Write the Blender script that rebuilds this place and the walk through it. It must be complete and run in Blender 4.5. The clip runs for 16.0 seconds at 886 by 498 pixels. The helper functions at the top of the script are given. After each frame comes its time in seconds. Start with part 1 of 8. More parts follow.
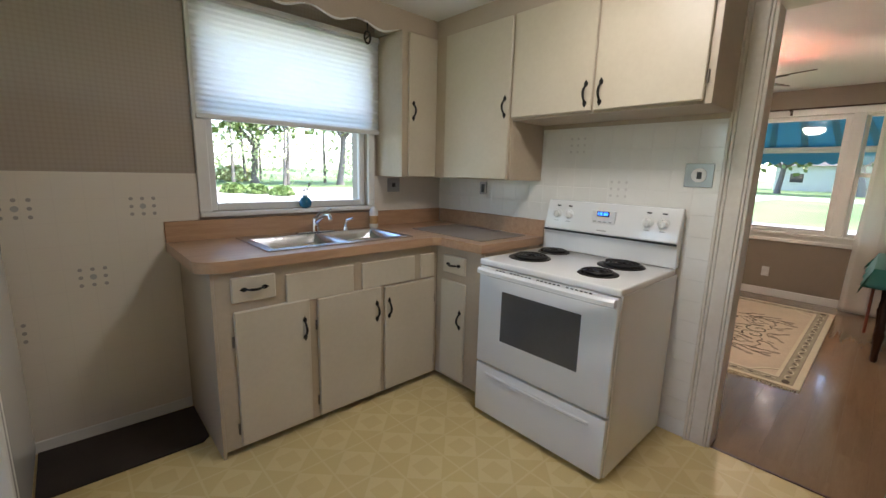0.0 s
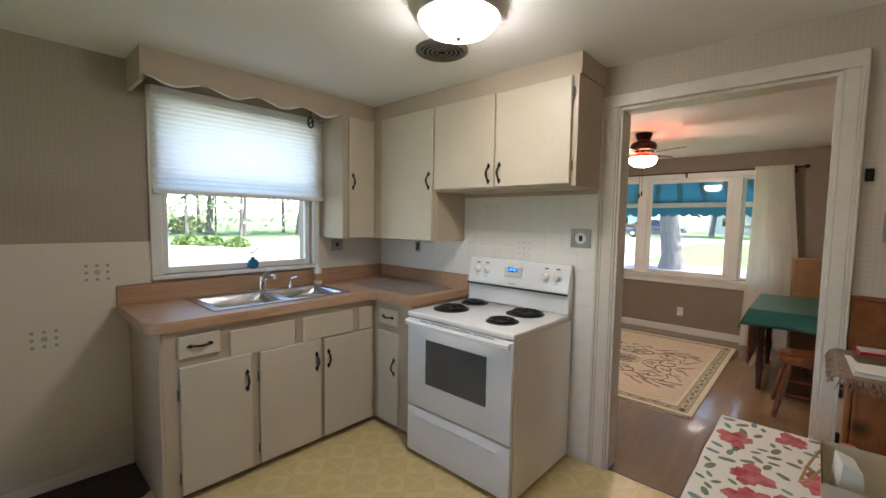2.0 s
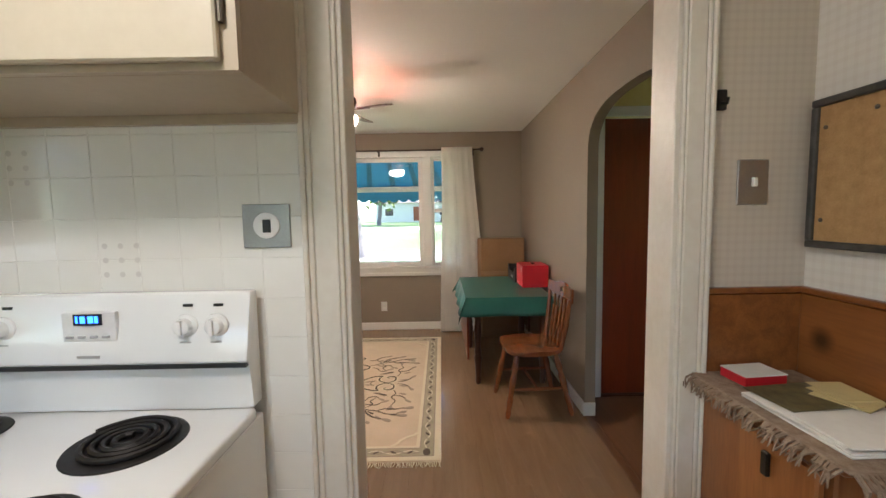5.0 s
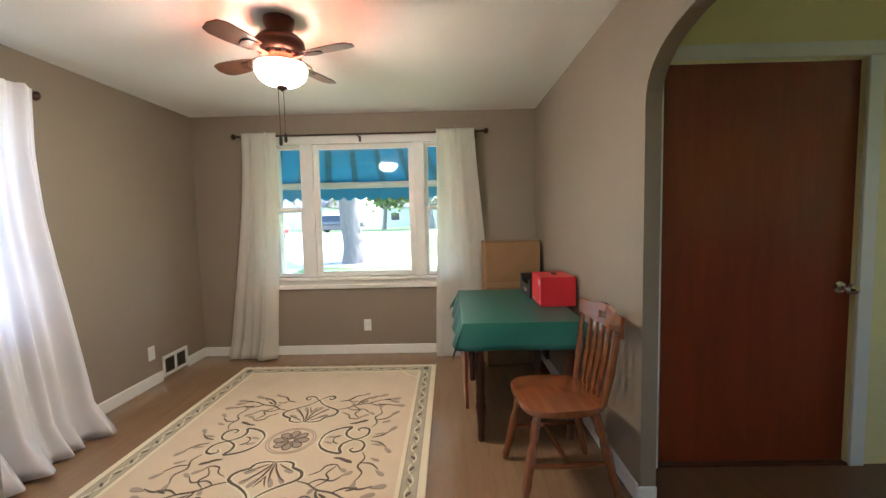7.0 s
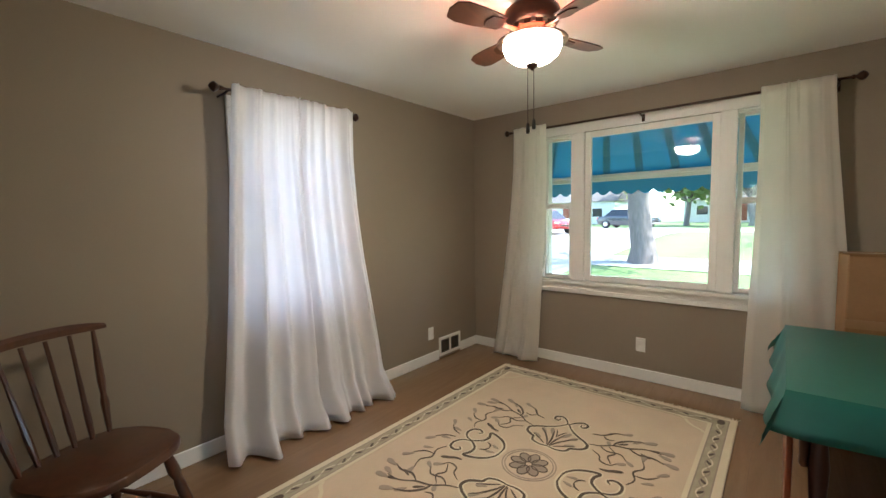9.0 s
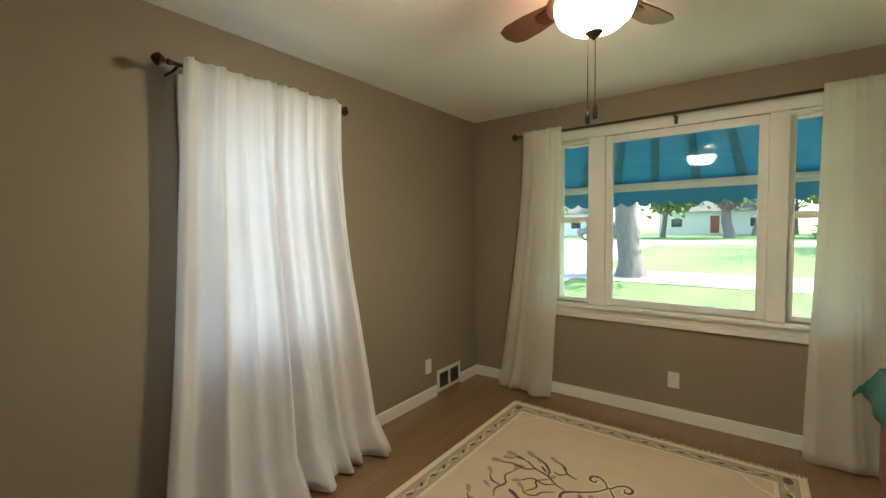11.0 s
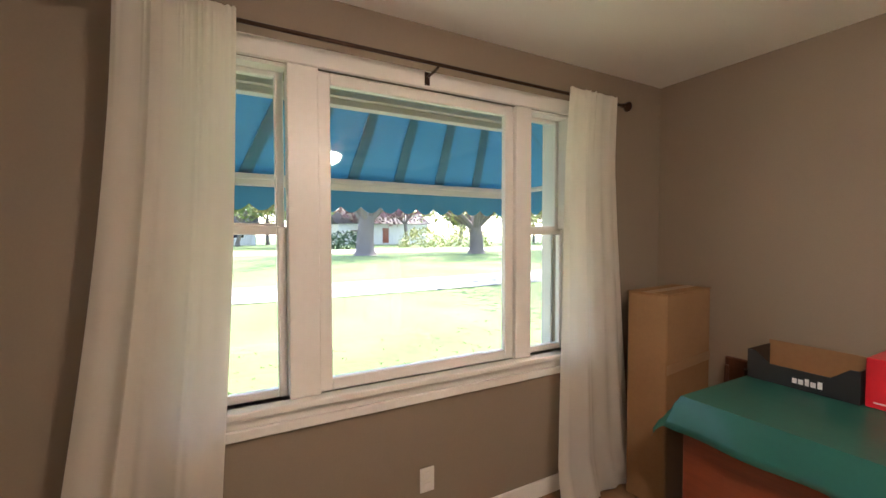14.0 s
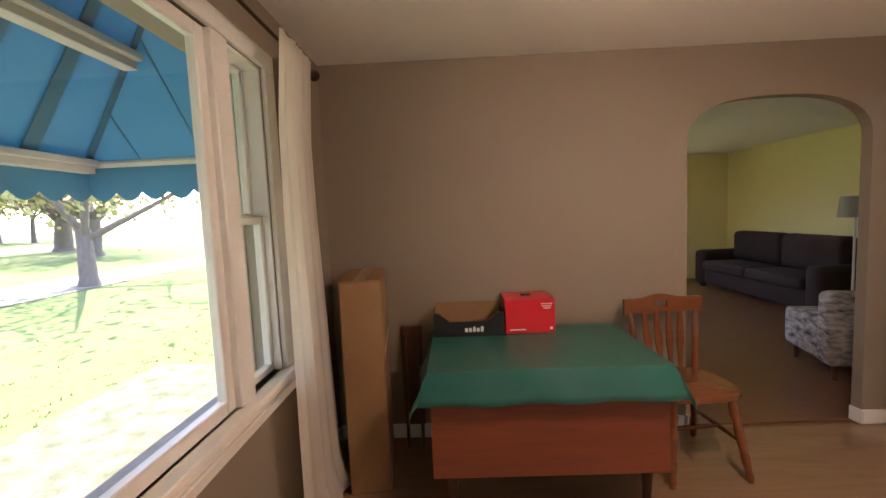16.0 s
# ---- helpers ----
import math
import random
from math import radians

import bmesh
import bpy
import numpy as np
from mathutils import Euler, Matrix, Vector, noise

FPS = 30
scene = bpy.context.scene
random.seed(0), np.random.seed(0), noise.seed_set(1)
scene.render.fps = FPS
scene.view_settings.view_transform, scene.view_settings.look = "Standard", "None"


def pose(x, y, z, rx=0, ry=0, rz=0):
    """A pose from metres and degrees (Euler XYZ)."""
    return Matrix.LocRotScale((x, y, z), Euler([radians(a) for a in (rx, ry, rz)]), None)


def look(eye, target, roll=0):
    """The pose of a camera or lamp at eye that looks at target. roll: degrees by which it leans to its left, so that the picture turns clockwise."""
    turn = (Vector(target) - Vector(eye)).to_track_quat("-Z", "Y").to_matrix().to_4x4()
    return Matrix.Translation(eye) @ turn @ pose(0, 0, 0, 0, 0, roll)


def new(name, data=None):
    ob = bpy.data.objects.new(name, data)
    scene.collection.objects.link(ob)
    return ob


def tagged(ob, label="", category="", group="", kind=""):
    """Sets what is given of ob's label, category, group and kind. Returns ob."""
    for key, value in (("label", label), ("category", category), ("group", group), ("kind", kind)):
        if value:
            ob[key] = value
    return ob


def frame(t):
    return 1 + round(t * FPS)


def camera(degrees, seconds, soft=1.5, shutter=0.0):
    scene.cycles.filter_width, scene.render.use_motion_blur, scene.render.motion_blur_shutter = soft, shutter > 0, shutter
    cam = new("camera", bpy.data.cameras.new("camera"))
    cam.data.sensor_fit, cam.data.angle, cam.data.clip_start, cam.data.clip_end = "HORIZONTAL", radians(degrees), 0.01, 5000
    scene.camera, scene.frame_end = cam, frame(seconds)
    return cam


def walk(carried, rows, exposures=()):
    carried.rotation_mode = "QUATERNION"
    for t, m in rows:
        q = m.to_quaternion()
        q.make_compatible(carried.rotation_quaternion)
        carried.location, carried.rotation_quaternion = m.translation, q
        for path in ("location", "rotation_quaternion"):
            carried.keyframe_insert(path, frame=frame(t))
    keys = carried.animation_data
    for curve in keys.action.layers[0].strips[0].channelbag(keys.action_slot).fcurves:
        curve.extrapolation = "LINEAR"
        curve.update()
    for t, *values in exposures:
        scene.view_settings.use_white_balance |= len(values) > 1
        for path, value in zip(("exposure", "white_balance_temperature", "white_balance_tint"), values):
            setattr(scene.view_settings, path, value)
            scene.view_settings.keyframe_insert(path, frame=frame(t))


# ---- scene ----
cam = camera(94.4, 16.0)

PATH = [
    (0, (0.15, 0.205, 1.353), (1.484, 1.649, 0.985), 1.5),
    (0.5, (0.049, 0.068, 1.361), (1.396, 1.502, 1.003), 1.2),
    (1, (0.019, -0.08, 1.389), (1.428, 1.304, 1.073), 1.3),
    (1.5, (0.03, -0.167, 1.423), (1.473, 1.202, 1.214), 1.3),
    (2, (0.051, -0.185, 1.465), (1.528, 1.155, 1.325), 0.9),
    (2.5, (0.109, -0.096, 1.465), (1.69, 1.12, 1.323), 0.2),
    (3, (0.213, 0.093, 1.455), (1.967, 1.035, 1.274), -0.3),
    (3.5, (0.432, 0.216, 1.428), (2.315, 0.859, 1.227), -0.1),
    (4, (0.722, 0.315, 1.415), (2.683, 0.648, 1.212), 0.1),
    (4.5, (1.04, 0.403, 1.406), (3.031, 0.448, 1.216), -0.5),
    (6.8, (2.209, 0.31, 1.329), (4.202, 0.256, 1.176), -1.5),
    (7, (2.264, 0.287, 1.324), (4.259, 0.317, 1.175), -1.3),
    (7.5, (2.4, 0.255, 1.321), (4.376, 0.538, 1.203), -1.0),
    (8, (2.521, 0.255, 1.329), (4.43, 0.848, 1.25), -0.7),
    (8.5, (2.639, 0.257, 1.351), (4.392, 1.214, 1.233), -0.9),
    (9, (2.713, 0.245, 1.346), (4.247, 1.52, 1.196), -1.0),
    (9.2, (2.721, 0.232, 1.339), (4.168, 1.604, 1.182), -1.0),
    (11.5, (3.175, 0.932, 1.402), (4.908, 1.931, 1.379), -0.1),
    (12, (3.393, 1.171, 1.435), (5.29, 1.802, 1.49), 0.9),
    (12.5, (3.648, 1.41, 1.459), (5.644, 1.532, 1.484), 0.4),
    (13, (3.99, 1.636, 1.428), (5.974, 1.389, 1.462), 0.9),
    (13.5, (4.31, 1.832, 1.426), (6.215, 1.222, 1.429), 0.4),
    (14, (4.588, 1.925, 1.406), (6.346, 0.974, 1.343), -0.1),
    (14.5, (4.87, 1.917, 1.384), (6.384, 0.612, 1.313), -0.4),
    (15, (5.111, 1.976, 1.368), (6.177, 0.288, 1.253), -0.8),
    (15.5, (5.348, 1.993, 1.353), (5.958, 0.094, 1.198), -1.6),
    (16, (5.48, 1.977, 1.419), (5.532, -0.015, 1.253), -2.5),
]
# seconds, stops, kelvin, tint of the clip's own automatic exposure and white balance
EXPOSURES = [(0.0, 2.42, 6150, 14), (4.5, 2.75, 6150, 14), (7.0, 3.02, 5750, 7), (8.0, 2.75, 5850, 7), (9.0, 2.62, 5900, 5), (11.5, 2.35, 6900, -10), (12.0, 2.3, 7400, -18), (12.5, 2.65, 8050, -29),
             (13.3, 2.78, 6950, -9), (14.0, 2.68, 6600, 20), (15.0, 2.4, 6400, 22), (16.0, 2.6, 7100, 28)]
walk(cam, [(t, look(eye, target, roll)) for t, eye, target, roll in PATH], EXPOSURES)

# ---- light and sky ----
world = bpy.data.worlds.new("sky")
scene.world = world
world.use_nodes = True
wn = world.node_tree.nodes
sky = wn.new("ShaderNodeTexSky")
sky.sky_type, sky.sun_disc = "NISHITA", False
SUN_FROM = Vector((0.40, -0.62, 1.15)).normalized()
sky.sun_elevation = math.asin(SUN_FROM.z)
sky.sun_rotation = math.atan2(SUN_FROM.x, SUN_FROM.y)
world.node_tree.links.new(sky.outputs[0], wn["Background"].inputs[0])
wn["Background"].inputs[1].default_value = 0.2
sun = new("sun", bpy.data.lights.new("sun", "SUN"))
sun.data.energy, sun.data.angle, sun.data.color = 3.4, radians(0.5), (1.0, 0.95, 0.87)
sun.matrix_basis = look(SUN_FROM * 60, (0, 0, 0))

# daylight in the opening of the curtained side window
north = new("window_light", bpy.data.lights.new("window_light", "AREA"))
north.data.shape, north.data.size, north.data.size_y = "RECTANGLE", 0.60, 1.16
north.data.energy, north.data.color = 0.9, (0.72, 0.76, 1.0)
north.matrix_basis = look((4.18, 2.93, 1.40), (4.18, 1.0, 1.40))

# ---- materials ----


def nodes_of(name):
    m = bpy.data.materials.new(name)
    m.use_nodes = True
    return m, m.node_tree.nodes, m.node_tree.links, m.node_tree.nodes["Principled BSDF"]


def paint(name, a, b=None, rough=0.5, metal=0.0, scale=6.0, grain=60.0, bump=0.1, stretch=(1, 1, 1), rnd=0.0, coat=0.0, spec=0.5, sheen=0.0):
    """A surface in two tones: broad blotches and a fine grain, with relief from the grain."""
    m, n, l, p = nodes_of(name)
    b = b or tuple(c * 0.86 for c in a)
    co, mp = n.new("ShaderNodeTexCoord"), n.new("ShaderNodeMapping")
    mp.inputs["Scale"].default_value = stretch
    l.new(co.outputs["Object"], mp.inputs[0])
    big, fine = n.new("ShaderNodeTexNoise"), n.new("ShaderNodeTexNoise")
    big.inputs["Scale"].default_value, big.inputs["Detail"].default_value = scale, 4
    fine.inputs["Scale"].default_value, fine.inputs["Detail"].default_value = grain, 3
    l.new(mp.outputs[0], big.inputs[0])
    l.new(mp.outputs[0], fine.inputs[0])
    add = n.new("ShaderNodeMath")
    add.operation = "MULTIPLY_ADD"
    add.inputs[1].default_value, add.inputs[2].default_value = 0.45, 0.0
    l.new(fine.outputs[0], add.inputs[0])
    tot = n.new("ShaderNodeMath")
    l.new(big.outputs[0], tot.inputs[0])
    l.new(add.outputs[0], tot.inputs[1])
    if rnd:
        oi, mu = n.new("ShaderNodeObjectInfo"), n.new("ShaderNodeMath")
        mu.operation = "MULTIPLY_ADD"
        mu.inputs[1].default_value = rnd
        l.new(oi.outputs["Random"], mu.inputs[0])
        l.new(tot.outputs[0], mu.inputs[2])
        tot = mu
    ramp = n.new("ShaderNodeValToRGB")
    ramp.color_ramp.elements[0].position, ramp.color_ramp.elements[1].position = 0.45, 0.95 + rnd
    ramp.color_ramp.elements[0].color, ramp.color_ramp.elements[1].color = (*b, 1), (*a, 1)
    l.new(tot.outputs[0], ramp.inputs[0])
    l.new(ramp.outputs[0], p.inputs["Base Color"])
    p.inputs["Roughness"].default_value, p.inputs["Metallic"].default_value = rough, metal
    p.inputs["Coat Weight"].default_value, p.inputs["Specular IOR Level"].default_value = coat, spec
    p.inputs["Sheen Weight"].default_value = sheen
    if bump:
        bp = n.new("ShaderNodeBump")
        bp.inputs["Strength"].default_value, bp.inputs["Distance"].default_value = bump, 0.004
        l.new(fine.outputs[0], bp.inputs["Height"])
        l.new(bp.outputs[0], p.inputs["Normal"])
    return m


def math_node(n, l, op, a, b=None):
    q = n.new("ShaderNodeMath")
    q.operation = op
    for i, v in enumerate((a, b)):
        if v is None:
            continue
        if isinstance(v, (int, float)):
            q.inputs[i].default_value = v
        else:
            l.new(v, q.inputs[i])
    return q.outputs[0]


def mix_colour(n, l, fac, a, b):
    q = n.new("ShaderNodeMix")
    q.data_type = "RGBA"
    for i, v in ((0, fac), (6, a), (7, b)):
        if isinstance(v, (int, float)):
            q.inputs[i].default_value = v
        elif isinstance(v, tuple):
            q.inputs[i].default_value = (*v, 1)
        else:
            l.new(v, q.inputs[i])
    return q.outputs[2]


def gingham(name, light, dark, axes, pitch):
    """Woven check wallpaper: bands along two axes, a darker square where they cross."""
    m, n, l, p = nodes_of(name)
    co, sep = n.new("ShaderNodeTexCoord"), n.new("ShaderNodeSeparateXYZ")
    l.new(co.outputs["Object"], sep.inputs[0])
    bands = []
    for a in axes:
        v = math_node(n, l, "FRACT", math_node(n, l, "MULTIPLY", sep.outputs[a], 1 / pitch))
        bands.append(math_node(n, l, "LESS_THAN", v, 0.42))
    f = math_node(n, l, "MULTIPLY", math_node(n, l, "ADD", bands[0], bands[1]), 0.5)
    noise_t = n.new("ShaderNodeTexNoise")
    noise_t.inputs["Scale"].default_value = 2.2
    l.new(co.outputs["Object"], noise_t.inputs[0])
    c = mix_colour(n, l, f, light, dark)
    c = mix_colour(n, l, math_node(n, l, "MULTIPLY", noise_t.outputs[0], 0.35), c, tuple(v * 0.7 for v in light))
    l.new(c, p.inputs["Base Color"])
    p.inputs["Roughness"].default_value = 0.7
    return m


def vinyl(name):
    """Sheet vinyl: foot-square blocks, each with a lighter diamond and a small square, in worn yellow."""
    m, n, l, p = nodes_of(name)
    co, sep = n.new("ShaderNodeTexCoord"), n.new("ShaderNodeSeparateXYZ")
    l.new(co.outputs["Object"], sep.inputs[0])
    cell = []
    for a in (0, 1):
        v = math_node(n, l, "FRACT", math_node(n, l, "MULTIPLY", sep.outputs[a], 1 / 0.229))
        cell.append(math_node(n, l, "ABSOLUTE", math_node(n, l, "SUBTRACT", v, 0.5)))
    s = math_node(n, l, "ADD", cell[0], cell[1])
    top = math_node(n, l, "MAXIMUM", cell[0], cell[1])
    diamond = math_node(n, l, "LESS_THAN", s, 0.44)
    line_a = math_node(n, l, "GREATER_THAN", top, 0.478)
    line_b = math_node(n, l, "LESS_THAN", math_node(n, l, "ABSOLUTE", math_node(n, l, "SUBTRACT", s, 0.46)), 0.022)
    inner = math_node(n, l, "LESS_THAN", top, 0.2)
    nt, nf = n.new("ShaderNodeTexNoise"), n.new("ShaderNodeTexNoise")
    nt.inputs["Scale"].default_value, nf.inputs["Scale"].default_value = 1.7, 90
    l.new(co.outputs["Object"], nt.inputs[0])
    l.new(co.outputs["Object"], nf.inputs[0])
    c = mix_colour(n, l, diamond, (0.70, 0.54, 0.24), (0.78, 0.63, 0.32))
    c = mix_colour(n, l, math_node(n, l, "MULTIPLY", inner, 0.6), c, (0.67, 0.50, 0.21))
    lines = math_node(n, l, "MULTIPLY", math_node(n, l, "MAXIMUM", line_a, line_b), 0.5)
    c = mix_colour(n, l, lines, c, (0.84, 0.71, 0.40))
    c = mix_colour(n, l, math_node(n, l, "MULTIPLY", nt.outputs[0], 0.45), c, (0.56, 0.43, 0.19))
    c = mix_colour(n, l, math_node(n, l, "MULTIPLY", nf.outputs[0], 0.18), c, (0.45, 0.35, 0.18))
    l.new(c, p.inputs["Base Color"])
    p.inputs["Roughness"].default_value = 0.38
    bp = n.new("ShaderNodeBump")
    bp.inputs["Strength"].default_value, bp.inputs["Distance"].default_value, bp.invert = 0.25, 0.002, True
    l.new(lines, bp.inputs["Height"])
    l.new(bp.outputs[0], p.inputs["Normal"])
    return m


def tileboard(name):
    """Glossy enamelled wallboard scored into small squares."""
    m, n, l, p = nodes_of(name)
    co, sep = n.new("ShaderNodeTexCoord"), n.new("ShaderNodeSeparateXYZ")
    l.new(co.outputs["Object"], sep.inputs[0])
    g = []
    for a in (0, 2):
        v = math_node(n, l, "FRACT", math_node(n, l, "MULTIPLY", sep.outputs[a], 1 / 0.108))
        g.append(math_node(n, l, "LESS_THAN", v, 0.03))
    line = math_node(n, l, "MAXIMUM", g[0], g[1])
    nt = n.new("ShaderNodeTexNoise")
    nt.inputs["Scale"].default_value = 3
    l.new(co.outputs["Object"], nt.inputs[0])
    c = mix_colour(n, l, math_node(n, l, "MULTIPLY", nt.outputs[0], 0.4), (0.76, 0.70, 0.61), (0.62, 0.56, 0.48))
    c = mix_colour(n, l, math_node(n, l, "MULTIPLY", line, 0.12), c, (0.5, 0.44, 0.37))
    l.new(c, p.inputs["Base Color"])
    p.inputs["Roughness"].default_value = 0.3
    bp = n.new("ShaderNodeBump")
    bp.inputs["Strength"].default_value, bp.inputs["Distance"].default_value, bp.invert = 0.2, 0.001, True
    l.new(line, bp.inputs["Height"])
    l.new(bp.outputs[0], p.inputs["Normal"])
    return m


def wood(name, a, b, rough=0.35, axis=0, scale=3.0, rnd=0.0, knots=False, coat=0.0):
    """Sawn grain that runs along one axis, with optional knots."""
    m, n, l, p = nodes_of(name)
    co, mp = n.new("ShaderNodeTexCoord"), n.new("ShaderNodeMapping")
    s = [9.0, 9.0, 9.0]
    s[axis] = 0.8
    mp.inputs["Scale"].default_value = s
    l.new(co.outputs["Object"], mp.inputs[0])
    vec = mp.outputs[0]
    if rnd:
        oi, va = n.new("ShaderNodeObjectInfo"), n.new("ShaderNodeVectorMath")
        va.operation = "ADD"
        sc = n.new("ShaderNodeVectorMath")
        sc.operation = "SCALE"
        sc.inputs[0].default_value = (31, 17, 23)
        l.new(oi.outputs["Random"], sc.inputs["Scale"])
        l.new(vec, va.inputs[0])
        l.new(sc.outputs[0], va.inputs[1])
        vec = va.outputs[0]
    nt, wv = n.new("ShaderNodeTexNoise"), n.new("ShaderNodeTexNoise")
    nt.inputs["Scale"].default_value, nt.inputs["Detail"].default_value, nt.inputs["Distortion"].default_value = scale, 6, 0.8
    wv.inputs["Scale"].default_value, wv.inputs["Detail"].default_value = scale * 9, 3
    l.new(vec, nt.inputs[0])
    l.new(vec, wv.inputs[0])
    f = math_node(n, l, "ADD", math_node(n, l, "MULTIPLY", nt.outputs[0], 0.75), math_node(n, l, "MULTIPLY", wv.outputs[0], 0.35))
    if rnd:
        f = math_node(n, l, "ADD", f, math_node(n, l, "MULTIPLY", math_node(n, l, "SUBTRACT", oi.outputs["Random"], 0.5), rnd))
    ramp = n.new("ShaderNodeValToRGB")
    ramp.color_ramp.elements[0].position, ramp.color_ramp.elements[1].position = 0.35, 0.72
    ramp.color_ramp.elements[0].color, ramp.color_ramp.elements[1].color = (*b, 1), (*a, 1)
    l.new(f, ramp.inputs[0])
    c = ramp.outputs[0]
    if knots:
        vo = n.new("ShaderNodeTexVoronoi")
        vo.inputs["Scale"].default_value = 3.1
        l.new(co.outputs["Object"], vo.inputs[0])
        kn = n.new("ShaderNodeValToRGB")
        kn.color_ramp.elements[0].position, kn.color_ramp.elements[1].position = 0.03, 0.13
        kn.color_ramp.elements[0].color, kn.color_ramp.elements[1].color = (1, 1, 1, 1), (0, 0, 0, 1)
        l.new(vo.outputs["Distance"], kn.inputs[0])
        c = mix_colour(n, l, kn.outputs[0], c, tuple(v * 0.3 for v in b))
    l.new(c, p.inputs["Base Color"])
    p.inputs["Roughness"].default_value, p.inputs["Coat Weight"].default_value = rough, coat
    bp = n.new("ShaderNodeBump")
    bp.inputs["Strength"].default_value, bp.inputs["Distance"].default_value = 0.12, 0.002
    l.new(f, bp.inputs["Height"])
    l.new(bp.outputs[0], p.inputs["Normal"])
    return m


def glass_pane(name):
    m, n, l, p = nodes_of(name)
    n.remove(p)
    tr, gl, mx, lw = n.new("ShaderNodeBsdfTransparent"), n.new("ShaderNodeBsdfGlossy"), n.new("ShaderNodeMixShader"), n.new("ShaderNodeLayerWeight")
    tr.inputs[0].default_value = (0.97, 0.985, 0.98, 1)
    gl.inputs["Roughness"].default_value = 0.02
    gloss = math_node(n, l, "ADD", math_node(n, l, "MULTIPLY", math_node(n, l, "POWER", lw.outputs["Facing"], 4.0), 0.5), 0.03)
    l.new(gloss, mx.inputs[0])
    l.new(tr.outputs[0], mx.inputs[1])
    l.new(gl.outputs[0], mx.inputs[2])
    l.new(mx.outputs[0], n["Material Output"].inputs[0])
    return m


def sheer(name, colour, through_amount, weave=900.0):
    """Cloth that lets daylight through."""
    m, n, l, p = nodes_of(name)
    tl, mx = n.new("ShaderNodeBsdfTranslucent"), n.new("ShaderNodeMixShader")
    co, nt = n.new("ShaderNodeTexCoord"), n.new("ShaderNodeTexNoise")
    nt.inputs["Scale"].default_value = 5
    l.new(co.outputs["Object"], nt.inputs[0])
    c = mix_colour(n, l, math_node(n, l, "MULTIPLY", nt.outputs[0], 0.4), colour, tuple(v * 0.82 for v in colour))
    l.new(c, p.inputs["Base Color"])
    l.new(c, tl.inputs[0])
    p.inputs["Roughness"].default_value, p.inputs["Sheen Weight"].default_value = 0.85, 0.2
    wv = n.new("ShaderNodeTexNoise")
    wv.inputs["Scale"].default_value = weave
    bp = n.new("ShaderNodeBump")
    bp.inputs["Strength"].default_value, bp.inputs["Distance"].default_value = 0.2, 0.001
    l.new(co.outputs["Object"], wv.inputs[0])
    l.new(wv.outputs[0], bp.inputs["Height"])
    l.new(bp.outputs[0], p.inputs["Normal"])
    mx.inputs[0].default_value = through_amount
    l.new(p.outputs[0], mx.inputs[1])
    l.new(tl.outputs[0], mx.inputs[2])
    l.new(mx.outputs[0], n["Material Output"].inputs[0])
    return m


def glow(name, colour, strength):
    m, n, l, p = nodes_of(name)
    p.inputs["Base Color"].default_value = (*colour, 1)
    p.inputs["Emission Color"].default_value, p.inputs["Emission Strength"].default_value = (*colour, 1), strength
    p.inputs["Roughness"].default_value = 0.3
    return m


M_TAUPE = paint("taupe wall paint", (0.268, 0.218, 0.164), (0.245, 0.197, 0.147), 0.6, scale=1.5, grain=140, bump=0.06)
M_CEIL = paint("ceiling paint", (0.88, 0.87, 0.83), (0.84, 0.83, 0.79), 0.8, scale=1.0, grain=90, bump=0.12)
M_YELLOW = paint("yellow wall paint", (0.80, 0.72, 0.36), (0.75, 0.67, 0.32), 0.6, scale=1.5, grain=140, bump=0.05)
M_WHITE = paint("white trim paint", (0.80, 0.79, 0.76), (0.75, 0.74, 0.70), 0.35, scale=3, grain=40, bump=0.015)
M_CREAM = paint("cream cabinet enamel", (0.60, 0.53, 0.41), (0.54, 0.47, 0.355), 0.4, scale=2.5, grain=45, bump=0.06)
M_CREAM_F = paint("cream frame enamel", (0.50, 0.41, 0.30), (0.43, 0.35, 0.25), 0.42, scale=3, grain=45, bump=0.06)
M_KTRIM = paint("old door trim paint", (0.74, 0.68, 0.60), (0.64, 0.57, 0.48), 0.4, scale=4, grain=40, bump=0.1)
# one tan paper, two tones: the window wall's shade is in the darker
M_PAPER_TAN_SHADE = gingham("tan check wallpaper", (0.42, 0.355, 0.29), (0.38, 0.315, 0.255), (0, 2), 0.022)
M_PAPER_TAN_LIT = gingham("tan check wallpaper lit side", (0.60, 0.52, 0.43), (0.55, 0.465, 0.38), (1, 2), 0.022)
M_PAPER_PALE = gingham("pale check wallpaper", (0.80, 0.745, 0.67), (0.74, 0.675, 0.595), (0, 2), 0.026)
M_TAN = paint("tan soffit paint", (0.50, 0.41, 0.315), (0.44, 0.36, 0.27), 0.6, scale=2, grain=90)
M_VINYL = vinyl("yellow sheet vinyl")
M_TILEBOARD = tileboard("white tileboard")
M_TILE = paint("glazed wall tile", (0.84, 0.81, 0.76), (0.78, 0.75, 0.69), 0.10, scale=4, grain=10, bump=0.05, rnd=0.08)
M_GROUT = paint("tile grout", (0.86, 0.82, 0.76), None, 0.8)
M_DOT = paint("tile flower print", (0.40, 0.365, 0.34), None, 0.5)
M_DOT_PALE = paint("faded tile print", (0.66, 0.62, 0.57), (0.60, 0.56, 0.52), 0.3)
M_COUNTER = wood("woodgrain laminate", (0.52, 0.33, 0.20), (0.40, 0.235, 0.135), 0.35, axis=0, scale=4)
M_TAUPE_MAT = paint("grey rubber mat", (0.30, 0.25, 0.21), (0.24, 0.2, 0.17), 0.6)
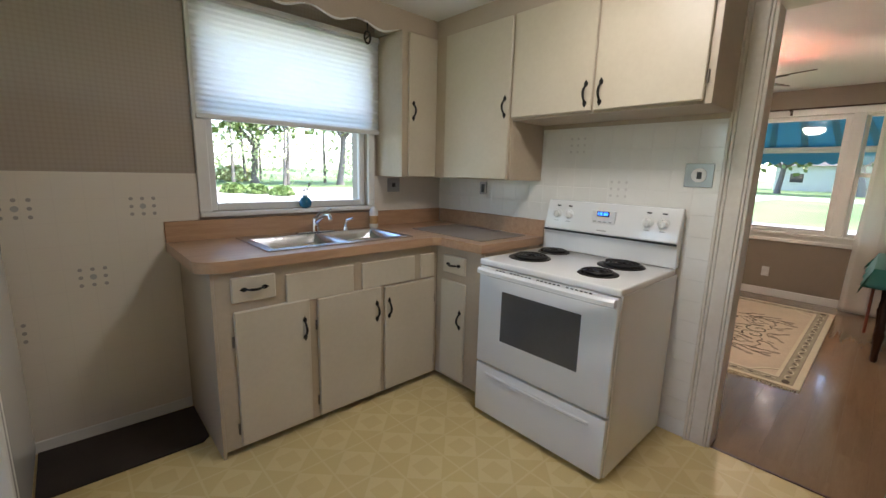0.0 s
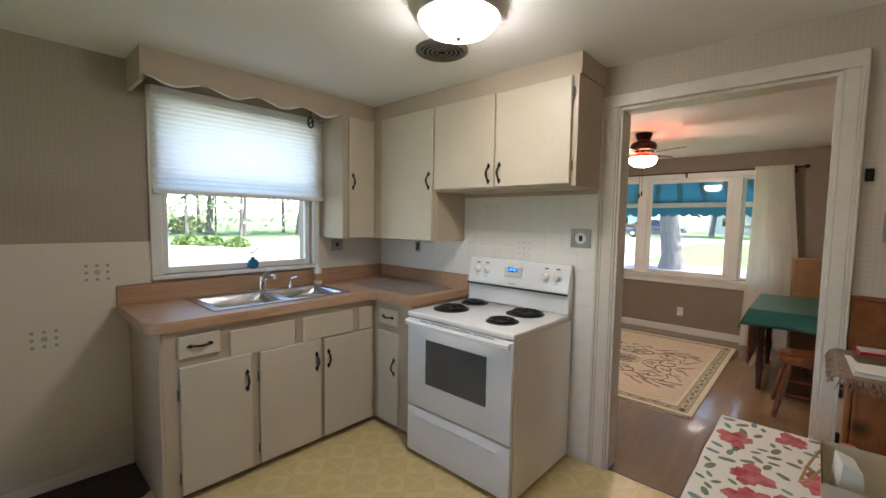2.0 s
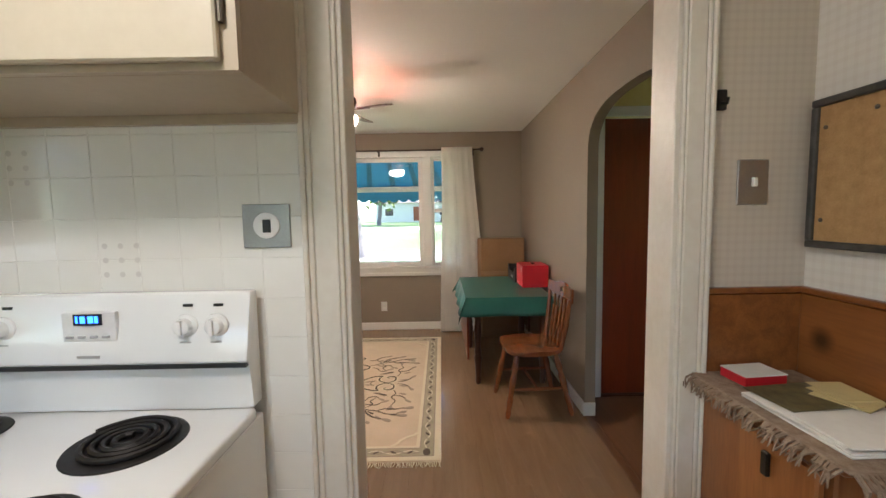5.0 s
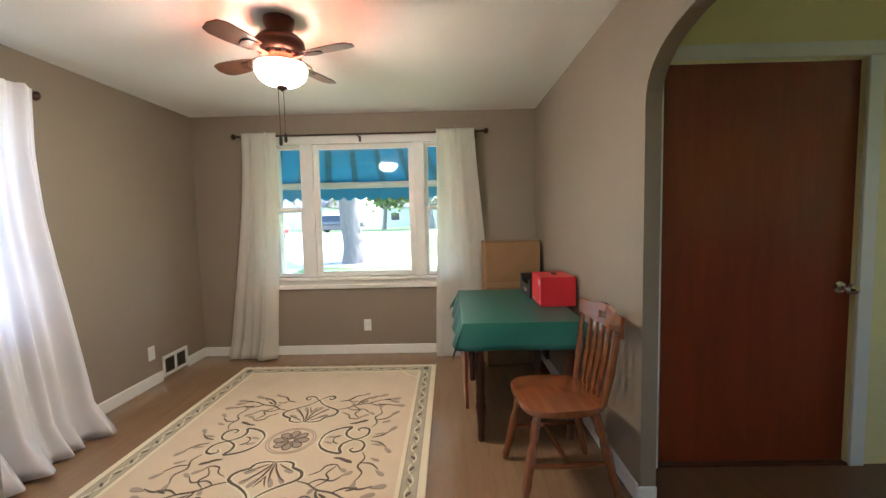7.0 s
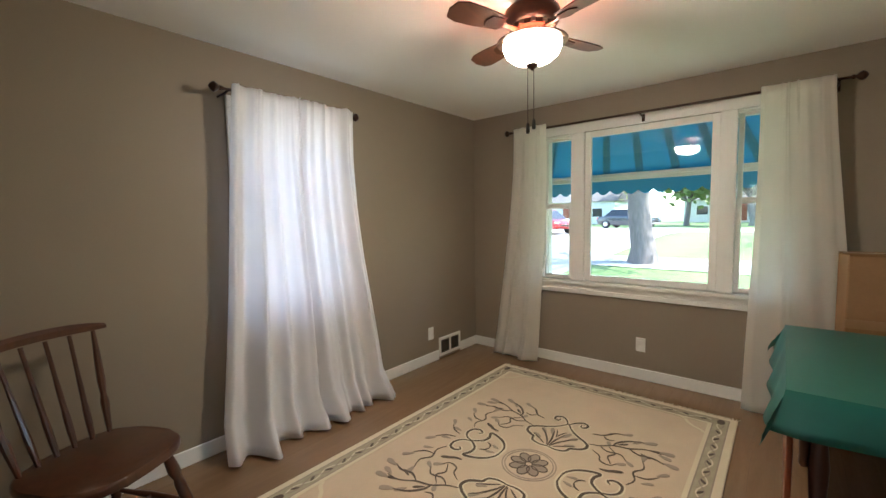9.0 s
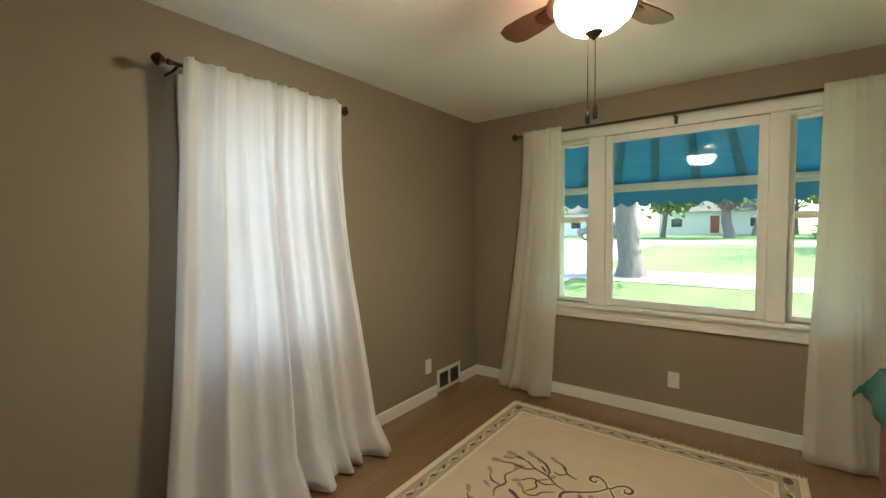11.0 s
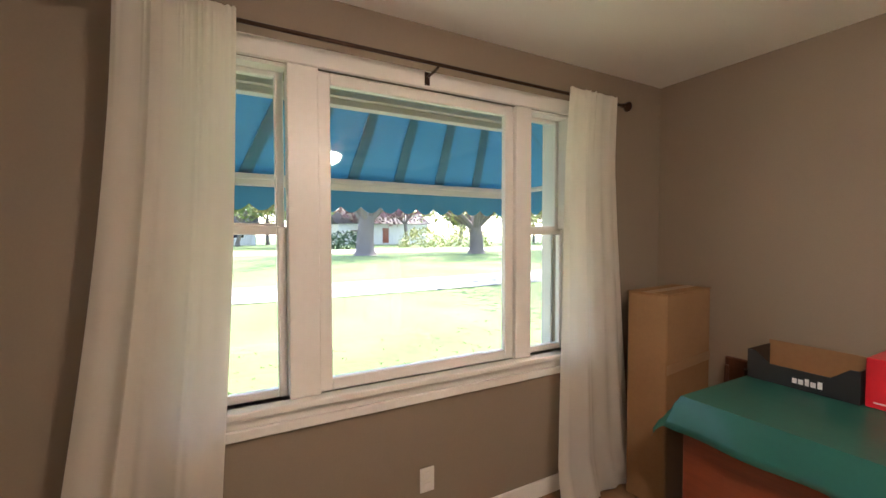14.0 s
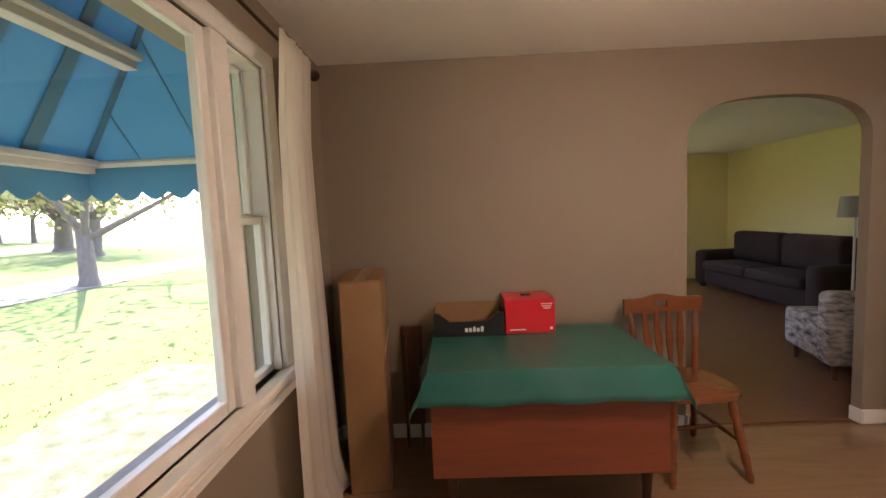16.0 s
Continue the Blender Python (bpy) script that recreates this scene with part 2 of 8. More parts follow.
M_STEEL = paint("brushed steel", (0.62, 0.63, 0.65), (0.55, 0.56, 0.58), 0.24, 1.0, scale=4, grain=200, bump=0.05)
M_CHROME = paint("chrome", (0.8, 0.8, 0.82), (0.75, 0.75, 0.78), 0.1, 1.0, bump=0)
M_IRON = paint("black iron", (0.02, 0.018, 0.016), (0.012, 0.011, 0.01), 0.45, 0.6, grain=200)
M_HINGE = paint("dull hinge metal", (0.22, 0.19, 0.15), (0.14, 0.12, 0.1), 0.4, 0.8)
M_STOVE = paint("white stove enamel", (0.84, 0.83, 0.81), (0.81, 0.80, 0.78), 0.15, scale=1.5, grain=5, bump=0, coat=0.3)
M_BLACK = paint("black plastic", (0.012, 0.012, 0.013), (0.02, 0.02, 0.02), 0.4)
M_COIL = paint("burner coil", (0.02, 0.018, 0.017), (0.04, 0.035, 0.03), 0.5, 0.5)
M_OVEN = paint("grey oven glass", (0.10, 0.10, 0.10), (0.085, 0.085, 0.085), 0.08, bump=0, coat=0.5)
M_DARKGREY = paint("worn black frame paint", (0.035, 0.033, 0.03), (0.09, 0.08, 0.07), 0.5, scale=20, grain=90)
M_GREY = paint("grey plastic", (0.45, 0.44, 0.42), None, 0.45)
M_DISPLAY = glow("blue clock display", (0.02, 0.10, 0.9), 1.6)
M_PLATE = paint("steel wall plate", (0.42, 0.41, 0.40), (0.32, 0.31, 0.3), 0.35, 0.9, grain=150)
M_MAT = paint("black ribbed mat", (0.025, 0.018, 0.015), (0.04, 0.03, 0.025), 0.75, grain=150)
M_SHADE = sheer("cellular shade cloth", (0.97, 0.97, 0.97), 0.88)
M_PINE = wood("knotty pine", (0.30, 0.108, 0.030), (0.18, 0.057, 0.016), 0.28, axis=0, scale=2.6, rnd=0.3, knots=True, coat=0.2)
M_PINE_V = wood("pine chest boards", (0.33, 0.125, 0.036), (0.20, 0.068, 0.019), 0.3, axis=2, scale=2.6, rnd=0.2, knots=True, coat=0.2)
M_CORK = paint("cork", (0.50, 0.30, 0.13), (0.38, 0.21, 0.08), 0.85, scale=40, grain=220, bump=0.3)
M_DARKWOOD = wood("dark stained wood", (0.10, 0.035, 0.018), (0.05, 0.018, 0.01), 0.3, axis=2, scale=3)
M_MAPLE = wood("honey stained maple", (0.21, 0.068, 0.023), (0.145, 0.044, 0.015), 0.25, axis=0, scale=3, coat=0.3)
M_WALNUT = wood("brown stained chair wood", (0.085, 0.028, 0.012), (0.045, 0.015, 0.007), 0.28, axis=2, scale=3, coat=0.3)
M_LEAF = wood("red mahogany", (0.205, 0.040, 0.015), (0.14, 0.024, 0.009), 0.3, axis=0, scale=2, coat=0.2)
M_DOORWOOD = wood("red mahogany door veneer", (0.24, 0.042, 0.012), (0.17, 0.028, 0.008), 0.3, axis=2, scale=1.4, coat=0.3)
M_FLOORWOOD = wood("brown floor board", (0.25, 0.150, 0.083), (0.205, 0.120, 0.064), 0.2, axis=0, scale=2.2, rnd=0.07, coat=0.35)
M_FLOORWOOD2 = wood("brown living floor", (0.17, 0.078, 0.04), (0.13, 0.06, 0.03), 0.28, axis=0, scale=2.2)
M_GREEN = paint("green vinyl tablecloth", (0.016, 0.112, 0.090), (0.013, 0.094, 0.075), 0.32, scale=2, grain=30, bump=0.08)
M_CURTAIN = sheer("ivory curtain voile", (0.94, 0.91, 0.85), 0.68)
M_CURTAIN_W = sheer("white curtain voile", (0.96, 0.94, 0.95), 0.5)
M_RUG = paint("cream rug pile", (0.62, 0.49, 0.35), (0.55, 0.43, 0.30), 0.95, scale=5, grain=300, bump=0.5, sheen=0.2)
M_RUG_B = paint("ivory rug border", (0.72, 0.64, 0.48), (0.66, 0.58, 0.42), 0.95, grain=300, bump=0.4)
M_RUG_D = paint("dark brown rug outline", (0.085, 0.060, 0.045), (0.12, 0.09, 0.068), 0.95, grain=300, bump=0.4)
M_RUG_G = paint("grey green rug band", (0.44, 0.385, 0.27), (0.33, 0.29, 0.20), 0.95, scale=14, grain=300, bump=0.4)
M_RUG_L = paint("taupe rug petals", (0.36, 0.29, 0.23), (0.30, 0.24, 0.19), 0.95, grain=300, bump=0.4)
M_BRONZE = paint("oil rubbed bronze", (0.05, 0.024, 0.014), (0.03, 0.014, 0.01), 0.35, 0.7)
M_BLADE = wood("dark fan blade veneer", (0.075, 0.03, 0.016), (0.045, 0.018, 0.01), 0.3, axis=0, scale=3)
M_FANLAMP = glow("frosted fan globe", (1.0, 0.84, 0.64), 29.0)
M_FANGLOW = glow("red ceiling glow disc", (1.0, 0.16, 0.07), 12.0)
M_KLAMP = glow("frosted kitchen globe", (1.0, 0.93, 0.84), 8.5)
M_CARD = paint("brown cardboard", (0.30, 0.165, 0.075), (0.25, 0.135, 0.06), 0.8, scale=4, grain=60)
M_TAPE = paint("brown packing tape", (0.33, 0.19, 0.09), None, 0.3)
M_RED = paint("red printed card", (0.62, 0.018, 0.03), (0.55, 0.015, 0.025), 0.35)
M_PRINT = paint("white print", (0.8, 0.78, 0.76), None, 0.5)
M_BLACKCARD = paint("black printed card", (0.018, 0.018, 0.02), None, 0.35)
M_LINEN = paint("white floral cloth", (0.80, 0.75, 0.66), (0.74, 0.69, 0.60), 0.8, scale=5, grain=250, bump=0.2)
M_FLOWER = paint("red flower print", (0.38, 0.025, 0.04), (0.60, 0.22, 0.20), 0.8, scale=26, grain=70, bump=0.1)
M_STEM = paint("green leaf print", (0.13, 0.17, 0.09), (0.22, 0.24, 0.15), 0.8, scale=18, grain=200, bump=0.1)
M_BLUEP = paint("teal bud print", (0.16, 0.27, 0.26), None, 0.8)
M_BAG = paint("cream paper bag", (0.72, 0.64, 0.48), (0.66, 0.58, 0.42), 0.75, scale=6)
M_PAPERW = paint("white paper", (0.78, 0.76, 0.71), (0.70, 0.68, 0.62), 0.7, scale=8)
M_PHOTO = paint("olive printed leaflet", (0.16, 0.14, 0.06), (0.06, 0.05, 0.03), 0.4, scale=30, grain=60, bump=0)
M_PAPERY = paint("yellow paper", (0.70, 0.58, 0.28), None, 0.7)
M_WOVEN = paint("brown woven mat", (0.20, 0.13, 0.085), (0.32, 0.24, 0.17), 0.95, scale=60, grain=250, bump=0.5)
M_SOFA = paint("dark plum upholstery", (0.030, 0.014, 0.012), (0.018, 0.008, 0.007), 0.9, grain=250, bump=0.3)
M_ARM = paint("grey patterned upholstery", (0.50, 0.46, 0.44), (0.035, 0.03, 0.03), 0.9, scale=14, grain=9, stretch=(1.0, 1.0, 2.2), bump=0.1)
M_LSHADE = paint("grey lamp shade", (0.42, 0.40, 0.38), None, 0.8)
M_AWN = sheer("blue awning canvas", (0.07, 0.30, 0.43), 0.3)
M_AWN_D = sheer("awning seam", (0.05, 0.20, 0.30), 0.25)
M_RAIL = paint("cream aluminium rail", (0.70, 0.65, 0.58), (0.6, 0.55, 0.48), 0.4, scale=8)
# the outer sill's shade is put into this grey
M_OUTSILL_SHADE = paint("grey shaded outer sill", (0.36, 0.36, 0.37), (0.25, 0.25, 0.26), 0.8, scale=9)
M_BRICK = paint("red brick", (0.30, 0.12, 0.075), (0.22, 0.085, 0.055), 0.85, scale=14, grain=90, bump=0.4, rnd=0.5)
M_MORTAR = paint("mortar", (0.42, 0.39, 0.35), None, 0.9)
M_SIDING = paint("white siding", (0.72, 0.72, 0.70), None, 0.5, scale=2)
M_ROOF = paint("grey shingle", (0.12, 0.11, 0.105), (0.08, 0.075, 0.07), 0.9, scale=8)
M_BARK = paint("tree bark", (0.21, 0.18, 0.165), (0.13, 0.11, 0.10), 0.95, scale=5, grain=30, stretch=(3, 3, 0.7), bump=0.8)
M_FOLIAGE = paint("spring leaves", (0.20, 0.27, 0.08), (0.11, 0.17, 0.045), 0.6, scale=1.5, bump=0)
M_FOLIAGE_Y = paint("yellow green leaves", (0.42, 0.41, 0.17), (0.26, 0.28, 0.09), 0.6, scale=1.5, bump=0)
M_WOODS = sheer("pale young leaves", (0.50, 0.56, 0.30), 0.5)
M_BLOSSOM = paint("plum coloured leaves", (0.30, 0.15, 0.17), (0.17, 0.08, 0.09), 0.6, scale=1.5, bump=0)
M_EVERGREEN = paint("evergreen shrub", (0.035, 0.085, 0.04), (0.02, 0.05, 0.022), 0.7, scale=2, bump=0)
M_SPRUCE = paint("blue green needles", (0.07, 0.135, 0.115), (0.035, 0.075, 0.06), 0.7, scale=2, bump=0)
M_GRAVEL = paint("pale gravel and petals", (0.17, 0.165, 0.135), (0.055, 0.08, 0.03), 0.95, scale=5, grain=40, bump=0.6)
# dark blotches paint dappled tree shade among the petals
M_PATH_DAPPLED = paint("path with petals and painted leaf shade", (0.46, 0.43, 0.41), (0.06, 0.075, 0.04), 0.95, scale=2.2, grain=7, stretch=(1.0, 0.45, 1.0), bump=0.3)
M_GRASS = paint("grass blades", (0.18, 0.24, 0.08), (0.12, 0.18, 0.05), 0.7, scale=2, bump=0)
M_LAWN = paint("lawn", (0.15, 0.205, 0.066), (0.06, 0.125, 0.025), 0.95, scale=0.45, grain=9, bump=0.5)
M_DRIVE = paint("pale concrete", (0.40, 0.37, 0.345), (0.25, 0.235, 0.22), 0.9, scale=0.8, grain=6, bump=0.2)
M_CARRED = paint("red car paint", (0.45, 0.03, 0.03), None, 0.2, coat=1.0, bump=0)
M_CARDARK = paint("dark car paint", (0.06, 0.065, 0.075), None, 0.2, coat=1.0, bump=0)
M_TYRE = paint("tyre rubber", (0.02, 0.02, 0.02), None, 0.85)
M_CARGLASS = paint("tinted car glass", (0.03, 0.035, 0.04), None, 0.05, bump=0)
M_GLASS = glass_pane("window glass")
M_BLUEGLASS = paint("blue glass", (0.02, 0.16, 0.28), None, 0.1, bump=0)
M_BULB = paint("soap bottle plastic", (0.75, 0.72, 0.66), None, 0.35)
M_OUTLET = paint("white plastic plate", (0.78, 0.77, 0.73), None, 0.35, bump=0)
M_VENT = paint("dark vent cavity", (0.015, 0.014, 0.013), None, 0.8)

# ---- building helpers ----
WORLD = {}


def thing(name, at=(0, 0, 0), label="", category="", group="", kind="", rz=0):
    ob = new(name)
    ob.empty_display_size = 0.1
    ob.matrix_basis = pose(*at, 0, 0, rz)
    WORLD[ob] = ob.matrix_basis.copy()
    return tagged(ob, label, category, group, kind)


def part(name, bm, material, parent=None, label="", smooth=False):
    """One mesh object, given in world metres, under a thing or a part."""
    me = bpy.data.meshes.new(name)
    if parent is not None:
        bm.transform(WORLD[parent].inverted())
    bmesh.ops.recalc_face_normals(bm, faces=bm.faces)
    if smooth:
        for fc in bm.faces:
            fc.smooth = True
    bm.to_mesh(me)
    bm.free()
    if smooth:
        me.set_sharp_from_angle(angle=radians(38))
    me.materials.append(material)
    ob = new(name, me)
    if parent is not None:
        ob.parent = parent
        WORLD[ob] = WORLD[parent]
    else:
        WORLD[ob] = Matrix.Identity(4)
    return tagged(ob, label)


def structure(name, bm, material, label, category, smooth=False):
    return tagged(part(name, bm, material, None, label, smooth), label, category, "", "structure")


def B(*boxes, bevel=0.0, seg=1):
    bm = bmesh.new()
    for b in boxes:
        box(bm, *b, bevel=bevel, seg=seg)
    return bm


def box(bm, x0, x1, y0, y1, z0, z1, bevel=0.0, seg=1):
    vs = [bm.verts.new((x, y, z)) for z in (z0, z1) for y in (y0, y1) for x in (x0, x1)]
    fs = [bm.faces.new([vs[i] for i in q]) for q in ((0, 2, 3, 1), (4, 5, 7, 6), (0, 1, 5, 4), (2, 6, 7, 3), (0, 4, 6, 2), (1, 3, 7, 5))]
    if bevel:
        es = list({e for f in fs for e in f.edges})
        bmesh.ops.bevel(bm, geom=es, offset=bevel, segments=seg, profile=0.5, affect="EDGES")


def tube(bm, pts, radii, seg=8, caps=True):
    """A round bar through points, with a radius at each."""
    pts = [Vector(p) for p in pts]
    if isinstance(radii, (int, float)):
        radii = [radii] * len(pts)
    rings = []
    side = None
    for i, p in enumerate(pts):
        d = (pts[min(i + 1, len(pts) - 1)] - pts[max(i - 1, 0)]).normalized()
        if side is None:
            side = d.orthogonal().normalized()
        side = (side - d * side.dot(d)).normalized()
        up = d.cross(side)
        rings.append([bm.verts.new(p + radii[i] * (math.cos(a) * side + math.sin(a) * up)) for a in (2 * math.pi * k / seg for k in range(seg))])
    for r, s in zip(rings, rings[1:]):
        for k in range(seg):
            bm.faces.new((r[k], r[(k + 1) % seg], s[(k + 1) % seg], s[k]))
    if caps:
        bm.faces.new(rings[0][::-1])
        bm.faces.new(rings[-1])


def lathe(bm, profile, at=(0, 0, 0), seg=24, axis="z"):
    """Turned shape: (radius, height) pairs about an upright axis, or another."""
    c = Vector(at)
    rings = []
    for r, h in profile:
        ring = []
        for k in range(seg):
            a = 2 * math.pi * k / seg
            u, v = max(r, 1e-4) * math.cos(a), max(r, 1e-4) * math.sin(a)
            ring.append(bm.verts.new(c + Vector({"z": (u, v, h), "x": (h, u, v), "y": (u, h, v)}[axis])))
        rings.append(ring)
    for r, s in zip(rings, rings[1:]):
        for k in range(seg):
            bm.faces.new((r[k], r[(k + 1) % seg], s[(k + 1) % seg], s[k]))
    bm.faces.new(rings[0][::-1])
    bm.faces.new(rings[-1])


def prism(bm, outline, vec):
    """A flat outline pushed along a vector."""
    a = [bm.verts.new(p) for p in outline]
    b = [bm.verts.new(Vector(p) + Vector(vec)) for p in outline]
    bm.faces.new(a[::-1])
    bm.faces.new(b)
    for i in range(len(a)):
        j = (i + 1) % len(a)
        bm.faces.new((a[i], a[j], b[j], b[i]))


def ribbon(bm, pts, width, z, thick=0.003):
    """A flat raised band along a path on the floor."""
    pts = [Vector((p[0], p[1], 0)) for p in pts]
    rows = []
    for i, p in enumerate(pts):
        d = (pts[min(i + 1, len(pts) - 1)] - pts[max(i - 1, 0)]).normalized()
        w = width if isinstance(width, (int, float)) else width(i / max(1, len(pts) - 1))
        s = Vector((-d.y, d.x, 0)) * w / 2
        rows.append([bm.verts.new((q.x, q.y, zz)) for q, zz in ((p - s, z), (p + s, z), (p + s, z + thick), (p - s, z + thick))])
    for r, s in zip(rows, rows[1:]):
        for k in range(4):
            bm.faces.new((r[k], r[(k + 1) % 4], s[(k + 1) % 4], s[k]))
    bm.faces.new(rows[0][::-1])
    bm.faces.new(rows[-1])


def arc(cx, cy, r, a0, a1, n=12, ry=None):
    return [(cx + r * math.cos(radians(a0 + (a1 - a0) * i / n)), cy + (ry or r) * math.sin(radians(a0 + (a1 - a0) * i / n))) for i in range(n + 1)]

# ---- the house ----
ZC = 2.344                      # ceiling
XK, XS, XD, XE = -1.7, 2.45, 2.57, 6.255   # kitchen back wall, stove wall faces, window wall
YW, YR = 2.75, -0.558           # outer long wall, arch wall
YK = -0.58                      # kitchen panelled wall
LX0, LX1, LY0 = 0.3, 4.34, -5.9  # living room
DY0, DY1, DZ = -0.232, 0.665, 2.108   # doorway between kitchen and dining room


def wall_y(y0, y1, x0, x1, hole=None, z0=0.0, z1=ZC):
    """A wall that runs along x, with an opening (x0, x1, z0, z1)."""
    if not hole:
        return B((x0, x1, y0, y1, z0, z1))
    a, b, c, d = hole
    rows = [(x0, a, y0, y1, z0, z1), (b, x1, y0, y1, z0, z1), (a, b, y0, y1, d, z1)]
    if c > z0:
        rows.append((a, b, y0, y1, z0, c))
    return B(*rows)


def wall_x(x0, x1, y0, y1, hole=None, z0=0.0, z1=ZC):
    if not hole:
        return B((x0, x1, y0, y1, z0, z1))
    a, b, c, d = hole
    rows = [(x0, x1, y0, a, z0, z1), (x0, x1, b, y1, z0, z1), (x0, x1, a, b, d, z1)]
    if c > z0:
        rows.append((x0, x1, a, b, z0, c))
    return B(*rows)


structure("floor_kitchen", B((XK - 0.1, XS + 0.06, YK - 0.05, YW + 0.05, -0.12, 0)), M_VINYL, "worn yellow sheet vinyl floor with a diamond print", "floor")
floor_dining = structure("floor_dining", B((XS + 0.06, XE + 0.1, YR - 0.05, YW + 0.05, -0.12, -0.008)), M_FLOORWOOD2, "brown wooden board floor with a dull shine", "floor")
structure("floor_living", B((LX0 - 0.1, LX1 + 0.05, LY0 - 0.1, YR - 0.05, -0.12, -0.001)), M_FLOORWOOD2, "brown wooden floor of the living room", "floor")
structure("ceiling_kitchen", B((XK - 0.1, XS + 0.06, YK - 0.05, YW + 0.1, ZC, ZC + 0.12)), M_CEIL, "white painted plaster kitchen ceiling", "ceiling")
structure("ceiling_dining", B((XS + 0.06, XE + 0.1, YR - 0.05, YW + 0.1, ZC, ZC + 0.12)), M_CEIL, "white painted plaster dining room ceiling", "ceiling")
structure("ceiling_living", B((LX0 - 0.1, LX1 + 0.1, LY0 - 0.1, YR - 0.05, ZC, ZC + 0.12)), M_CEIL, "white painted living room ceiling", "ceiling")

KW = (0.745, 1.748, 1.105, 2.16)     # kitchen window opening
LW = (3.86, 4.50, 0.80, 2.0)         # curtained window opening
MW = (0.235, 1.985, 0.775, 2.065)    # picture window opening
structure("wall_kitchen_window", wall_y(YW, YW + 0.2, XK - 0.1, XS + 0.06, KW), M_PAPER_TAN_SHADE, "tan check wallpapered wall above white tileboard", "wall")
structure("wall_dining_side", wall_y(YW, YW + 0.2, XS + 0.06, XE + 0.2, LW), M_TAUPE, "matt taupe painted wall with a curtained window", "wall")
bm = wall_x(XE, XE + 0.2, YR - 0.07, YW, (MW[0], MW[1], 0.60, MW[3]))
box(bm, XE, XE + 0.07, MW[0], MW[1], 0.60, MW[2])
structure("wall_dining_window", bm, M_TAUPE, "matt taupe painted wall round the picture window", "wall")
BW = (0.45, 1.95, 0.85, 2.05)        # unseen window added behind the walk's start for daylight
structure("wall_kitchen_back", wall_x(XK - 0.1, XK, YK, YW, BW), M_PAPER_TAN_LIT, "tan check wallpapered kitchen wall", "wall")
structure("wall_kitchen_panelled", B((XK, XS + 0.06, YK - 0.09, YK, 0, ZC)), M_PAPER_PALE, "pale check wallpapered wall above pine panelling", "wall")
structure("wall_stove", wall_x(XS, XS + 0.06, YK, YW, (DY0, DY1, 0, DZ)), M_PAPER_TAN_LIT, "check wallpapered wall behind the stove with a doorway", "wall")
structure("wall_dining_doorway", wall_x(XS + 0.06, XD, YR, YW, (DY0, DY1, 0, DZ)), M_TAUPE, "matt taupe painted wall with the kitchen doorway", "wall")

# arch wall
AX0, AX1, AZS, AZT = 2.97, 4.055, 1.78, 2.04


def arch_curve(n=20):
    cx, hw = (AX0 + AX1) / 2, (AX1 - AX0) / 2
    out = []
    for i in range(n + 1):
        a = math.pi - math.pi * i / n
        c, s = math.cos(a), math.sin(a)
        out.append((cx + hw * math.copysign(abs(c) ** 0.72, c), AZS + (AZT - AZS) * abs(s) ** 0.85))
    return out


bm = B((XS + 0.06, AX0, YR - 0.07, YR, 0, ZC), (AX1, XE, YR - 0.07, YR, 0, ZC))
cv = arch_curve()
for (xa, za), (xb, zb) in zip(cv, cv[1:]):
    prism(bm, [(xa, YR, za), (xb, YR, zb), (xb, YR, ZC), (xa, YR, ZC)], (0, -0.07, 0))
bmesh.ops.remove_doubles(bm, verts=bm.verts, dist=0.0004)
structure("wall_arch", bm, M_TAUPE, "matt taupe painted wall with a rounded archway", "wall")
# living room shell
FW = (2.1, 3.8, 0.8, 2.05)           # unseen living room windows, added to light the room
GW = (-4.7, -2.95, 0.75, 2.05)
structure("wall_living_far", wall_y(LY0 - 0.1, LY0, LX0, LX1, FW), M_YELLOW, "yellow painted living room wall", "wall")
structure("wall_living_sofa", B((LX0 - 0.1, LX0, LY0 - 0.1, YK - 0.092, 0, ZC)), M_YELLOW, "yellow painted living room wall behind the sofa", "wall")
FD = (-1.755, -0.775, 0.0, 2.06)
bm = wall_x(LX1, LX1 + 0.15, -2.4, YR - 0.072, FD)
for q in ((GW[1], -2.4, 0, ZC), (LY0 - 0.1, GW[0], 0, ZC), (GW[0], GW[1], 0, GW[2]), (GW[0], GW[1], GW[3], ZC)):
    box(bm, LX1, LX1 + 0.15, *q)
structure("wall_living_door", bm, M_YELLOW, "yellow painted wall round the front door", "wall")

# baseboards
bb = [("baseboard_window", (XE - 0.014, XE - 0.0005, YR + 0.014, YW - 0.014)), ("baseboard_side", (XD, 5.63, YW - 0.014, YW - 0.0005)),
      ("baseboard_side_end", (5.965, XE - 0.0005, YW - 0.014, YW - 0.0005)), ("baseboard_arch", (AX1 + 0.014, XE - 0.0005, YR + 0.0005, YR + 0.014)),
      ("baseboard_arch_near", (XD + 0.014, AX0, YR + 0.0005, YR + 0.014)), ("baseboard_arch_jamb", (AX1 - 0.014, AX1 - 0.0005, YR - 0.07, YR + 0.014)),
      ("baseboard_arch_jamb_near", (AX0 + 0.0005, AX0 + 0.014, YR - 0.07, YR + 0.014)),
      ("baseboard_doorway_a", (XD + 0.0005, XD + 0.014, DY1 + 0.09, YW - 0.014)), ("baseboard_doorway_b", (XD + 0.0005, XD + 0.014, YR + 0.014, DY0 - 0.09))]
for nm, (x0, x1, y0, y1) in bb:
    structure(nm, B((x0, x1, y0, y1, 0, 0.092), bevel=0.004), M_WHITE, "white painted wooden baseboard", "baseboard")

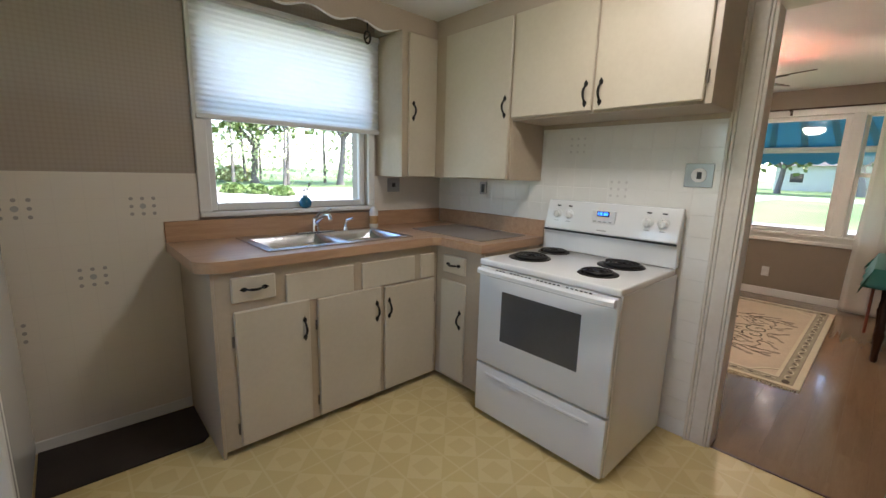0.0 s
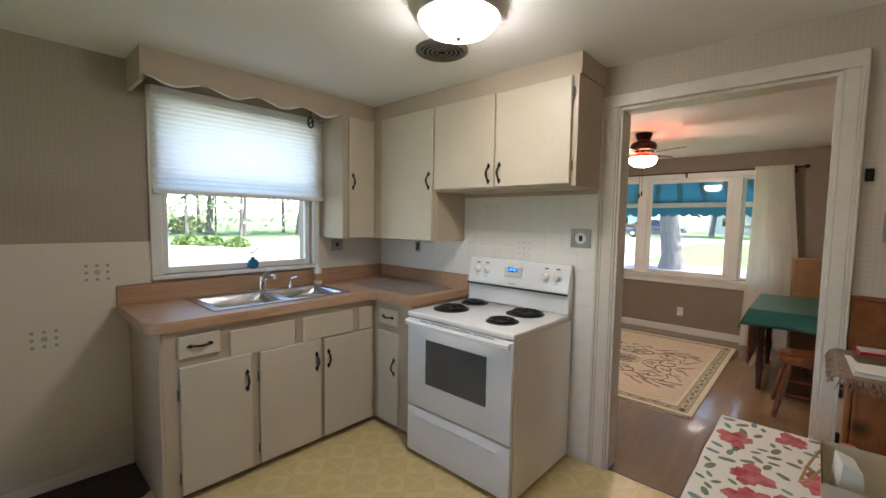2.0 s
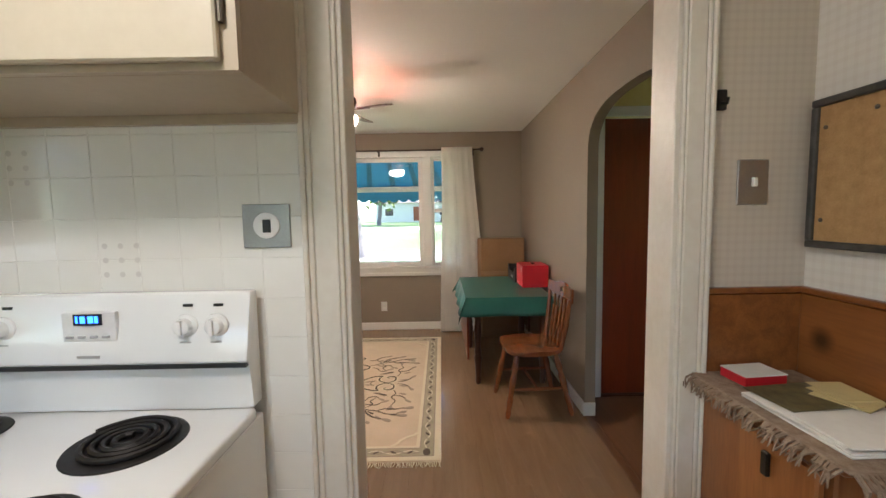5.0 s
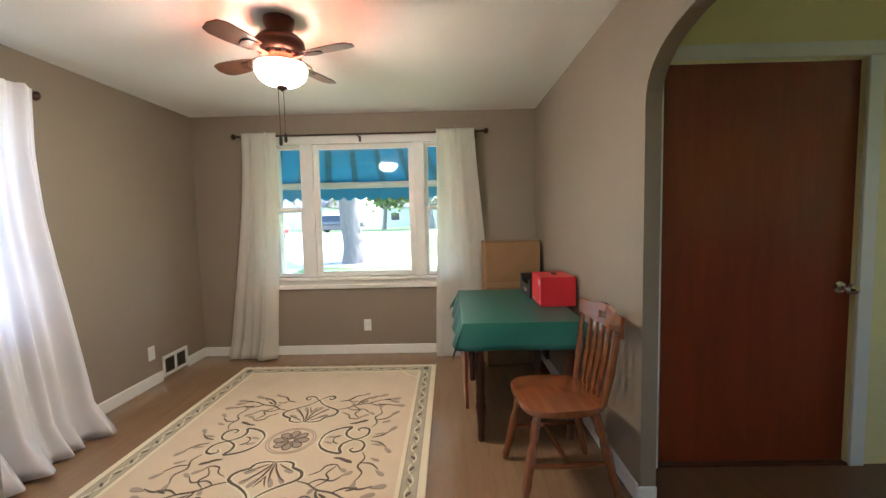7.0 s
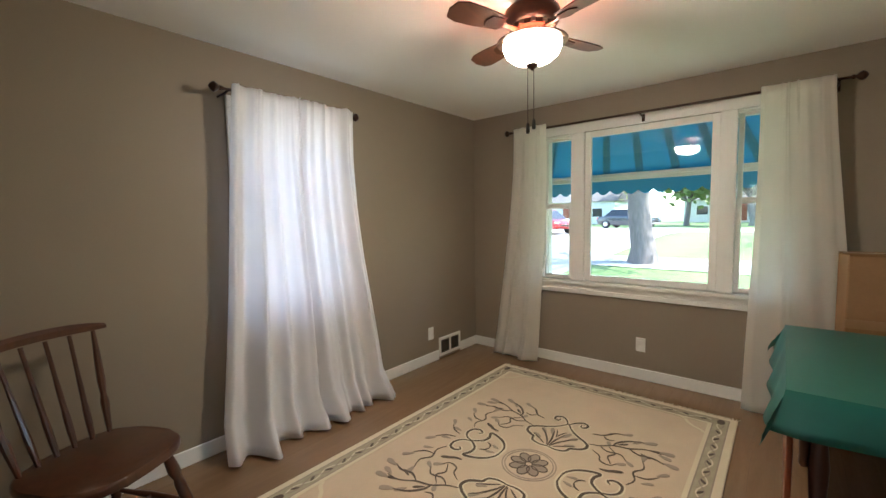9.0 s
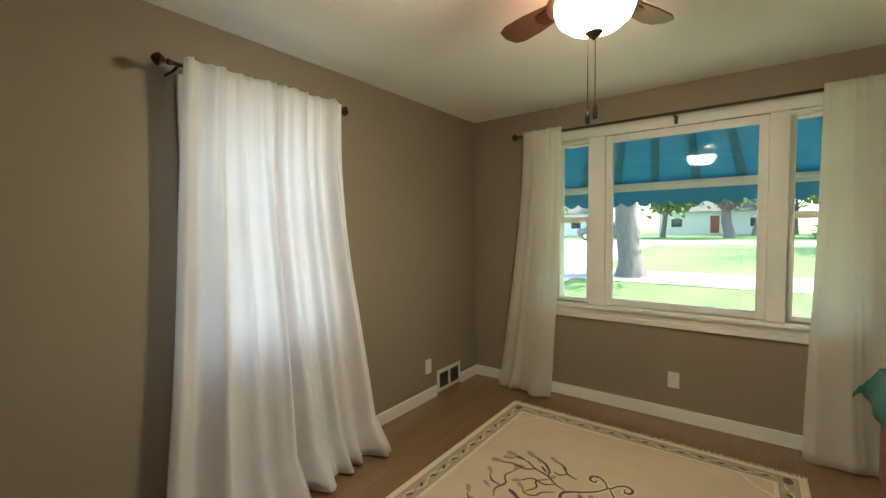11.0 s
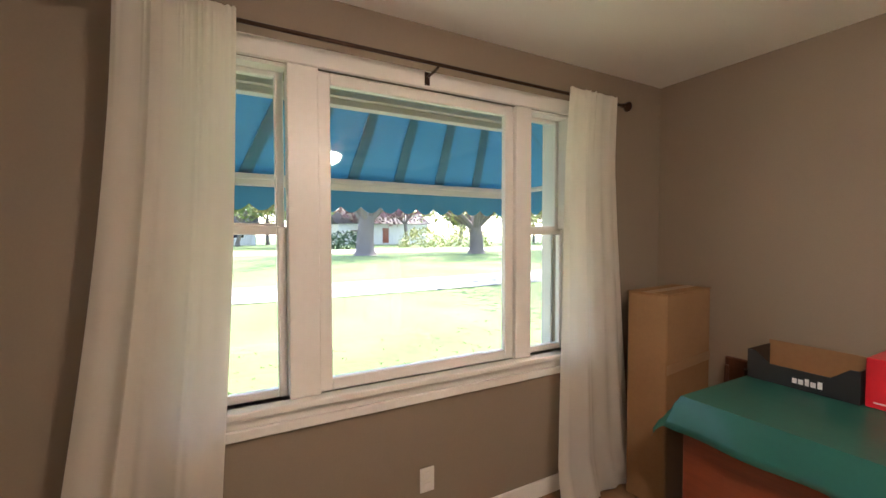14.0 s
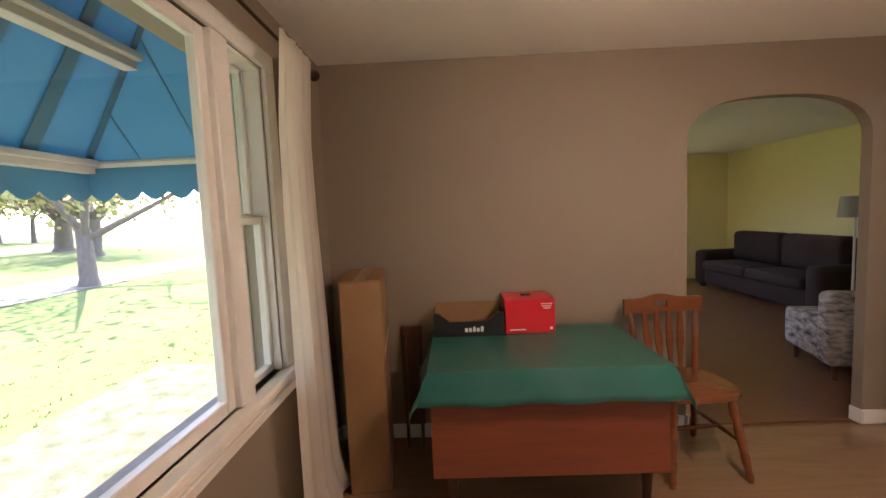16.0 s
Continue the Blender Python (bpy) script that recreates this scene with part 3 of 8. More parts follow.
# doorway casing: jambs and moulded trim on both faces
dc = thing("trim_doorway", (XS, DY1, 0), "worn cream painted doorway casing with chipped edges", "door trim", kind="structure")
part("jamb", B((XS - 0.004, XD + 0.004, DY1 - 0.018, DY1, 0, DZ - 0.018), bevel=0.003), M_KTRIM, dc)
part("jamb", B((XS - 0.004, XD + 0.004, DY0, DY0 + 0.018, 0, DZ - 0.018), bevel=0.003), M_KTRIM, dc)
part("head_jamb", B((XS - 0.004, XD + 0.004, DY0, DY1, DZ - 0.018, DZ), bevel=0.003), M_KTRIM, dc)


def casing(bm, x_face, s, y_in, z_top, y_out):
    """An upright of stepped casing on the wall face; s: the way it stands out."""
    d = 1 if y_out > y_in else -1
    w = abs(y_out - y_in)
    for a, b, t in ((0.0, 0.12, 0.016), (0.12, 0.72, 0.019), (0.72, 0.86, 0.022), (0.86, 1.0, 0.028)):
        ya, yb = sorted((y_in + d * a * w, y_in + d * b * w))
        box(bm, *sorted((x_face, x_face + s * t)), ya, yb, 0, z_top, bevel=0.003)


for xf, s, mt in ((XS, -1, M_KTRIM), (XD, 1, M_WHITE)):
    bm = bmesh.new()
    casing(bm, xf, s, DY1 - 0.004, DZ, DY1 + 0.10)
    part("side_casing", bm, mt, dc)
    bm = bmesh.new()
    casing(bm, xf, s, DY0 + 0.004, DZ, DY0 - 0.075)
    part("side_casing", bm, mt, dc)
    part("head_casing", B((*sorted((xf, xf + s * 0.02)), DY0 - 0.075, DY1 + 0.10, DZ + 0.0005, DZ + 0.07), bevel=0.004), mt, dc)
structure("floor_doorway", B((XS + 0.0235, XD + 0.0135, DY0 + 0.02, DY1 - 0.02, 0.0, 0.003), bevel=0.001), M_FLOORWOOD, "brown wooden floor boards in the doorway", "floor")
structure("trim_threshold", B((XS + 0.008, XS + 0.023, DY0 + 0.02, DY1 - 0.02, 0.0, 0.006), bevel=0.002), M_DARKWOOD, "dark metal edged floor threshold in the doorway", "threshold")

# ---- picture window ----
w = thing("window_1", (XE, 1.1, MW[2]), "white painted picture window with two narrow double-hung sides", "window", kind="structure")
part("window_sill", B((XE - 0.055, XE + 0.07, MW[0] - 0.10, MW[1] + 0.10, 0.745, 0.775), bevel=0.006, seg=2), M_WHITE, w)
part("apron", B((XE - 0.02, XE - 0.0005, MW[0] - 0.08, MW[1] + 0.08, 0.70, 0.7445), (XE - 0.028, XE - 0.0005, MW[0] - 0.08, MW[1] + 0.08, 0.66, 0.6995), bevel=0.004), M_WHITE, w)
part("head_casing", B((XE - 0.022, XE - 0.0005, MW[0] - 0.09, MW[1] + 0.09, 2.0605, 2.135), bevel=0.004), M_WHITE, w)
for ya, yb in ((MW[0] - 0.09, MW[0] - 0.0005), (MW[1] + 0.0005, MW[1] + 0.09)):
    part("side_casing", B((XE - 0.022, XE - 0.0005, ya, yb, 0.7755, 2.06), bevel=0.004), M_WHITE, w)
for ya, yb in ((0.513, 0.612), (1.583, 1.700)):
    part("mullion", B((XE - 0.018, XE + 0.046, ya, yb, 0.776, 2.06), bevel=0.004), M_WHITE, w)


def sash(parent, x, y0, y1, z0, z1, rail, depth=0.035):
    s = part("window_frame", B((x, x + depth, y0, y0 + rail, z0, z1), (x, x + depth, y1 - rail, y1, z0, z1), (x + 0.0005, x + depth - 0.0005, y0 + rail, y1 - rail, z1 - rail, z1),
                               (x + 0.0005, x + depth - 0.0005, y0 + rail, y1 - rail, z0, z0 + rail), bevel=0.004), M_WHITE, parent)
    g = part("pane", B((x + depth / 2 - 0.002, x + depth / 2 + 0.002, y0 + rail, y1 - rail, z0 + rail, z1 - rail)), M_GLASS, s)
    g.visible_shadow = False


sash(w, XE + 0.005, 0.613, 1.582, 0.777, 2.059, 0.05)
for ya, yb in ((MW[0] + 0.0005, MW[0] + 0.014), (MW[1] - 0.014, MW[1] - 0.0005)):
    part("jamb_liner", B((XE + 0.0005, XE + 0.0295, ya, yb, 0.776, 1.4445), (XE + 0.0005, XE + 0.0675, ya, yb, 1.4455, 2.0595)), M_WHITE, w)
for ya, yb in ((MW[0] + 0.0145, 0.5125), (1.7005, MW[1] - 0.0145)):
    part("head_liner", B((XE + 0.0005, XE + 0.0675, ya, yb, 2.046, 2.0595)), M_WHITE, w)
for y0, y1 in ((0.236, 0.512), (1.701, 1.984)):
    sash(w, XE + 0.03, y0, y1, 0.777, 1.445, 0.033)
    sash(w, XE + 0.068, y0, y1, 1.425, 2.059, 0.033)
    ye = y0 - 0.009 if y0 < 1 else y1 + 0.009
    part("outer_frame", B((XE + 0.12, XE + 0.20, ye - 0.021, ye + 0.021, 0.72, 2.09), bevel=0.003), M_WHITE, w)

part("outer_sill", B((XE + 0.0705, XE + 0.205, MW[0] + 0.001, MW[1] - 0.001, 0.70, 0.735), bevel=0.004), M_OUTSILL_SHADE, w)

# ---- curtained side window ----
w = thing("window_2", (4.13, YW, LW[2]), "white double-hung window behind sheer curtains", "window", kind="structure")
part("window_sill", B((LW[0] - 0.1, LW[1] + 0.1, YW - 0.05, YW + 0.12, 0.77, 0.80), bevel=0.005), M_WHITE, w)
part("head_casing", B((LW[0] - 0.08, LW[1] + 0.08, YW - 0.02, YW - 0.0005, LW[3] + 0.0005, LW[3] + 0.075), bevel=0.004), M_WHITE, w)
for xa, xb in ((LW[0] - 0.08, LW[0] - 0.0005), (LW[1] + 0.0005, LW[1] + 0.08)):
    part("side_casing", B((xa, xb, YW - 0.02, YW - 0.0005, 0.8005, LW[3]), bevel=0.004), M_WHITE, w)


def sash_y(parent, y, x0, x1, z0, z1, rail, depth=0.035, material=None):
    material = material or M_WHITE
    s = part("window_frame", B((x0, x0 + rail, y, y + depth, z0, z1), (x1 - rail, x1, y, y + depth, z0, z1), (x0 + rail, x1 - rail, y + 0.0005, y + depth - 0.0005, z1 - rail, z1),
                               (x0 + rail, x1 - rail, y + 0.0005, y + depth - 0.0005, z0, z0 + rail), bevel=0.004), material, parent)
    g = part("pane", B((x0 + rail, x1 - rail, y + depth / 2 - 0.002, y + depth / 2 + 0.002, z0 + rail, z1 - rail)), M_GLASS, s)
    g.visible_shadow = False


sash_y(w, YW + 0.03, LW[0] + 0.001, LW[1] - 0.001, 0.801, 1.42, 0.045)
sash_y(w, YW + 0.07, LW[0] + 0.001, LW[1] - 0.001, 1.40, 1.999, 0.045)

# ---- kitchen window ----
w = thing("window_3", (1.23, YW, KW[2]), "white framed kitchen window above the sink", "window", kind="structure")
part("window_sill", B((0.684, 1.80, YW - 0.035, YW + 0.10, 1.078, 1.104), bevel=0.005), M_WHITE, w)
part("head_casing", B((0.684, 1.80, YW - 0.022, YW - 0.0005, 2.1605, 2.225), bevel=0.004), M_WHITE, w)
for xa, xb in ((0.684, 0.7445), (1.7485, 1.80)):
    part("side_casing", B((xa, xb, YW - 0.022, YW - 0.0005, 1.1045, 2.16), bevel=0.004), M_WHITE, w)
sash_y(w, YW + 0.03, KW[0] + 0.001, KW[1] - 0.001, 1.106, 1.66, 0.04)
sash_y(w, YW + 0.07, KW[0] + 0.001, KW[1] - 0.001, 1.64, 2.159, 0.04)

# windows out of view, added to light the kitchen and the living room
for nm, hole, xw in (("window_4", BW, XK - 0.07), ("window_5", GW, LX1 + 0.05)):
    w = thing(nm, (xw, (hole[0] + hole[1]) / 2, hole[2]), "unseen white framed double-hung window, added to let daylight in", "window", kind="structure")
    zm = (hole[2] + hole[3]) / 2
    sash(w, xw, hole[0] + 0.001, hole[1] - 0.001, hole[2] + 0.001, zm, 0.045)
    sash(w, xw + 0.04, hole[0] + 0.001, hole[1] - 0.001, zm - 0.02, hole[3] - 0.001, 0.045)
w = thing("window_added_3", ((FW[0] + FW[1]) / 2, LY0, FW[2]), "unseen white framed double-hung window, added to let daylight in", "window", kind="structure")
sash_y(w, LY0 - 0.08, FW[0] + 0.001, FW[1] - 0.001, FW[2] + 0.001, 1.42, 0.045)
sash_y(w, LY0 - 0.04, FW[0] + 0.001, FW[1] - 0.001, 1.40, FW[3] - 0.001, 0.045)

# ---- front door in the living room ----
d = thing("door_1", (LX1, -1.30, 0), "flat mahogany front door with a round brass knob, shut", "door", kind="structure")
part("slab", B((LX1 + 0.02, LX1 + 0.065, -1.752, -0.778, 0.012, 2.052), bevel=0.003), M_DOORWOOD, d)
for ya, yb in ((-1.83, -1.7555), (-0.7745, -0.70)):
    part("side_casing", B((LX1 - 0.02, LX1 - 0.0005, ya, yb, 0, 2.06), bevel=0.004), M_WHITE, d)
part("head_casing", B((LX1 - 0.02, LX1 - 0.0005, -1.83, -0.70, 2.0605, 2.13), bevel=0.004), M_WHITE, d)
bm = bmesh.new()
lathe(bm, [(0.03, 0.02), (0.03, 0.012), (0.012, 0.008), (0.012, -0.03), (0.024, -0.036), (0.03, -0.052), (0.024, -0.068), (0.004, -0.072)], (LX1, -1.69, 0.93), 16, "x")
part("door_knob", bm, M_CHROME, d, smooth=True)
part("threshold", B((LX1 - 0.01, LX1 + 0.15, -1.754, -0.776, 0.0, 0.011)), M_DARKWOOD, d)

# ---- kitchen cabinets ----


def pull(parent, at, along, out, length=0.095):
    """Wrought iron bow pull with spade ends."""
    at, along, out = Vector(at), Vector(along), Vector(out)
    bm = bmesh.new()
    n = 9
    tube(bm, [at + along * length * (i / (n - 1) - 0.5) * 0.9 + out * (0.004 + 0.024 * math.sin(math.pi * i / (n - 1))) for i in range(n)], [0.0042 + 0.0022 * math.sin(math.pi * i / (n - 1)) for i in range(n)], 7)
    side = along.cross(out)
    for s in (-1, 1):
        c = at + along * s * length * 0.47
        prism(bm, [c + along * s * a + side * b for a, b in ((-0.014, 0.0), (-0.006, 0.009), (0.004, 0.010), (0.020, 0.0), (0.004, -0.010), (-0.006, -0.009))], out * 0.005)
    part("handle", bm, M_IRON, parent, "black wrought iron bow handle", smooth=True)


def hinge(parent, at, axis_out):
    o = Vector(axis_out)
    bm = bmesh.new()
    tube(bm, [Vector(at) + Vector((0, 0, -0.026)), Vector(at) + Vector((0, 0, 0.026))], 0.005, 7)
    part("hinge", bm, M_HINGE, parent)


FY = 2.128     # face of the sink cabinets
c = thing("sink_cabinet", (1.2, 2.4, 0), "cream painted sink base cabinet with three doors and iron pulls", "cabinet")
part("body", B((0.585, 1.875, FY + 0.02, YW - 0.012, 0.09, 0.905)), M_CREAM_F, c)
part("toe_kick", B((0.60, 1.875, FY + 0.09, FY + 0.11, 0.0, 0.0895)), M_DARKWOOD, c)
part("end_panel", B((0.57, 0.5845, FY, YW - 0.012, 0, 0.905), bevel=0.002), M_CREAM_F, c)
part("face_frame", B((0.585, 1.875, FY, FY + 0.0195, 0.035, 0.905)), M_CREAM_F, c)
for x0, x1, z0, z1, hx, hs in ((0.652, 1.005, 0.045, 0.71, 0.975, 0.645), (1.05, 1.435, 0.045, 0.70, 1.405, 1.044), (1.462, 1.845, 0.045, 0.69, 1.49, 1.852)):
    dr = part("door", B((x0, x1, FY - 0.02, FY - 0.0005, z0, z1), bevel=0.005), M_CREAM, c, "flat cream door")
    pull(dr, (hx, FY - 0.02, 0.56), (0, 0, 1), (0, -1, 0))
    for hz in (z0 + 0.09, z1 - 0.14):
        hinge(dr, (hs, FY - 0.006, hz), (0, -1, 0))
dr = part("drawer_front", B((0.648, 0.842, FY - 0.02, FY - 0.0005, 0.752, 0.868), bevel=0.005), M_CREAM, c)
pull(dr, (0.745, FY - 0.02, 0.812), (1, 0, 0), (0, -1, 0))
for x0, x1 in ((0.893, 1.262), (1.315, 1.685), (1.732, 1.845)):
    part("false_drawer", B((x0, x1, FY - 0.014, FY - 0.0005, 0.70, 0.85), bevel=0.004), M_CREAM, c)

FX = 1.878     # face of the small cabinet beside the stove
c = thing("corner_cabinet", (2.15, 1.9, 0), "narrow cream painted base cabinet beside the stove", "cabinet")
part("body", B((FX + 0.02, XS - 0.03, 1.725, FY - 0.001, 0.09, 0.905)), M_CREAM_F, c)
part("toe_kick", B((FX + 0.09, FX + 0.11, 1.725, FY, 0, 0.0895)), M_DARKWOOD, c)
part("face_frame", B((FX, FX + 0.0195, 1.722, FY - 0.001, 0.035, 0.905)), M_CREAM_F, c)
dr = part("door", B((FX - 0.02, FX - 0.0005, 1.855, 2.065, 0.06, 0.69), bevel=0.005), M_CREAM, c)
pull(dr, (FX - 0.02, 1.89, 0.46), (0, 0, 1), (-1, 0, 0))
dr = part("drawer_front", B((FX - 0.02, FX - 0.0005, 1.86, 2.05, 0.742, 0.85), bevel=0.005), M_CREAM, c)
pull(dr, (FX - 0.02, 1.955, 0.797), (0, 1, 0), (-1, 0, 0))

# worktop with rounded front corner and a cut-out for the sink
SX0, SX1, SY0, SY1 = 0.85, 1.695, 2.185, 2.655
CF, CZ0, CZ1 = 2.088, 0.9055, 0.955
c = thing("worktop", (1.3, 2.4, CZ0), "wood-grain laminate worktop with a matching upstand", "worktop")
bm = bmesh.new()
r = 0.09
prism(bm, [(0.515 + r - r * math.cos(radians(a)), CF + r - r * math.sin(radians(a)), CZ0) for a in range(0, 91, 10)] + [(SX0, CF, CZ0), (SX0, YW - 0.022, CZ0), (0.515, YW - 0.022, CZ0)], (0, 0, CZ1 - CZ0))
box(bm, SX0, SX1, CF, SY0, CZ0, CZ1)
box(bm, SX0, SX1, SY1, YW - 0.022, CZ0, CZ1)
prism(bm, [(SX1, CF, CZ0), (1.80, CF, CZ0), (1.838, 2.05, CZ0), (1.838, 1.715, CZ0), (XS - 0.022, 1.715, CZ0), (XS - 0.022, YW - 0.022, CZ0), (SX1, YW - 0.022, CZ0)], (0, 0, CZ1 - CZ0))
bmesh.ops.remove_doubles(bm, verts=bm.verts, dist=0.0004)
part("top", bm, M_COUNTER, c)
part("upstand", B((0.515, XS - 0.022, YW - 0.0215, YW - 0.002, CZ0, 1.062), bevel=0.003), M_COUNTER, c)
part("upstand", B((XS - 0.0215, XS - 0.002, 1.715, YW - 0.022, CZ0, 1.062), bevel=0.003), M_COUNTER, c)
cb = part("cutting_board", B((1.93, 2.36, 1.80, 2.46, 0.9552, 0.961), bevel=0.002), M_TAUPE_MAT, None)
tagged(cb, "thin grey board lying flat on the worktop corner", "cutting board")

# double sink
s = thing("double_sink", (1.28, 2.42, CZ1), "stainless steel double bowl sink with a raised rim", "sink")
bm = bmesh.new()
rim = [(SX0 - 0.015, SX1 + 0.015, SY0 - 0.015, SY0 + 0.03), (SX0 - 0.015, SX1 + 0.015, SY1 - 0.075, SY1 + 0.015), (SX0 - 0.015, SX0 + 0.03, SY0 + 0.03, SY1 - 0.075), (SX1 - 0.03, SX1 + 0.015, SY0 + 0.03, SY1 - 0.075), (1.265, 1.295, SY0 + 0.03, SY1 - 0.075)]
for x0, x1, y0, y1 in rim:
    box(bm, x0, x1, y0, y1, 0.9552, 0.9625)
part("rim", bm, M_STEEL, s)
for x0, x1 in ((SX0 + 0.03, 1.265), (1.295, SX1 - 0.03)):
    y0, y1, zb = SY0 + 0.03, SY1 - 0.075, 0.80
    bm = bmesh.new()
    q = []
    for ins, z in ((0, 0.9615), (0.012, 0.945), (0.02, zb + 0.03), (0.05, zb)):
        q.append([bm.verts.new(p) for p in ((x0 + ins, y0 + ins, z), (x1 - ins, y0 + ins, z), (x1 - ins, y1 - ins, z), (x0 + ins, y1 - ins, z))])
    for u, v in zip(q, q[1:]):
        for k in range(4):
            bm.faces.new((u[k], u[(k + 1) % 4], v[(k + 1) % 4], v[k]))
    bm.faces.new(q[-1])
    bw = part("bowl", bm, M_STEEL, s, smooth=True)
    bm = bmesh.new()
    lathe(bm, [(0.045, 0), (0.045, 0.004), (0.03, 0.005), (0.005, 0.002)], ((x0 + x1) / 2, (y0 + y1) / 2, zb + 0.0005), 16)
    part("drain", bm, M_CHROME, bw)
f_ = thing("kitchen_tap", (1.29, 2.62, 0.9625), "chrome single-lever kitchen tap with a low swivel spout", "tap")
part("base_plate", B((1.17, 1.41, 2.595, 2.645, 0.9627, 0.972), bevel=0.003), M_CHROME, f_)
bm = bmesh.new()
lathe(bm, [(0.026, 0.972), (0.024, 1.0), (0.021, 1.045), (0.018, 1.055)], (1.29, 2.62, 0), 16)
part("body", bm, M_CHROME, f_, smooth=True)
bm = bmesh.new()
tube(bm, [(1.29, 2.615, 1.02), (1.29, 2.57, 1.05), (1.292, 2.50, 1.078), (1.294, 2.44, 1.082), (1.294, 2.425, 1.06)], [0.013, 0.012, 0.011, 0.011, 0.012], 10)
part("spout", bm, M_CHROME, f_, smooth=True)
bm = bmesh.new()
tube(bm, [(1.29, 2.62, 1.05), (1.31, 2.60, 1.085), (1.37, 2.56, 1.11)], [0.010, 0.008, 0.005], 8)
part("lever", bm, M_CHROME, f_, smooth=True)
f_ = thing("spray_hose", (1.50, 2.625, 0.9625), "chrome side spray beside the kitchen tap", "tap")
bm = bmesh.new()
lathe(bm, [(0.018, 0.9627), (0.016, 0.98), (0.010, 0.985), (0.010, 1.0)], (1.50, 2.625, 0), 12)
part("holder", bm, M_CHROME, f_, smooth=True)
bm = bmesh.new()
tube(bm, [(1.50, 2.625, 1.0), (1.505, 2.61, 1.025), (1.53, 2.58, 1.04)], [0.009, 0.010, 0.007], 8)
part("sprayer", bm, M_CHROME, f_, smooth=True)

# soap bottles behind the sink
f_ = thing("soap_bottle", (1.745, 2.66, 0.9552), "white plastic soap bottle with a brown label by the window", "bottle")
bm = bmesh.new()
lathe(bm, [(0.028, 0.9556), (0.03, 0.97), (0.03, 1.07), (0.022, 1.09), (0.010, 1.10), (0.010, 1.115)], (1.745, 2.66, 0), 14)
bt = part("bottle", bm, M_BULB, f_, smooth=True)
bm = bmesh.new()
lathe(bm, [(0.0305, 0.985), (0.0305, 1.04)], (1.745, 2.66, 0), 14)
part("label", bm, M_CORK, bt)
bm = bmesh.new()
tube(bm, [(1.745, 2.66, 1.115), (1.745, 2.66, 1.15), (1.72, 2.65, 1.152)], 0.005, 6)
part("pump", bm, M_BULB, f_)

# upper cabinets
UY, UX, UZ0, UZ1 = 2.445, 2.112, 1.315, 2.23
c = thing("wall_cabinet", (2.1, 2.6, UZ0), "cream painted wall cabinet beside the window", "cabinet")
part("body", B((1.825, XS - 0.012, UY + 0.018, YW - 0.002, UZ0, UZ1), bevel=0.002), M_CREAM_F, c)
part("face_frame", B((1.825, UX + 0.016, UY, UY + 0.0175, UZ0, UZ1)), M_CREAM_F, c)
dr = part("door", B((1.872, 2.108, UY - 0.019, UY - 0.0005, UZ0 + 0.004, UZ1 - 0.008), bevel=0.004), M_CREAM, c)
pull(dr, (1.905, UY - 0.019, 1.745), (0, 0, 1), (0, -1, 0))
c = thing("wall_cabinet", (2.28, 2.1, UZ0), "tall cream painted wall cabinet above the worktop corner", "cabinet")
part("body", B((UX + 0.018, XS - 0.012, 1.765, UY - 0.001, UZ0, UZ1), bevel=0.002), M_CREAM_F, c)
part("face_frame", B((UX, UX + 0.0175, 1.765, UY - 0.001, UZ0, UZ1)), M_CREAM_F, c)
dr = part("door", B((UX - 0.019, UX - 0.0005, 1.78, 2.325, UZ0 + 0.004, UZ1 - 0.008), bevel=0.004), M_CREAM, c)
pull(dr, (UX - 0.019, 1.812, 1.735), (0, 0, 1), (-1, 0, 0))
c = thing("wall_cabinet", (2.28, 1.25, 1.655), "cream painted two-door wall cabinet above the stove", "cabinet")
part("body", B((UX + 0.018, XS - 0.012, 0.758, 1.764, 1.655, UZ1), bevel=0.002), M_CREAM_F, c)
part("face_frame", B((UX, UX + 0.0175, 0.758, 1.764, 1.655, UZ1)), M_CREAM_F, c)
for y0, y1, hy, hgy in ((1.272, 1.785, 1.306, 1.79), (0.787, 1.26, 1.228, 0.781)):
    dr = part("door", B((UX - 0.019, UX - 0.0005, y0, min(y1, 1.762) if y0 > 1.2 else y1, 1.668, UZ1 - 0.008), bevel=0.004), M_CREAM, c)
    pull(dr, (UX - 0.019, hy, 1.75), (0, 0, 1), (-1, 0, 0))
    if hgy < 1.0:
        for hz in (1.76, 2.14):
            hinge(dr, (UX - 0.008, hgy, hz), (-1, 0, 0))
part("under_rail", B((XS - 0.03, XS - 0.013, 0.76, 1.76, 1.63, 1.6545)), M_CREAM_F, c)
structure("trim_soffit_stove", B((UX + 0.01, XS - 0.001, 0.75, UY, UZ1 + 0.001, ZC)), M_TAN, "tan painted soffit above the wall cabinets", "soffit")
structure("trim_soffit_window", B((1.82, XS - 0.001, UY + 0.006, YW - 0.001, UZ1 + 0.001, ZC)), M_TAN, "tan painted soffit above the corner cabinets", "soffit")
# scalloped window valance board with a white scroll along its foot
v = thing("window_valance", (1.2, UY, 2.2), "tan valance board with a white scroll edge above the sink window", "valance")


def valance_z(u):
    return 2.185 + 0.018 * math.cos(u * math.pi * 8) + 0.02 * u


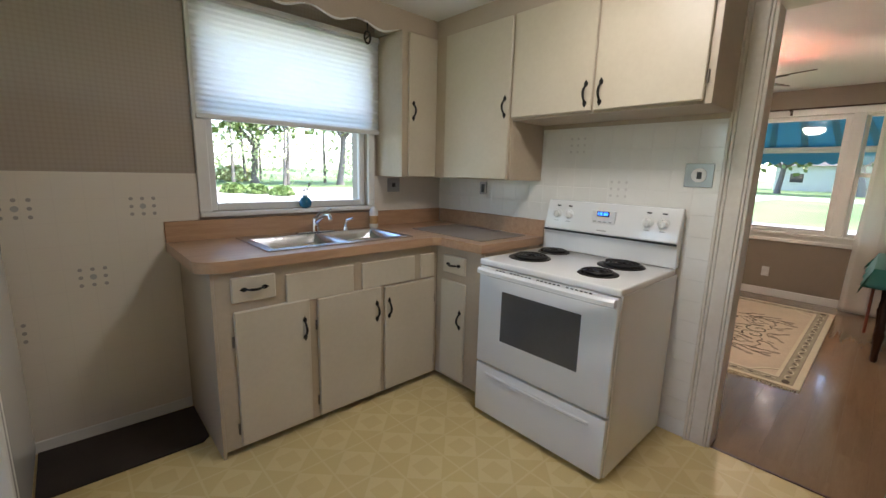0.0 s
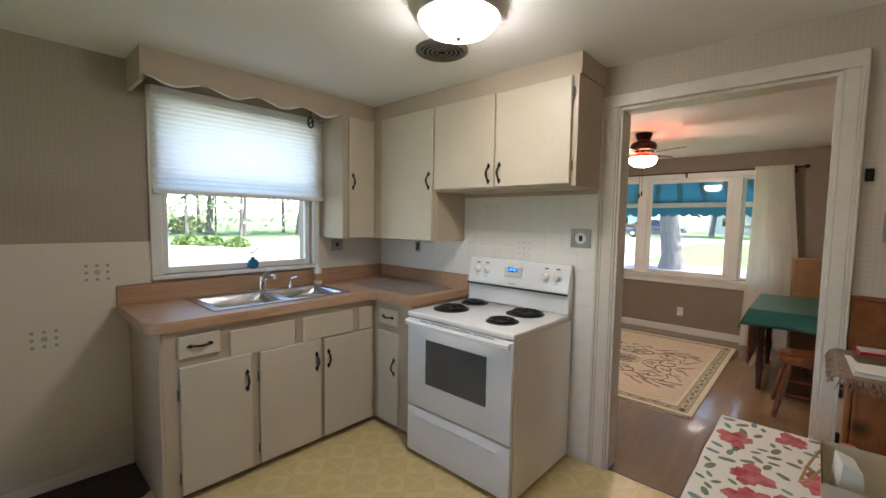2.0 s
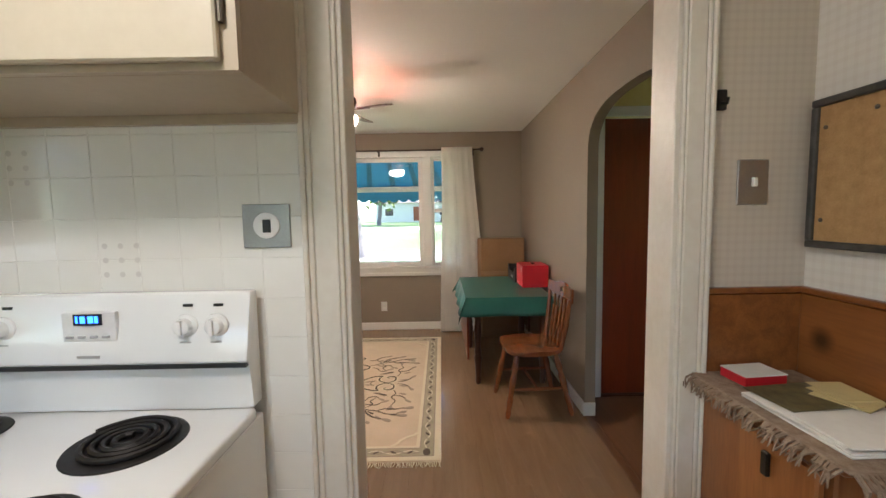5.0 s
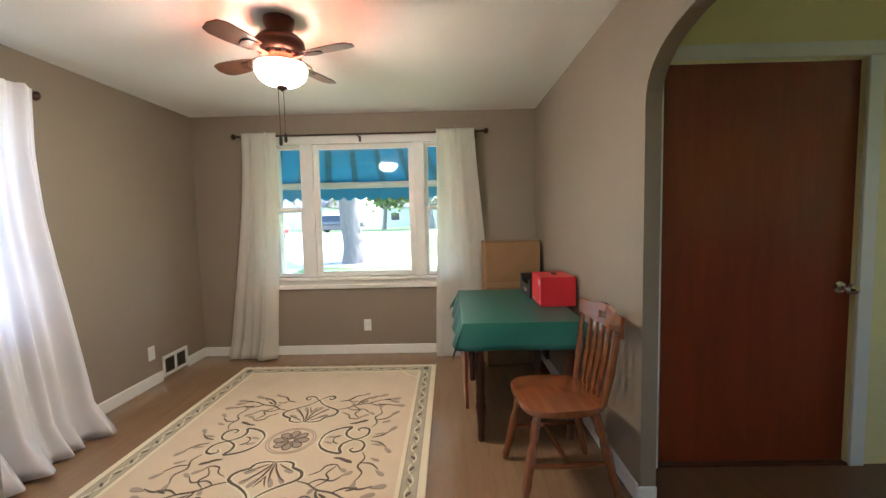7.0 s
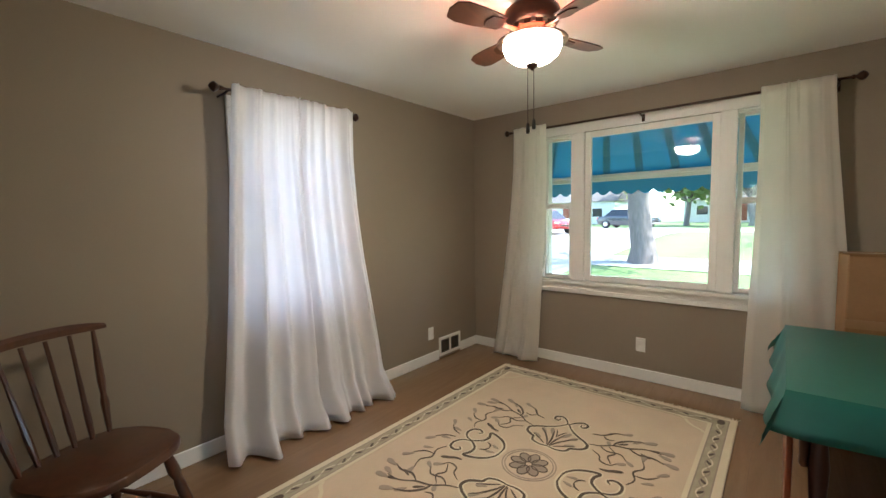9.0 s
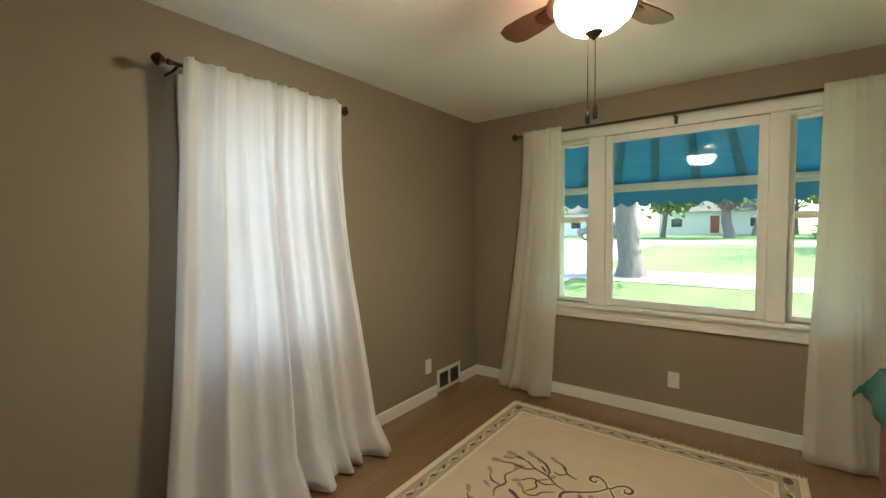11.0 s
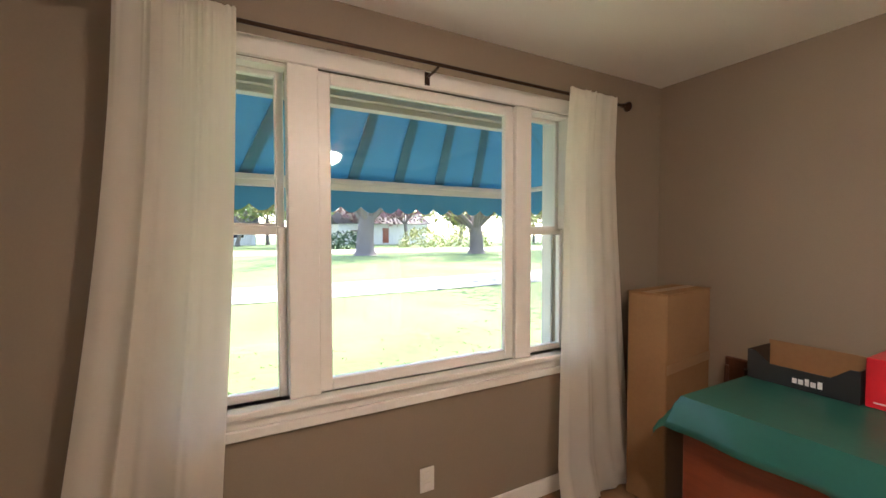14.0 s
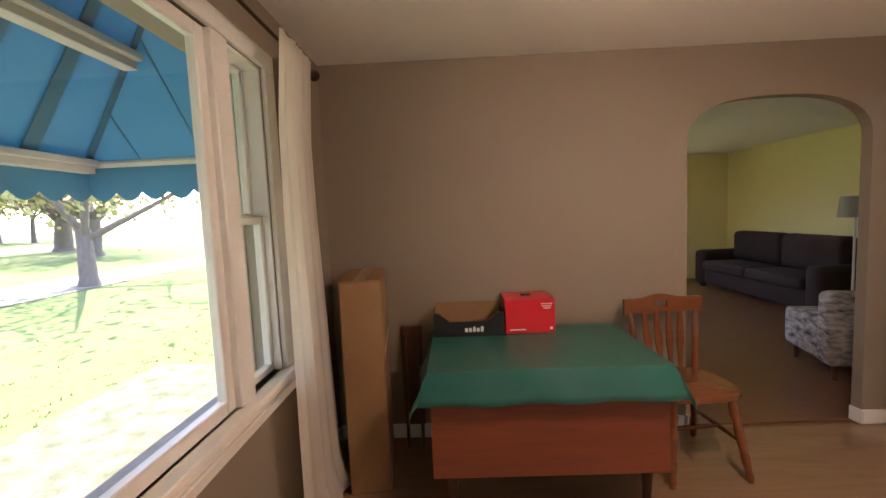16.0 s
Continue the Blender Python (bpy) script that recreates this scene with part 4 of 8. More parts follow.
bm = bmesh.new()
xs = [0.60 + (1.823 - 0.60) * i / 48 for i in range(49)]
prism(bm, [(x, UY, valance_z(i / 48)) for i, x in enumerate(xs)] + [(1.823, UY, ZC), (0.60, UY, ZC)], (0, 0.018, 0))
part("board", bm, M_TAN, v)
part("return_board", B((0.60, 0.618, UY + 0.0185, YW - 0.001, 2.17, ZC)), M_TAN, v)
for k in range(4):
    bm = bmesh.new()
    i0, i1 = k * 12 + 1, k * 12 + 11
    pts = [(xs[i], UY - 0.006, valance_z(i / 48) - 0.004) for i in range(i0, i1 + 1)]
    tube(bm, pts, [0.002 + 0.0045 * math.sin(math.pi * j / 10) for j in range(11)], 7)
    part("scroll", bm, M_WHITE, v, smooth=True)
# cellular shade
sh = thing("cellular_blind", (1.25, 2.70, 1.6), "white pleated cellular shade drawn halfway down", "shade")
bm = bmesh.new()
nf = 40
prof = [(YW - 0.038 + (0.0028 if i % 2 else -0.0028), 1.625 + (2.19 - 1.625) * i / nf) for i in range(nf + 1)]
pleats = [(bm.verts.new((0.70, y, z)), bm.verts.new((1.82, y, z))) for y, z in prof]
for a, b in zip(pleats, pleats[1:]):
    bm.faces.new((a[0], a[1], b[1], b[0]))
part("cloth", bm, M_SHADE, sh)
part("bottom_rail", B((0.695, 1.822, YW - 0.052, YW - 0.026, 1.597, 1.6245), bevel=0.004), M_WHITE, sh)
part("head_rail", B((0.695, 1.822, YW - 0.055, YW - 0.023, 2.1905, 2.222), bevel=0.004), M_WHITE, sh)
# iron trivet hung at the top of the window
tv = thing("iron_trivet", (1.56, UY - 0.01, 2.1), "small black iron ornament hanging from the valance", "ornament")
bm = bmesh.new()
tube(bm, [(1.56 + 0.02 * math.cos(a), UY - 0.012, 2.12 + 0.034 * math.sin(a)) for a in (2 * math.pi * k / 14 for k in range(15))], 0.006, 6)
tube(bm, [(1.56, UY - 0.012, 2.155), (1.56, UY - 0.012, 2.20)], 0.004, 6)
tube(bm, [(1.545, UY - 0.012, 2.105), (1.575, UY - 0.012, 2.135)], 0.004, 6)
part("ring", bm, M_IRON, tv, smooth=True)

# ---- stove ----
SXF, SYA, SYB = 1.765, 0.885, 1.655
s = thing("electric_stove", (2.1, 1.27, 0), "white freestanding electric stove with four coil burners", "stove")
part("body", B((SXF + 0.03, XS - 0.03, SYA + 0.004, SYB - 0.004, 0.02, 0.872), bevel=0.004), M_STOVE, s)
part("cooktop", B((SXF - 0.004, XS - 0.075, SYA, SYB, 0.8725, 0.905), bevel=0.009, seg=3), M_STOVE, s, smooth=True)
od = part("oven_door", B((SXF - 0.006, SXF + 0.0295, SYA + 0.006, SYB - 0.006, 0.328, 0.868), bevel=0.008, seg=2), M_STOVE, s, smooth=True)
part("window", B((SXF - 0.0085, SXF - 0.0062, SYA + 0.16, SYB - 0.165, 0.487, 0.757), bevel=0.001), M_OVEN, od, "dark grey oven glass")
bm = bmesh.new()
n = 15
prof = []
for i in range(n):
    u = i / (n - 1)
    prof.append((SXF - 0.022 - 0.030 * math.sin(math.pi * u) ** 0.5, SYA + 0.012 + (SYB - SYA - 0.024) * u, 0.842 + 0.006 * math.sin(math.pi * u)))
rr = []
for x, y, z in prof:
    rr.append([bm.verts.new((x + a, y, z + b)) for a, b in ((-0.012, -0.008), (0.012, -0.018), (0.022, 0.012), (0.0, 0.022), (-0.012, 0.010))])
for u, v2 in zip(rr, rr[1:]):
    for k in range(5):
        bm.faces.new((u[k], u[(k + 1) % 5], v2[(k + 1) % 5], v2[k]))
bm.faces.new(rr[0])
bm.faces.new(rr[-1][::-1])
part("handle", bm, M_STOVE, od, "white bowed handle", smooth=True)
for k in range(24):
    yy = SYA + 0.12 + k * 0.0225
    if k % 7 == 6:
        continue
    part("vent_slot", B((SXF - 0.0075, SXF - 0.0058, yy, yy + 0.013, 0.859, 0.864)), M_BLACK, od)
dw = part("drawer", B((SXF - 0.004, SXF + 0.0295, SYA + 0.006, SYB - 0.006, 0.03, 0.318), bevel=0.008, seg=2), M_STOVE, s, smooth=True)
part("grip", B((SXF - 0.014, SXF - 0.0042, SYA + 0.08, SYB - 0.08, 0.262, 0.280), bevel=0.004), M_STOVE, dw)
# sloped control panel
bm = bmesh.new()
px = XS - 0.075
prism(bm, [(px - 0.012, SYA + 0.004, 0.906), (px - 0.012, SYA + 0.004, 1.02), (px - 0.03, SYA + 0.004, 1.035), (px + 0.01, SYA + 0.004, 1.205), (px + 0.045, SYA + 0.004, 1.205), (px + 0.045, SYA + 0.004, 0.906)], (0, SYB - SYA - 0.008, 0))
bmesh.ops.bevel(bm, geom=list(bm.edges), offset=0.006, segments=2, profile=0.5, affect="EDGES")
cp = part("control_panel", bm, M_STOVE, s, smooth=True)


def on_panel(z, out=0.0):
    return px - 0.03 + (z - 1.035) * 0.04 / 0.17 - out


part("seam", B((px - 0.033, px - 0.012, SYA + 0.006, SYB - 0.006, 1.022, 1.032)), M_BLACK, cp)
for ky in (1.575, 1.50, 1.045, 0.968):
    bm = bmesh.new()
    xk = on_panel(1.125)
    lathe(bm, [(0.030, 0.0), (0.029, -0.006), (0.021, -0.010), (0.019, -0.026), (0.016, -0.028)], (xk, ky, 1.125), 18, "x")
    box(bm, xk - 0.034, xk - 0.026, ky - 0.005, ky + 0.005, 1.108, 1.143)
    part("knob", bm, M_STOVE, cp, "white ribbed control knob", smooth=True)
    part("mark", B((on_panel(1.172) - 0.002, on_panel(1.172) + 0.002, ky - 0.012, ky + 0.012, 1.17, 1.177)), M_BLACK, cp)
    part("dial_print", B((on_panel(1.09) - 0.002, on_panel(1.09) + 0.002, ky - 0.014, ky + 0.014, 1.082, 1.086)), M_GREY, cp)
part("keypad", B((on_panel(1.125) - 0.009, on_panel(1.125) + 0.004, 1.215, 1.35, 1.09, 1.165), bevel=0.002), M_PRINT, cp)
part("clock", B((on_panel(1.15) - 0.018, on_panel(1.15) - 0.003, 1.248, 1.318, 1.132, 1.160)), M_BLACK, cp)
for k, (ya, yb) in enumerate(((1.306, 1.311), (1.288, 1.300), (1.268, 1.280), (1.256, 1.264))):
    part("digit", B((on_panel(1.15) - 0.0192, on_panel(1.15) - 0.0182, ya, yb, 1.138, 1.155)), M_DISPLAY, cp)
for k in range(4):
    part("button", B((on_panel(1.105) - 0.0085, on_panel(1.105), 1.232 + k * 0.03, 1.25 + k * 0.03, 1.099, 1.106), bevel=0.001), M_GREY, cp)
part("badge", B((on_panel(1.055) - 0.003, on_panel(1.055), 1.255, 1.31, 1.05, 1.057)), M_GREY, cp)
for bx, by, br in ((1.995, 1.50, 0.100), (2.255, 1.515, 0.078), (1.955, 1.085, 0.080), (2.215, 1.095, 0.102)):
    bm = bmesh.new()
    lathe(bm, [(br + 0.014, 0.9052), (br + 0.012, 0.9085), (br, 0.9085), (br * 0.5, 0.9056), (0.01, 0.9054)], (bx, by, 0), 32)
    dp = part("drip_pan", bm, M_COIL, s, smooth=True)
    bm = bmesh.new()
    turns, npt = 4.2 if br > 0.09 else 3.4, 84
    tube(bm, [(bx + (0.018 + (br - 0.022) * i / npt) * math.cos(2 * math.pi * turns * i / npt), by + (0.018 + (br - 0.022) * i / npt) * math.sin(2 * math.pi * turns * i / npt), 0.915) for i in range(npt + 1)], 0.0065, 6)
    part("burner_coil", bm, M_COIL, dp, "black spiral heating coil", smooth=True)

# wall fittings in the kitchen
def wall_plate_x(name, x, y0, y1, z0, z1, material, label, category, dark=True):
    p_ = thing(name, (x, (y0 + y1) / 2, (z0 + z1) / 2), label, category)
    part("plate", B((x - 0.007, x - 0.0005, y0, y1, z0, z1), bevel=0.002), material, p_)
    return p_


p_ = wall_plate_x("stove_outlet", XS - 0.012, 0.797, 0.922, 1.312, 1.426, M_PLATE, "large steel wall plate with a round socket", "wall socket")
bm = bmesh.new()
lathe(bm, [(0.034, -0.007), (0.034, -0.012), (0.03, -0.014), (0.004, -0.014)], (XS - 0.012, 0.858, 1.37), 20, "x")
pp = part("socket", bm, M_PRINT, p_, smooth=True)
part("slot", B((XS - 0.0275, XS - 0.0262, 0.845, 0.866, 1.352, 1.386)), M_BLACK, pp)
p_ = wall_plate_x("light_switch", XS, -0.465, -0.383, 1.402, 1.521, M_PLATE, "steel switch plate on the pale wallpaper", "light switch")
part("toggle", B((XS - 0.018, XS - 0.0072, -0.43, -0.418, 1.45, 1.474), bevel=0.002), M_OUTLET, p_)
p_ = wall_plate_x("wall_outlet", XS - 0.012, 2.225, 2.29, 1.20, 1.29, M_PLATE, "small steel socket plate above the worktop", "wall socket")
part("socket", B((XS - 0.0215, XS - 0.0192, 2.242, 2.272, 1.215, 1.275)), M_BLACK, p_)
p_ = thing("wall_outlet", (1.98, YW, 1.24), "steel double socket plate under the wall cabinet", "wall socket")
part("plate", B((1.92, 2.03, YW - 0.008, YW - 0.0025, 1.20, 1.30), bevel=0.002), M_PLATE, p_)
part("socket", B((1.96, 1.99, YW - 0.0095, YW - 0.0082, 1.235, 1.265)), M_BLACK, p_)
p_ = thing("wall_hook", (XS, -0.331, 1.676), "small dark hook on the pale wallpaper", "hook")
part("plate", B((XS - 0.012, XS - 0.0005, -0.345, -0.318, 1.648, 1.70), bevel=0.003), M_IRON, p_)
bm = bmesh.new()
tube(bm, [(XS - 0.01, -0.331, 1.665), (XS - 0.03, -0.331, 1.66), (XS - 0.034, -0.331, 1.675)], 0.004, 6)
part("peg", bm, M_IRON, p_)

# tileboard on the window wall and its flower prints
structure("wall_tileboard", B((XK, 0.5145, YW - 0.010, YW - 0.0005, 0.06, 1.312), (0.5145, 0.683, YW - 0.010, YW - 0.0005, 1.063, 1.312), (1.801, XS - 0.002, YW - 0.0024, YW - 0.0004, 1.063, 1.314), (0.5145, 0.569, YW - 0.010, YW - 0.0005, 0.06, 0.904)), M_TILEBOARD, "glossy white tileboard lower wall panel", "wall panel")
structure("baseboard_kitchen", B((XK, 0.568, YW - 0.016, YW - 0.0005, 0, 0.0595), bevel=0.003), M_WHITE, "white baseboard under the tileboard", "baseboard")
for gx, gz in ((0.435, 1.147), (0.212, 0.816), (-0.015, 1.15), (-0.093, 0.592), (-0.46, 0.82)):
    fl = thing("wall_decal", (gx, YW - 0.010, gz), "faded grey flower print on the white tileboard", "decal", group="tileboard flower prints")
    for i in range(-1, 2):
        for j in range(-1, 2):
            bm = bmesh.new()
            rr_ = 0.014 if (i, j) == (0, 0) else 0.009
            lathe(bm, [(rr_, -0.0106), (rr_, -0.0100)], (gx + i * 0.046, YW, gz + j * 0.038), 8, "y")
            part("dot", bm, M_DOT if (i, j) != (0, 0) else M_GREY, fl)

# ceiling fittings in the kitchen
lt = thing("ceiling_light", (1.40, 0.97, ZC), "round frosted glass ceiling light, switched on", "ceiling light")
bm = bmesh.new()
lathe(bm, [(0.10, ZC - 0.0005), (0.10, ZC - 0.03), (0.17, ZC - 0.035), (0.172, ZC - 0.042)], (1.40, 0.97, 0), 32)
part("pan", bm, M_WHITE, lt, smooth=True)
bm = bmesh.new()
lathe(bm, [(0.165, ZC - 0.043), (0.16, ZC - 0.06), (0.135, ZC - 0.085), (0.09, ZC - 0.103), (0.03, ZC - 0.112), (0.004, ZC - 0.113)], (1.40, 0.97, 0), 32)
part("globe", bm, M_KLAMP, lt, "glowing frosted globe", smooth=True)
bm = bmesh.new()
lathe(bm, [(0.012, ZC - 0.114), (0.012, ZC - 0.12), (0.005, ZC - 0.13)], (1.40, 0.97, 0), 10)
part("finial", bm, M_CHROME, lt, smooth=True)
vf = thing("ceiling_vent", (1.655, 1.30, ZC), "round dark metal exhaust fan grille", "vent")
bm = bmesh.new()
lathe(bm, [(0.135, ZC - 0.0005), (0.135, ZC - 0.012), (0.12, ZC - 0.02), (0.115, ZC - 0.008), (0.11, ZC - 0.003)], (1.655, 1.30, 0), 28)
part("rim", bm, M_HINGE, vf, smooth=True)
bm = bmesh.new()
lathe(bm, [(0.108, ZC - 0.001), (0.108, ZC - 0.004)], (1.655, 1.30, 0), 24)
part("backing", bm, M_VENT, vf)
for k in range(4):
    bm = bmesh.new()
    rr_ = 0.028 + k * 0.024
    tube(bm, [(1.655 + rr_ * math.cos(a), 1.30 + rr_ * math.sin(a), ZC - 0.016) for a in (2 * math.pi * i / 24 for i in range(25))], 0.004, 5)
    part("ring", bm, M_HINGE, vf)

# refrigerator at the near end of the window wall
fr = thing("refrigerator", (-0.44, 2.33, 0), "tall white refrigerator beside the black mat", "refrigerator")
part("body", B((-0.80, -0.072, 2.06, 2.73, 0.03, 1.66), bevel=0.01, seg=2), M_STOVE, fr)
for z0, z1 in ((0.10, 1.14), (1.15, 1.655)):
    dr = part("door", B((-0.80, -0.072, 2.0, 2.055, z0, z1), bevel=0.012, seg=2), M_STOVE, fr)
    part("handle", B((-0.775, -0.75, 1.965, 1.999, z0 + 0.15, z0 + 0.45), bevel=0.006), M_STOVE, dr)
part("kick_grille", B((-0.79, -0.08, 2.03, 2.058, 0.0, 0.095)), M_BLACK, fr)

# floor mat
bm = bmesh.new()
prism(bm, [(-0.068, 2.345, 0.001), (0.53, 2.335, 0.001), (0.565, 2.37, 0.001), (0.567, 2.71, 0.001), (-0.068, 2.725, 0.001)], (0, 0, 0.011))
mt_ = part("floor_mat", bm, M_MAT)
tagged(mt_, "black ribbed rubber mat on the vinyl floor", "mat")

# pine panelling on the kitchen side wall
for k in range(5):
    z0, z1 = 0.002 + k * 0.235, min(0.002 + (k + 1) * 0.235 - 0.003, 1.165)
    structure("wall_panelling_%d" % (k + 1), B((XK, XS - 0.002, YK, YK + 0.014, z0, z1), bevel=0.003), M_PINE, "horizontal knotty pine wall board", "wall panel")
    structure("wall_panelling_end_%d" % (k + 1), B((XS - 0.014, XS - 0.0005, YK + 0.0145, DY0 - 0.0755, z0, z1), bevel=0.003), M_PINE, "horizontal knotty pine board beside the doorway", "wall panel")
structure("trim_panelling", B((XK, XS - 0.002, YK, YK + 0.022, 1.166, 1.182), bevel=0.003), M_PINE, "narrow pine cap on the panelling", "trim")
structure("trim_panelling_end", B((XS - 0.02, XS - 0.0005, YK + 0.0225, DY0 - 0.0755, 1.166, 1.182), bevel=0.003), M_PINE, "narrow pine cap on the panelling", "trim")

# cork board, seen from its pinned back
cbd = thing("cork_board", (2.26, YK, 1.48), "small cork board in a black frame hung askew", "notice board")
part("frame", B((2.075, 2.425, YK + 0.001, YK + 0.03, 1.29, 1.307), (2.075, 2.425, YK + 0.001, YK + 0.03, 1.644, 1.662), (2.075, 2.092, YK + 0.001, YK + 0.03, 1.3075, 1.6435), (2.408, 2.425, YK + 0.001, YK + 0.03, 1.3075, 1.6435), bevel=0.003), M_DARKGREY, cbd)
part("cork", B((2.0925, 2.4075, YK + 0.002, YK + 0.02, 1.3075, 1.6435)), M_CORK, cbd)
for px_, pz_ in ((2.14, 1.35), (2.14, 1.60), (2.39, 1.36), (2.39, 1.59), (2.27, 1.61), (2.20, 1.345)):
    bm = bmesh.new()
    lathe(bm, [(0.005, 0.0), (0.005, 0.003), (0.002, 0.006)], (px_, YK + 0.02, pz_), 8, "y")
    part("pin", bm, M_HINGE, cbd)

# pine chest with a fringed mat and papers
ch = thing("pine_chest", (2.28, -0.44, 0), "small knotty pine chest with iron latches in the corner", "chest")
part("body", B((2.115, 2.432, YK + 0.024, -0.345, 0.05, 0.87), bevel=0.004), M_PINE_V, ch)
part("top", B((2.08, 2.434, YK + 0.0235, -0.322, 0.8705, 0.892), bevel=0.004), M_PINE_V, ch)
part("base", B((2.105, 2.434, YK + 0.024, -0.335, 0.0, 0.0495), bevel=0.003), M_PINE_V, ch)
dr = part("door", B((2.13, 2.42, -0.3445, -0.328, 0.09, 0.845), bevel=0.004), M_PINE_V, ch)
for hz in (0.80, 0.62):
    part("latch", B((2.22, 2.236, -0.3275, -0.318, hz - 0.03, hz + 0.02), bevel=0.002), M_IRON, dr)
fm = thing("fringed_mat", (2.27, -0.45, 0.8925), "brown woven place mat with a fringed edge on the chest", "place mat")
part("weave", B((2.055, 2.448, -0.553, -0.305, 0.8925, 0.898), bevel=0.002), M_WOVEN, fm)
rnd = random.Random(4)
bm = bmesh.new()
for k in range(64):
    yy = -0.55 + k * 0.0038
    tube(bm, [(2.056, yy, 0.896), (2.036 + rnd.uniform(-0.01, 0.01), yy + rnd.uniform(-0.01, 0.01), 0.885), (2.025 + rnd.uniform(-0.012, 0.012), yy + rnd.uniform(-0.015, 0.015), 0.86)], [0.0028, 0.0025, 0.001], 4)
for k in range(90):
    xx = 2.07 + k * 0.0042
    tube(bm, [(xx, -0.31, 0.896), (xx + rnd.uniform(-0.01, 0.01), -0.293, 0.887), (xx + rnd.uniform(-0.015, 0.015), -0.287 + rnd.uniform(-0.01, 0.008), 0.865)], [0.0028, 0.0025, 0.001], 4)
fr_ = part("fringe", bm, M_WOVEN, fm)
fr_["kind"] = "stuff"
def laid(bm, x, y, rz):
    bm.transform(Matrix.Translation((x, y, 0)) @ Matrix.Rotation(radians(rz), 4, "Z"))
    return bm


ps = thing("paper_stack", (2.19, -0.43, 0.8985), "stack of white letters and leaflets on the fringed mat", "papers")
zp = 0.8985
for k, (px, py, rz_, wx, wy, mt2) in enumerate(((2.20, -0.43, 2, 0.22, 0.19, M_PAPERW), (2.17, -0.445, -4, 0.17, 0.20, M_PAPERW), (2.21, -0.42, 5, 0.20, 0.17, M_PAPERW), (2.15, -0.44, -2, 0.12, 0.19, M_PAPERW), (2.27, -0.425, 7, 0.11, 0.16, M_PHOTO))):
    hz = 0.0035 if k < 4 else 0.0015
    part("sheet", laid(B((-wx / 2, wx / 2, -wy / 2, wy / 2, zp, zp + hz), bevel=0.0006), px, py, rz_), mt2, ps)
    zp += hz + 0.0002
en = thing("envelope", (2.25, -0.50, zp), "yellow envelopes fanned out on the papers", "envelope")
for k in range(3):
    part("flap", laid(B((-0.045, 0.045, -0.035, 0.035, zp, zp + 0.002), bevel=0.0005), 2.25 + 0.012 * k, -0.492 - 0.008 * k, 25 - 14 * k), M_PAPERY, en)
    zp += 0.0022
bk = thing("book", (2.385, -0.415, 0.8985), "small red book with a white cover on the mat", "book")
part("page_block", laid(B((-0.035, 0.035, -0.05, 0.05, 0.8985, 0.9205), bevel=0.001), 2.385, -0.415, 6), M_RED, bk)
part("cover", laid(B((-0.036, 0.036, -0.051, 0.051, 0.9207, 0.9235), bevel=0.001), 2.385, -0.415, 6), M_PAPERW, bk)

# the chest and what lies on it, at full size in the corner
GROW = Matrix.Translation((2.44, -0.556, 0)) @ Matrix.Diagonal((1.16, 1.14, 1.06, 1)) @ Matrix.Translation((-2.44, 0.556, 0))
for ob in (ch, fm, ps, en, bk):
    ob.matrix_basis = GROW @ ob.matrix_basis

# kitchen table with a floral cloth
tb = thing("kitchen_table", (1.3, -0.27, 0), "small kitchen table under a floral cloth", "table")
part("tabletop", B((0.55, 1.89, YK + 0.03, 0.03, 0.71, 0.735), bevel=0.004), M_MAPLE, tb)
for lx, ly in ((0.62, -0.03), (1.82, -0.03), (0.62, -0.49), (1.82, -0.49)):
    bm = bmesh.new()
    lathe(bm, [(0.018, 0), (0.022, 0.1), (0.03, 0.4), (0.024, 0.5), (0.034, 0.56), (0.034, 0.709)], (lx, ly, 0), 12)
    part("leg", bm, M_MAPLE, tb, smooth=True)
tc = thing("floral_tablecloth", (1.3, -0.27, 0.737), "white tablecloth printed with large red flowers", "tablecloth")
X0, X1, Y0, Y1, ZT, ZB = 0.54, 1.90, YK + 0.026, 0.04, 0.741, 0.44


def cloth_mesh(x0, x1, y0, y1, zt, drop, sides, amp=0.018, waves=7, r=0.012, thick=0.003):
    """A cloth over a table: a top with rounded edges and waving skirts on the given sides."""
    bm = bmesh.new()
    box(bm, x0, x1, y0, y1, zt - thick, zt)
    for sd in sides:
        length = (x1 - x0) if sd in "NS" else (y1 - y0)
        nu, nv = 48, 8
        rows = []
        for i in range(nu + 1):
            u = i / nu
            row = []
            for j in range(nv + 1):
                v_ = j / nv
                out = r * min(1, v_ * 4) ** 0.5 + amp * v_ * (0.6 + 0.5 * math.sin(u * waves * 2 * math.pi) + 0.25 * math.sin(u * waves * 5.1))
                zz = zt - drop * v_ * (1 + 0.05 * math.sin(u * 11))
                if sd == "N":
                    q_ = (x0 + u * length, y1 + out, zz)
                elif sd == "S":
                    q_ = (x0 + u * length, y0 - out, zz)
                elif sd == "E":
                    q_ = (x1 + out, y0 + u * length, zz)
                else:
                    q_ = (x0 - out, y0 + u * length, zz)
                row.append(bm.verts.new(q_))
            rows.append(row)
        for a, b in zip(rows, rows[1:]):
            for j in range(nv):
                bm.faces.new((a[j], b[j], b[j + 1], a[j + 1]))
    return bm


part("cloth", cloth_mesh(X0, X1, Y0, Y1, ZT, ZT - ZB, "NE", amp=0.05, waves=5), M_LINEN, tc, smooth=True)
rnd = random.Random(11)


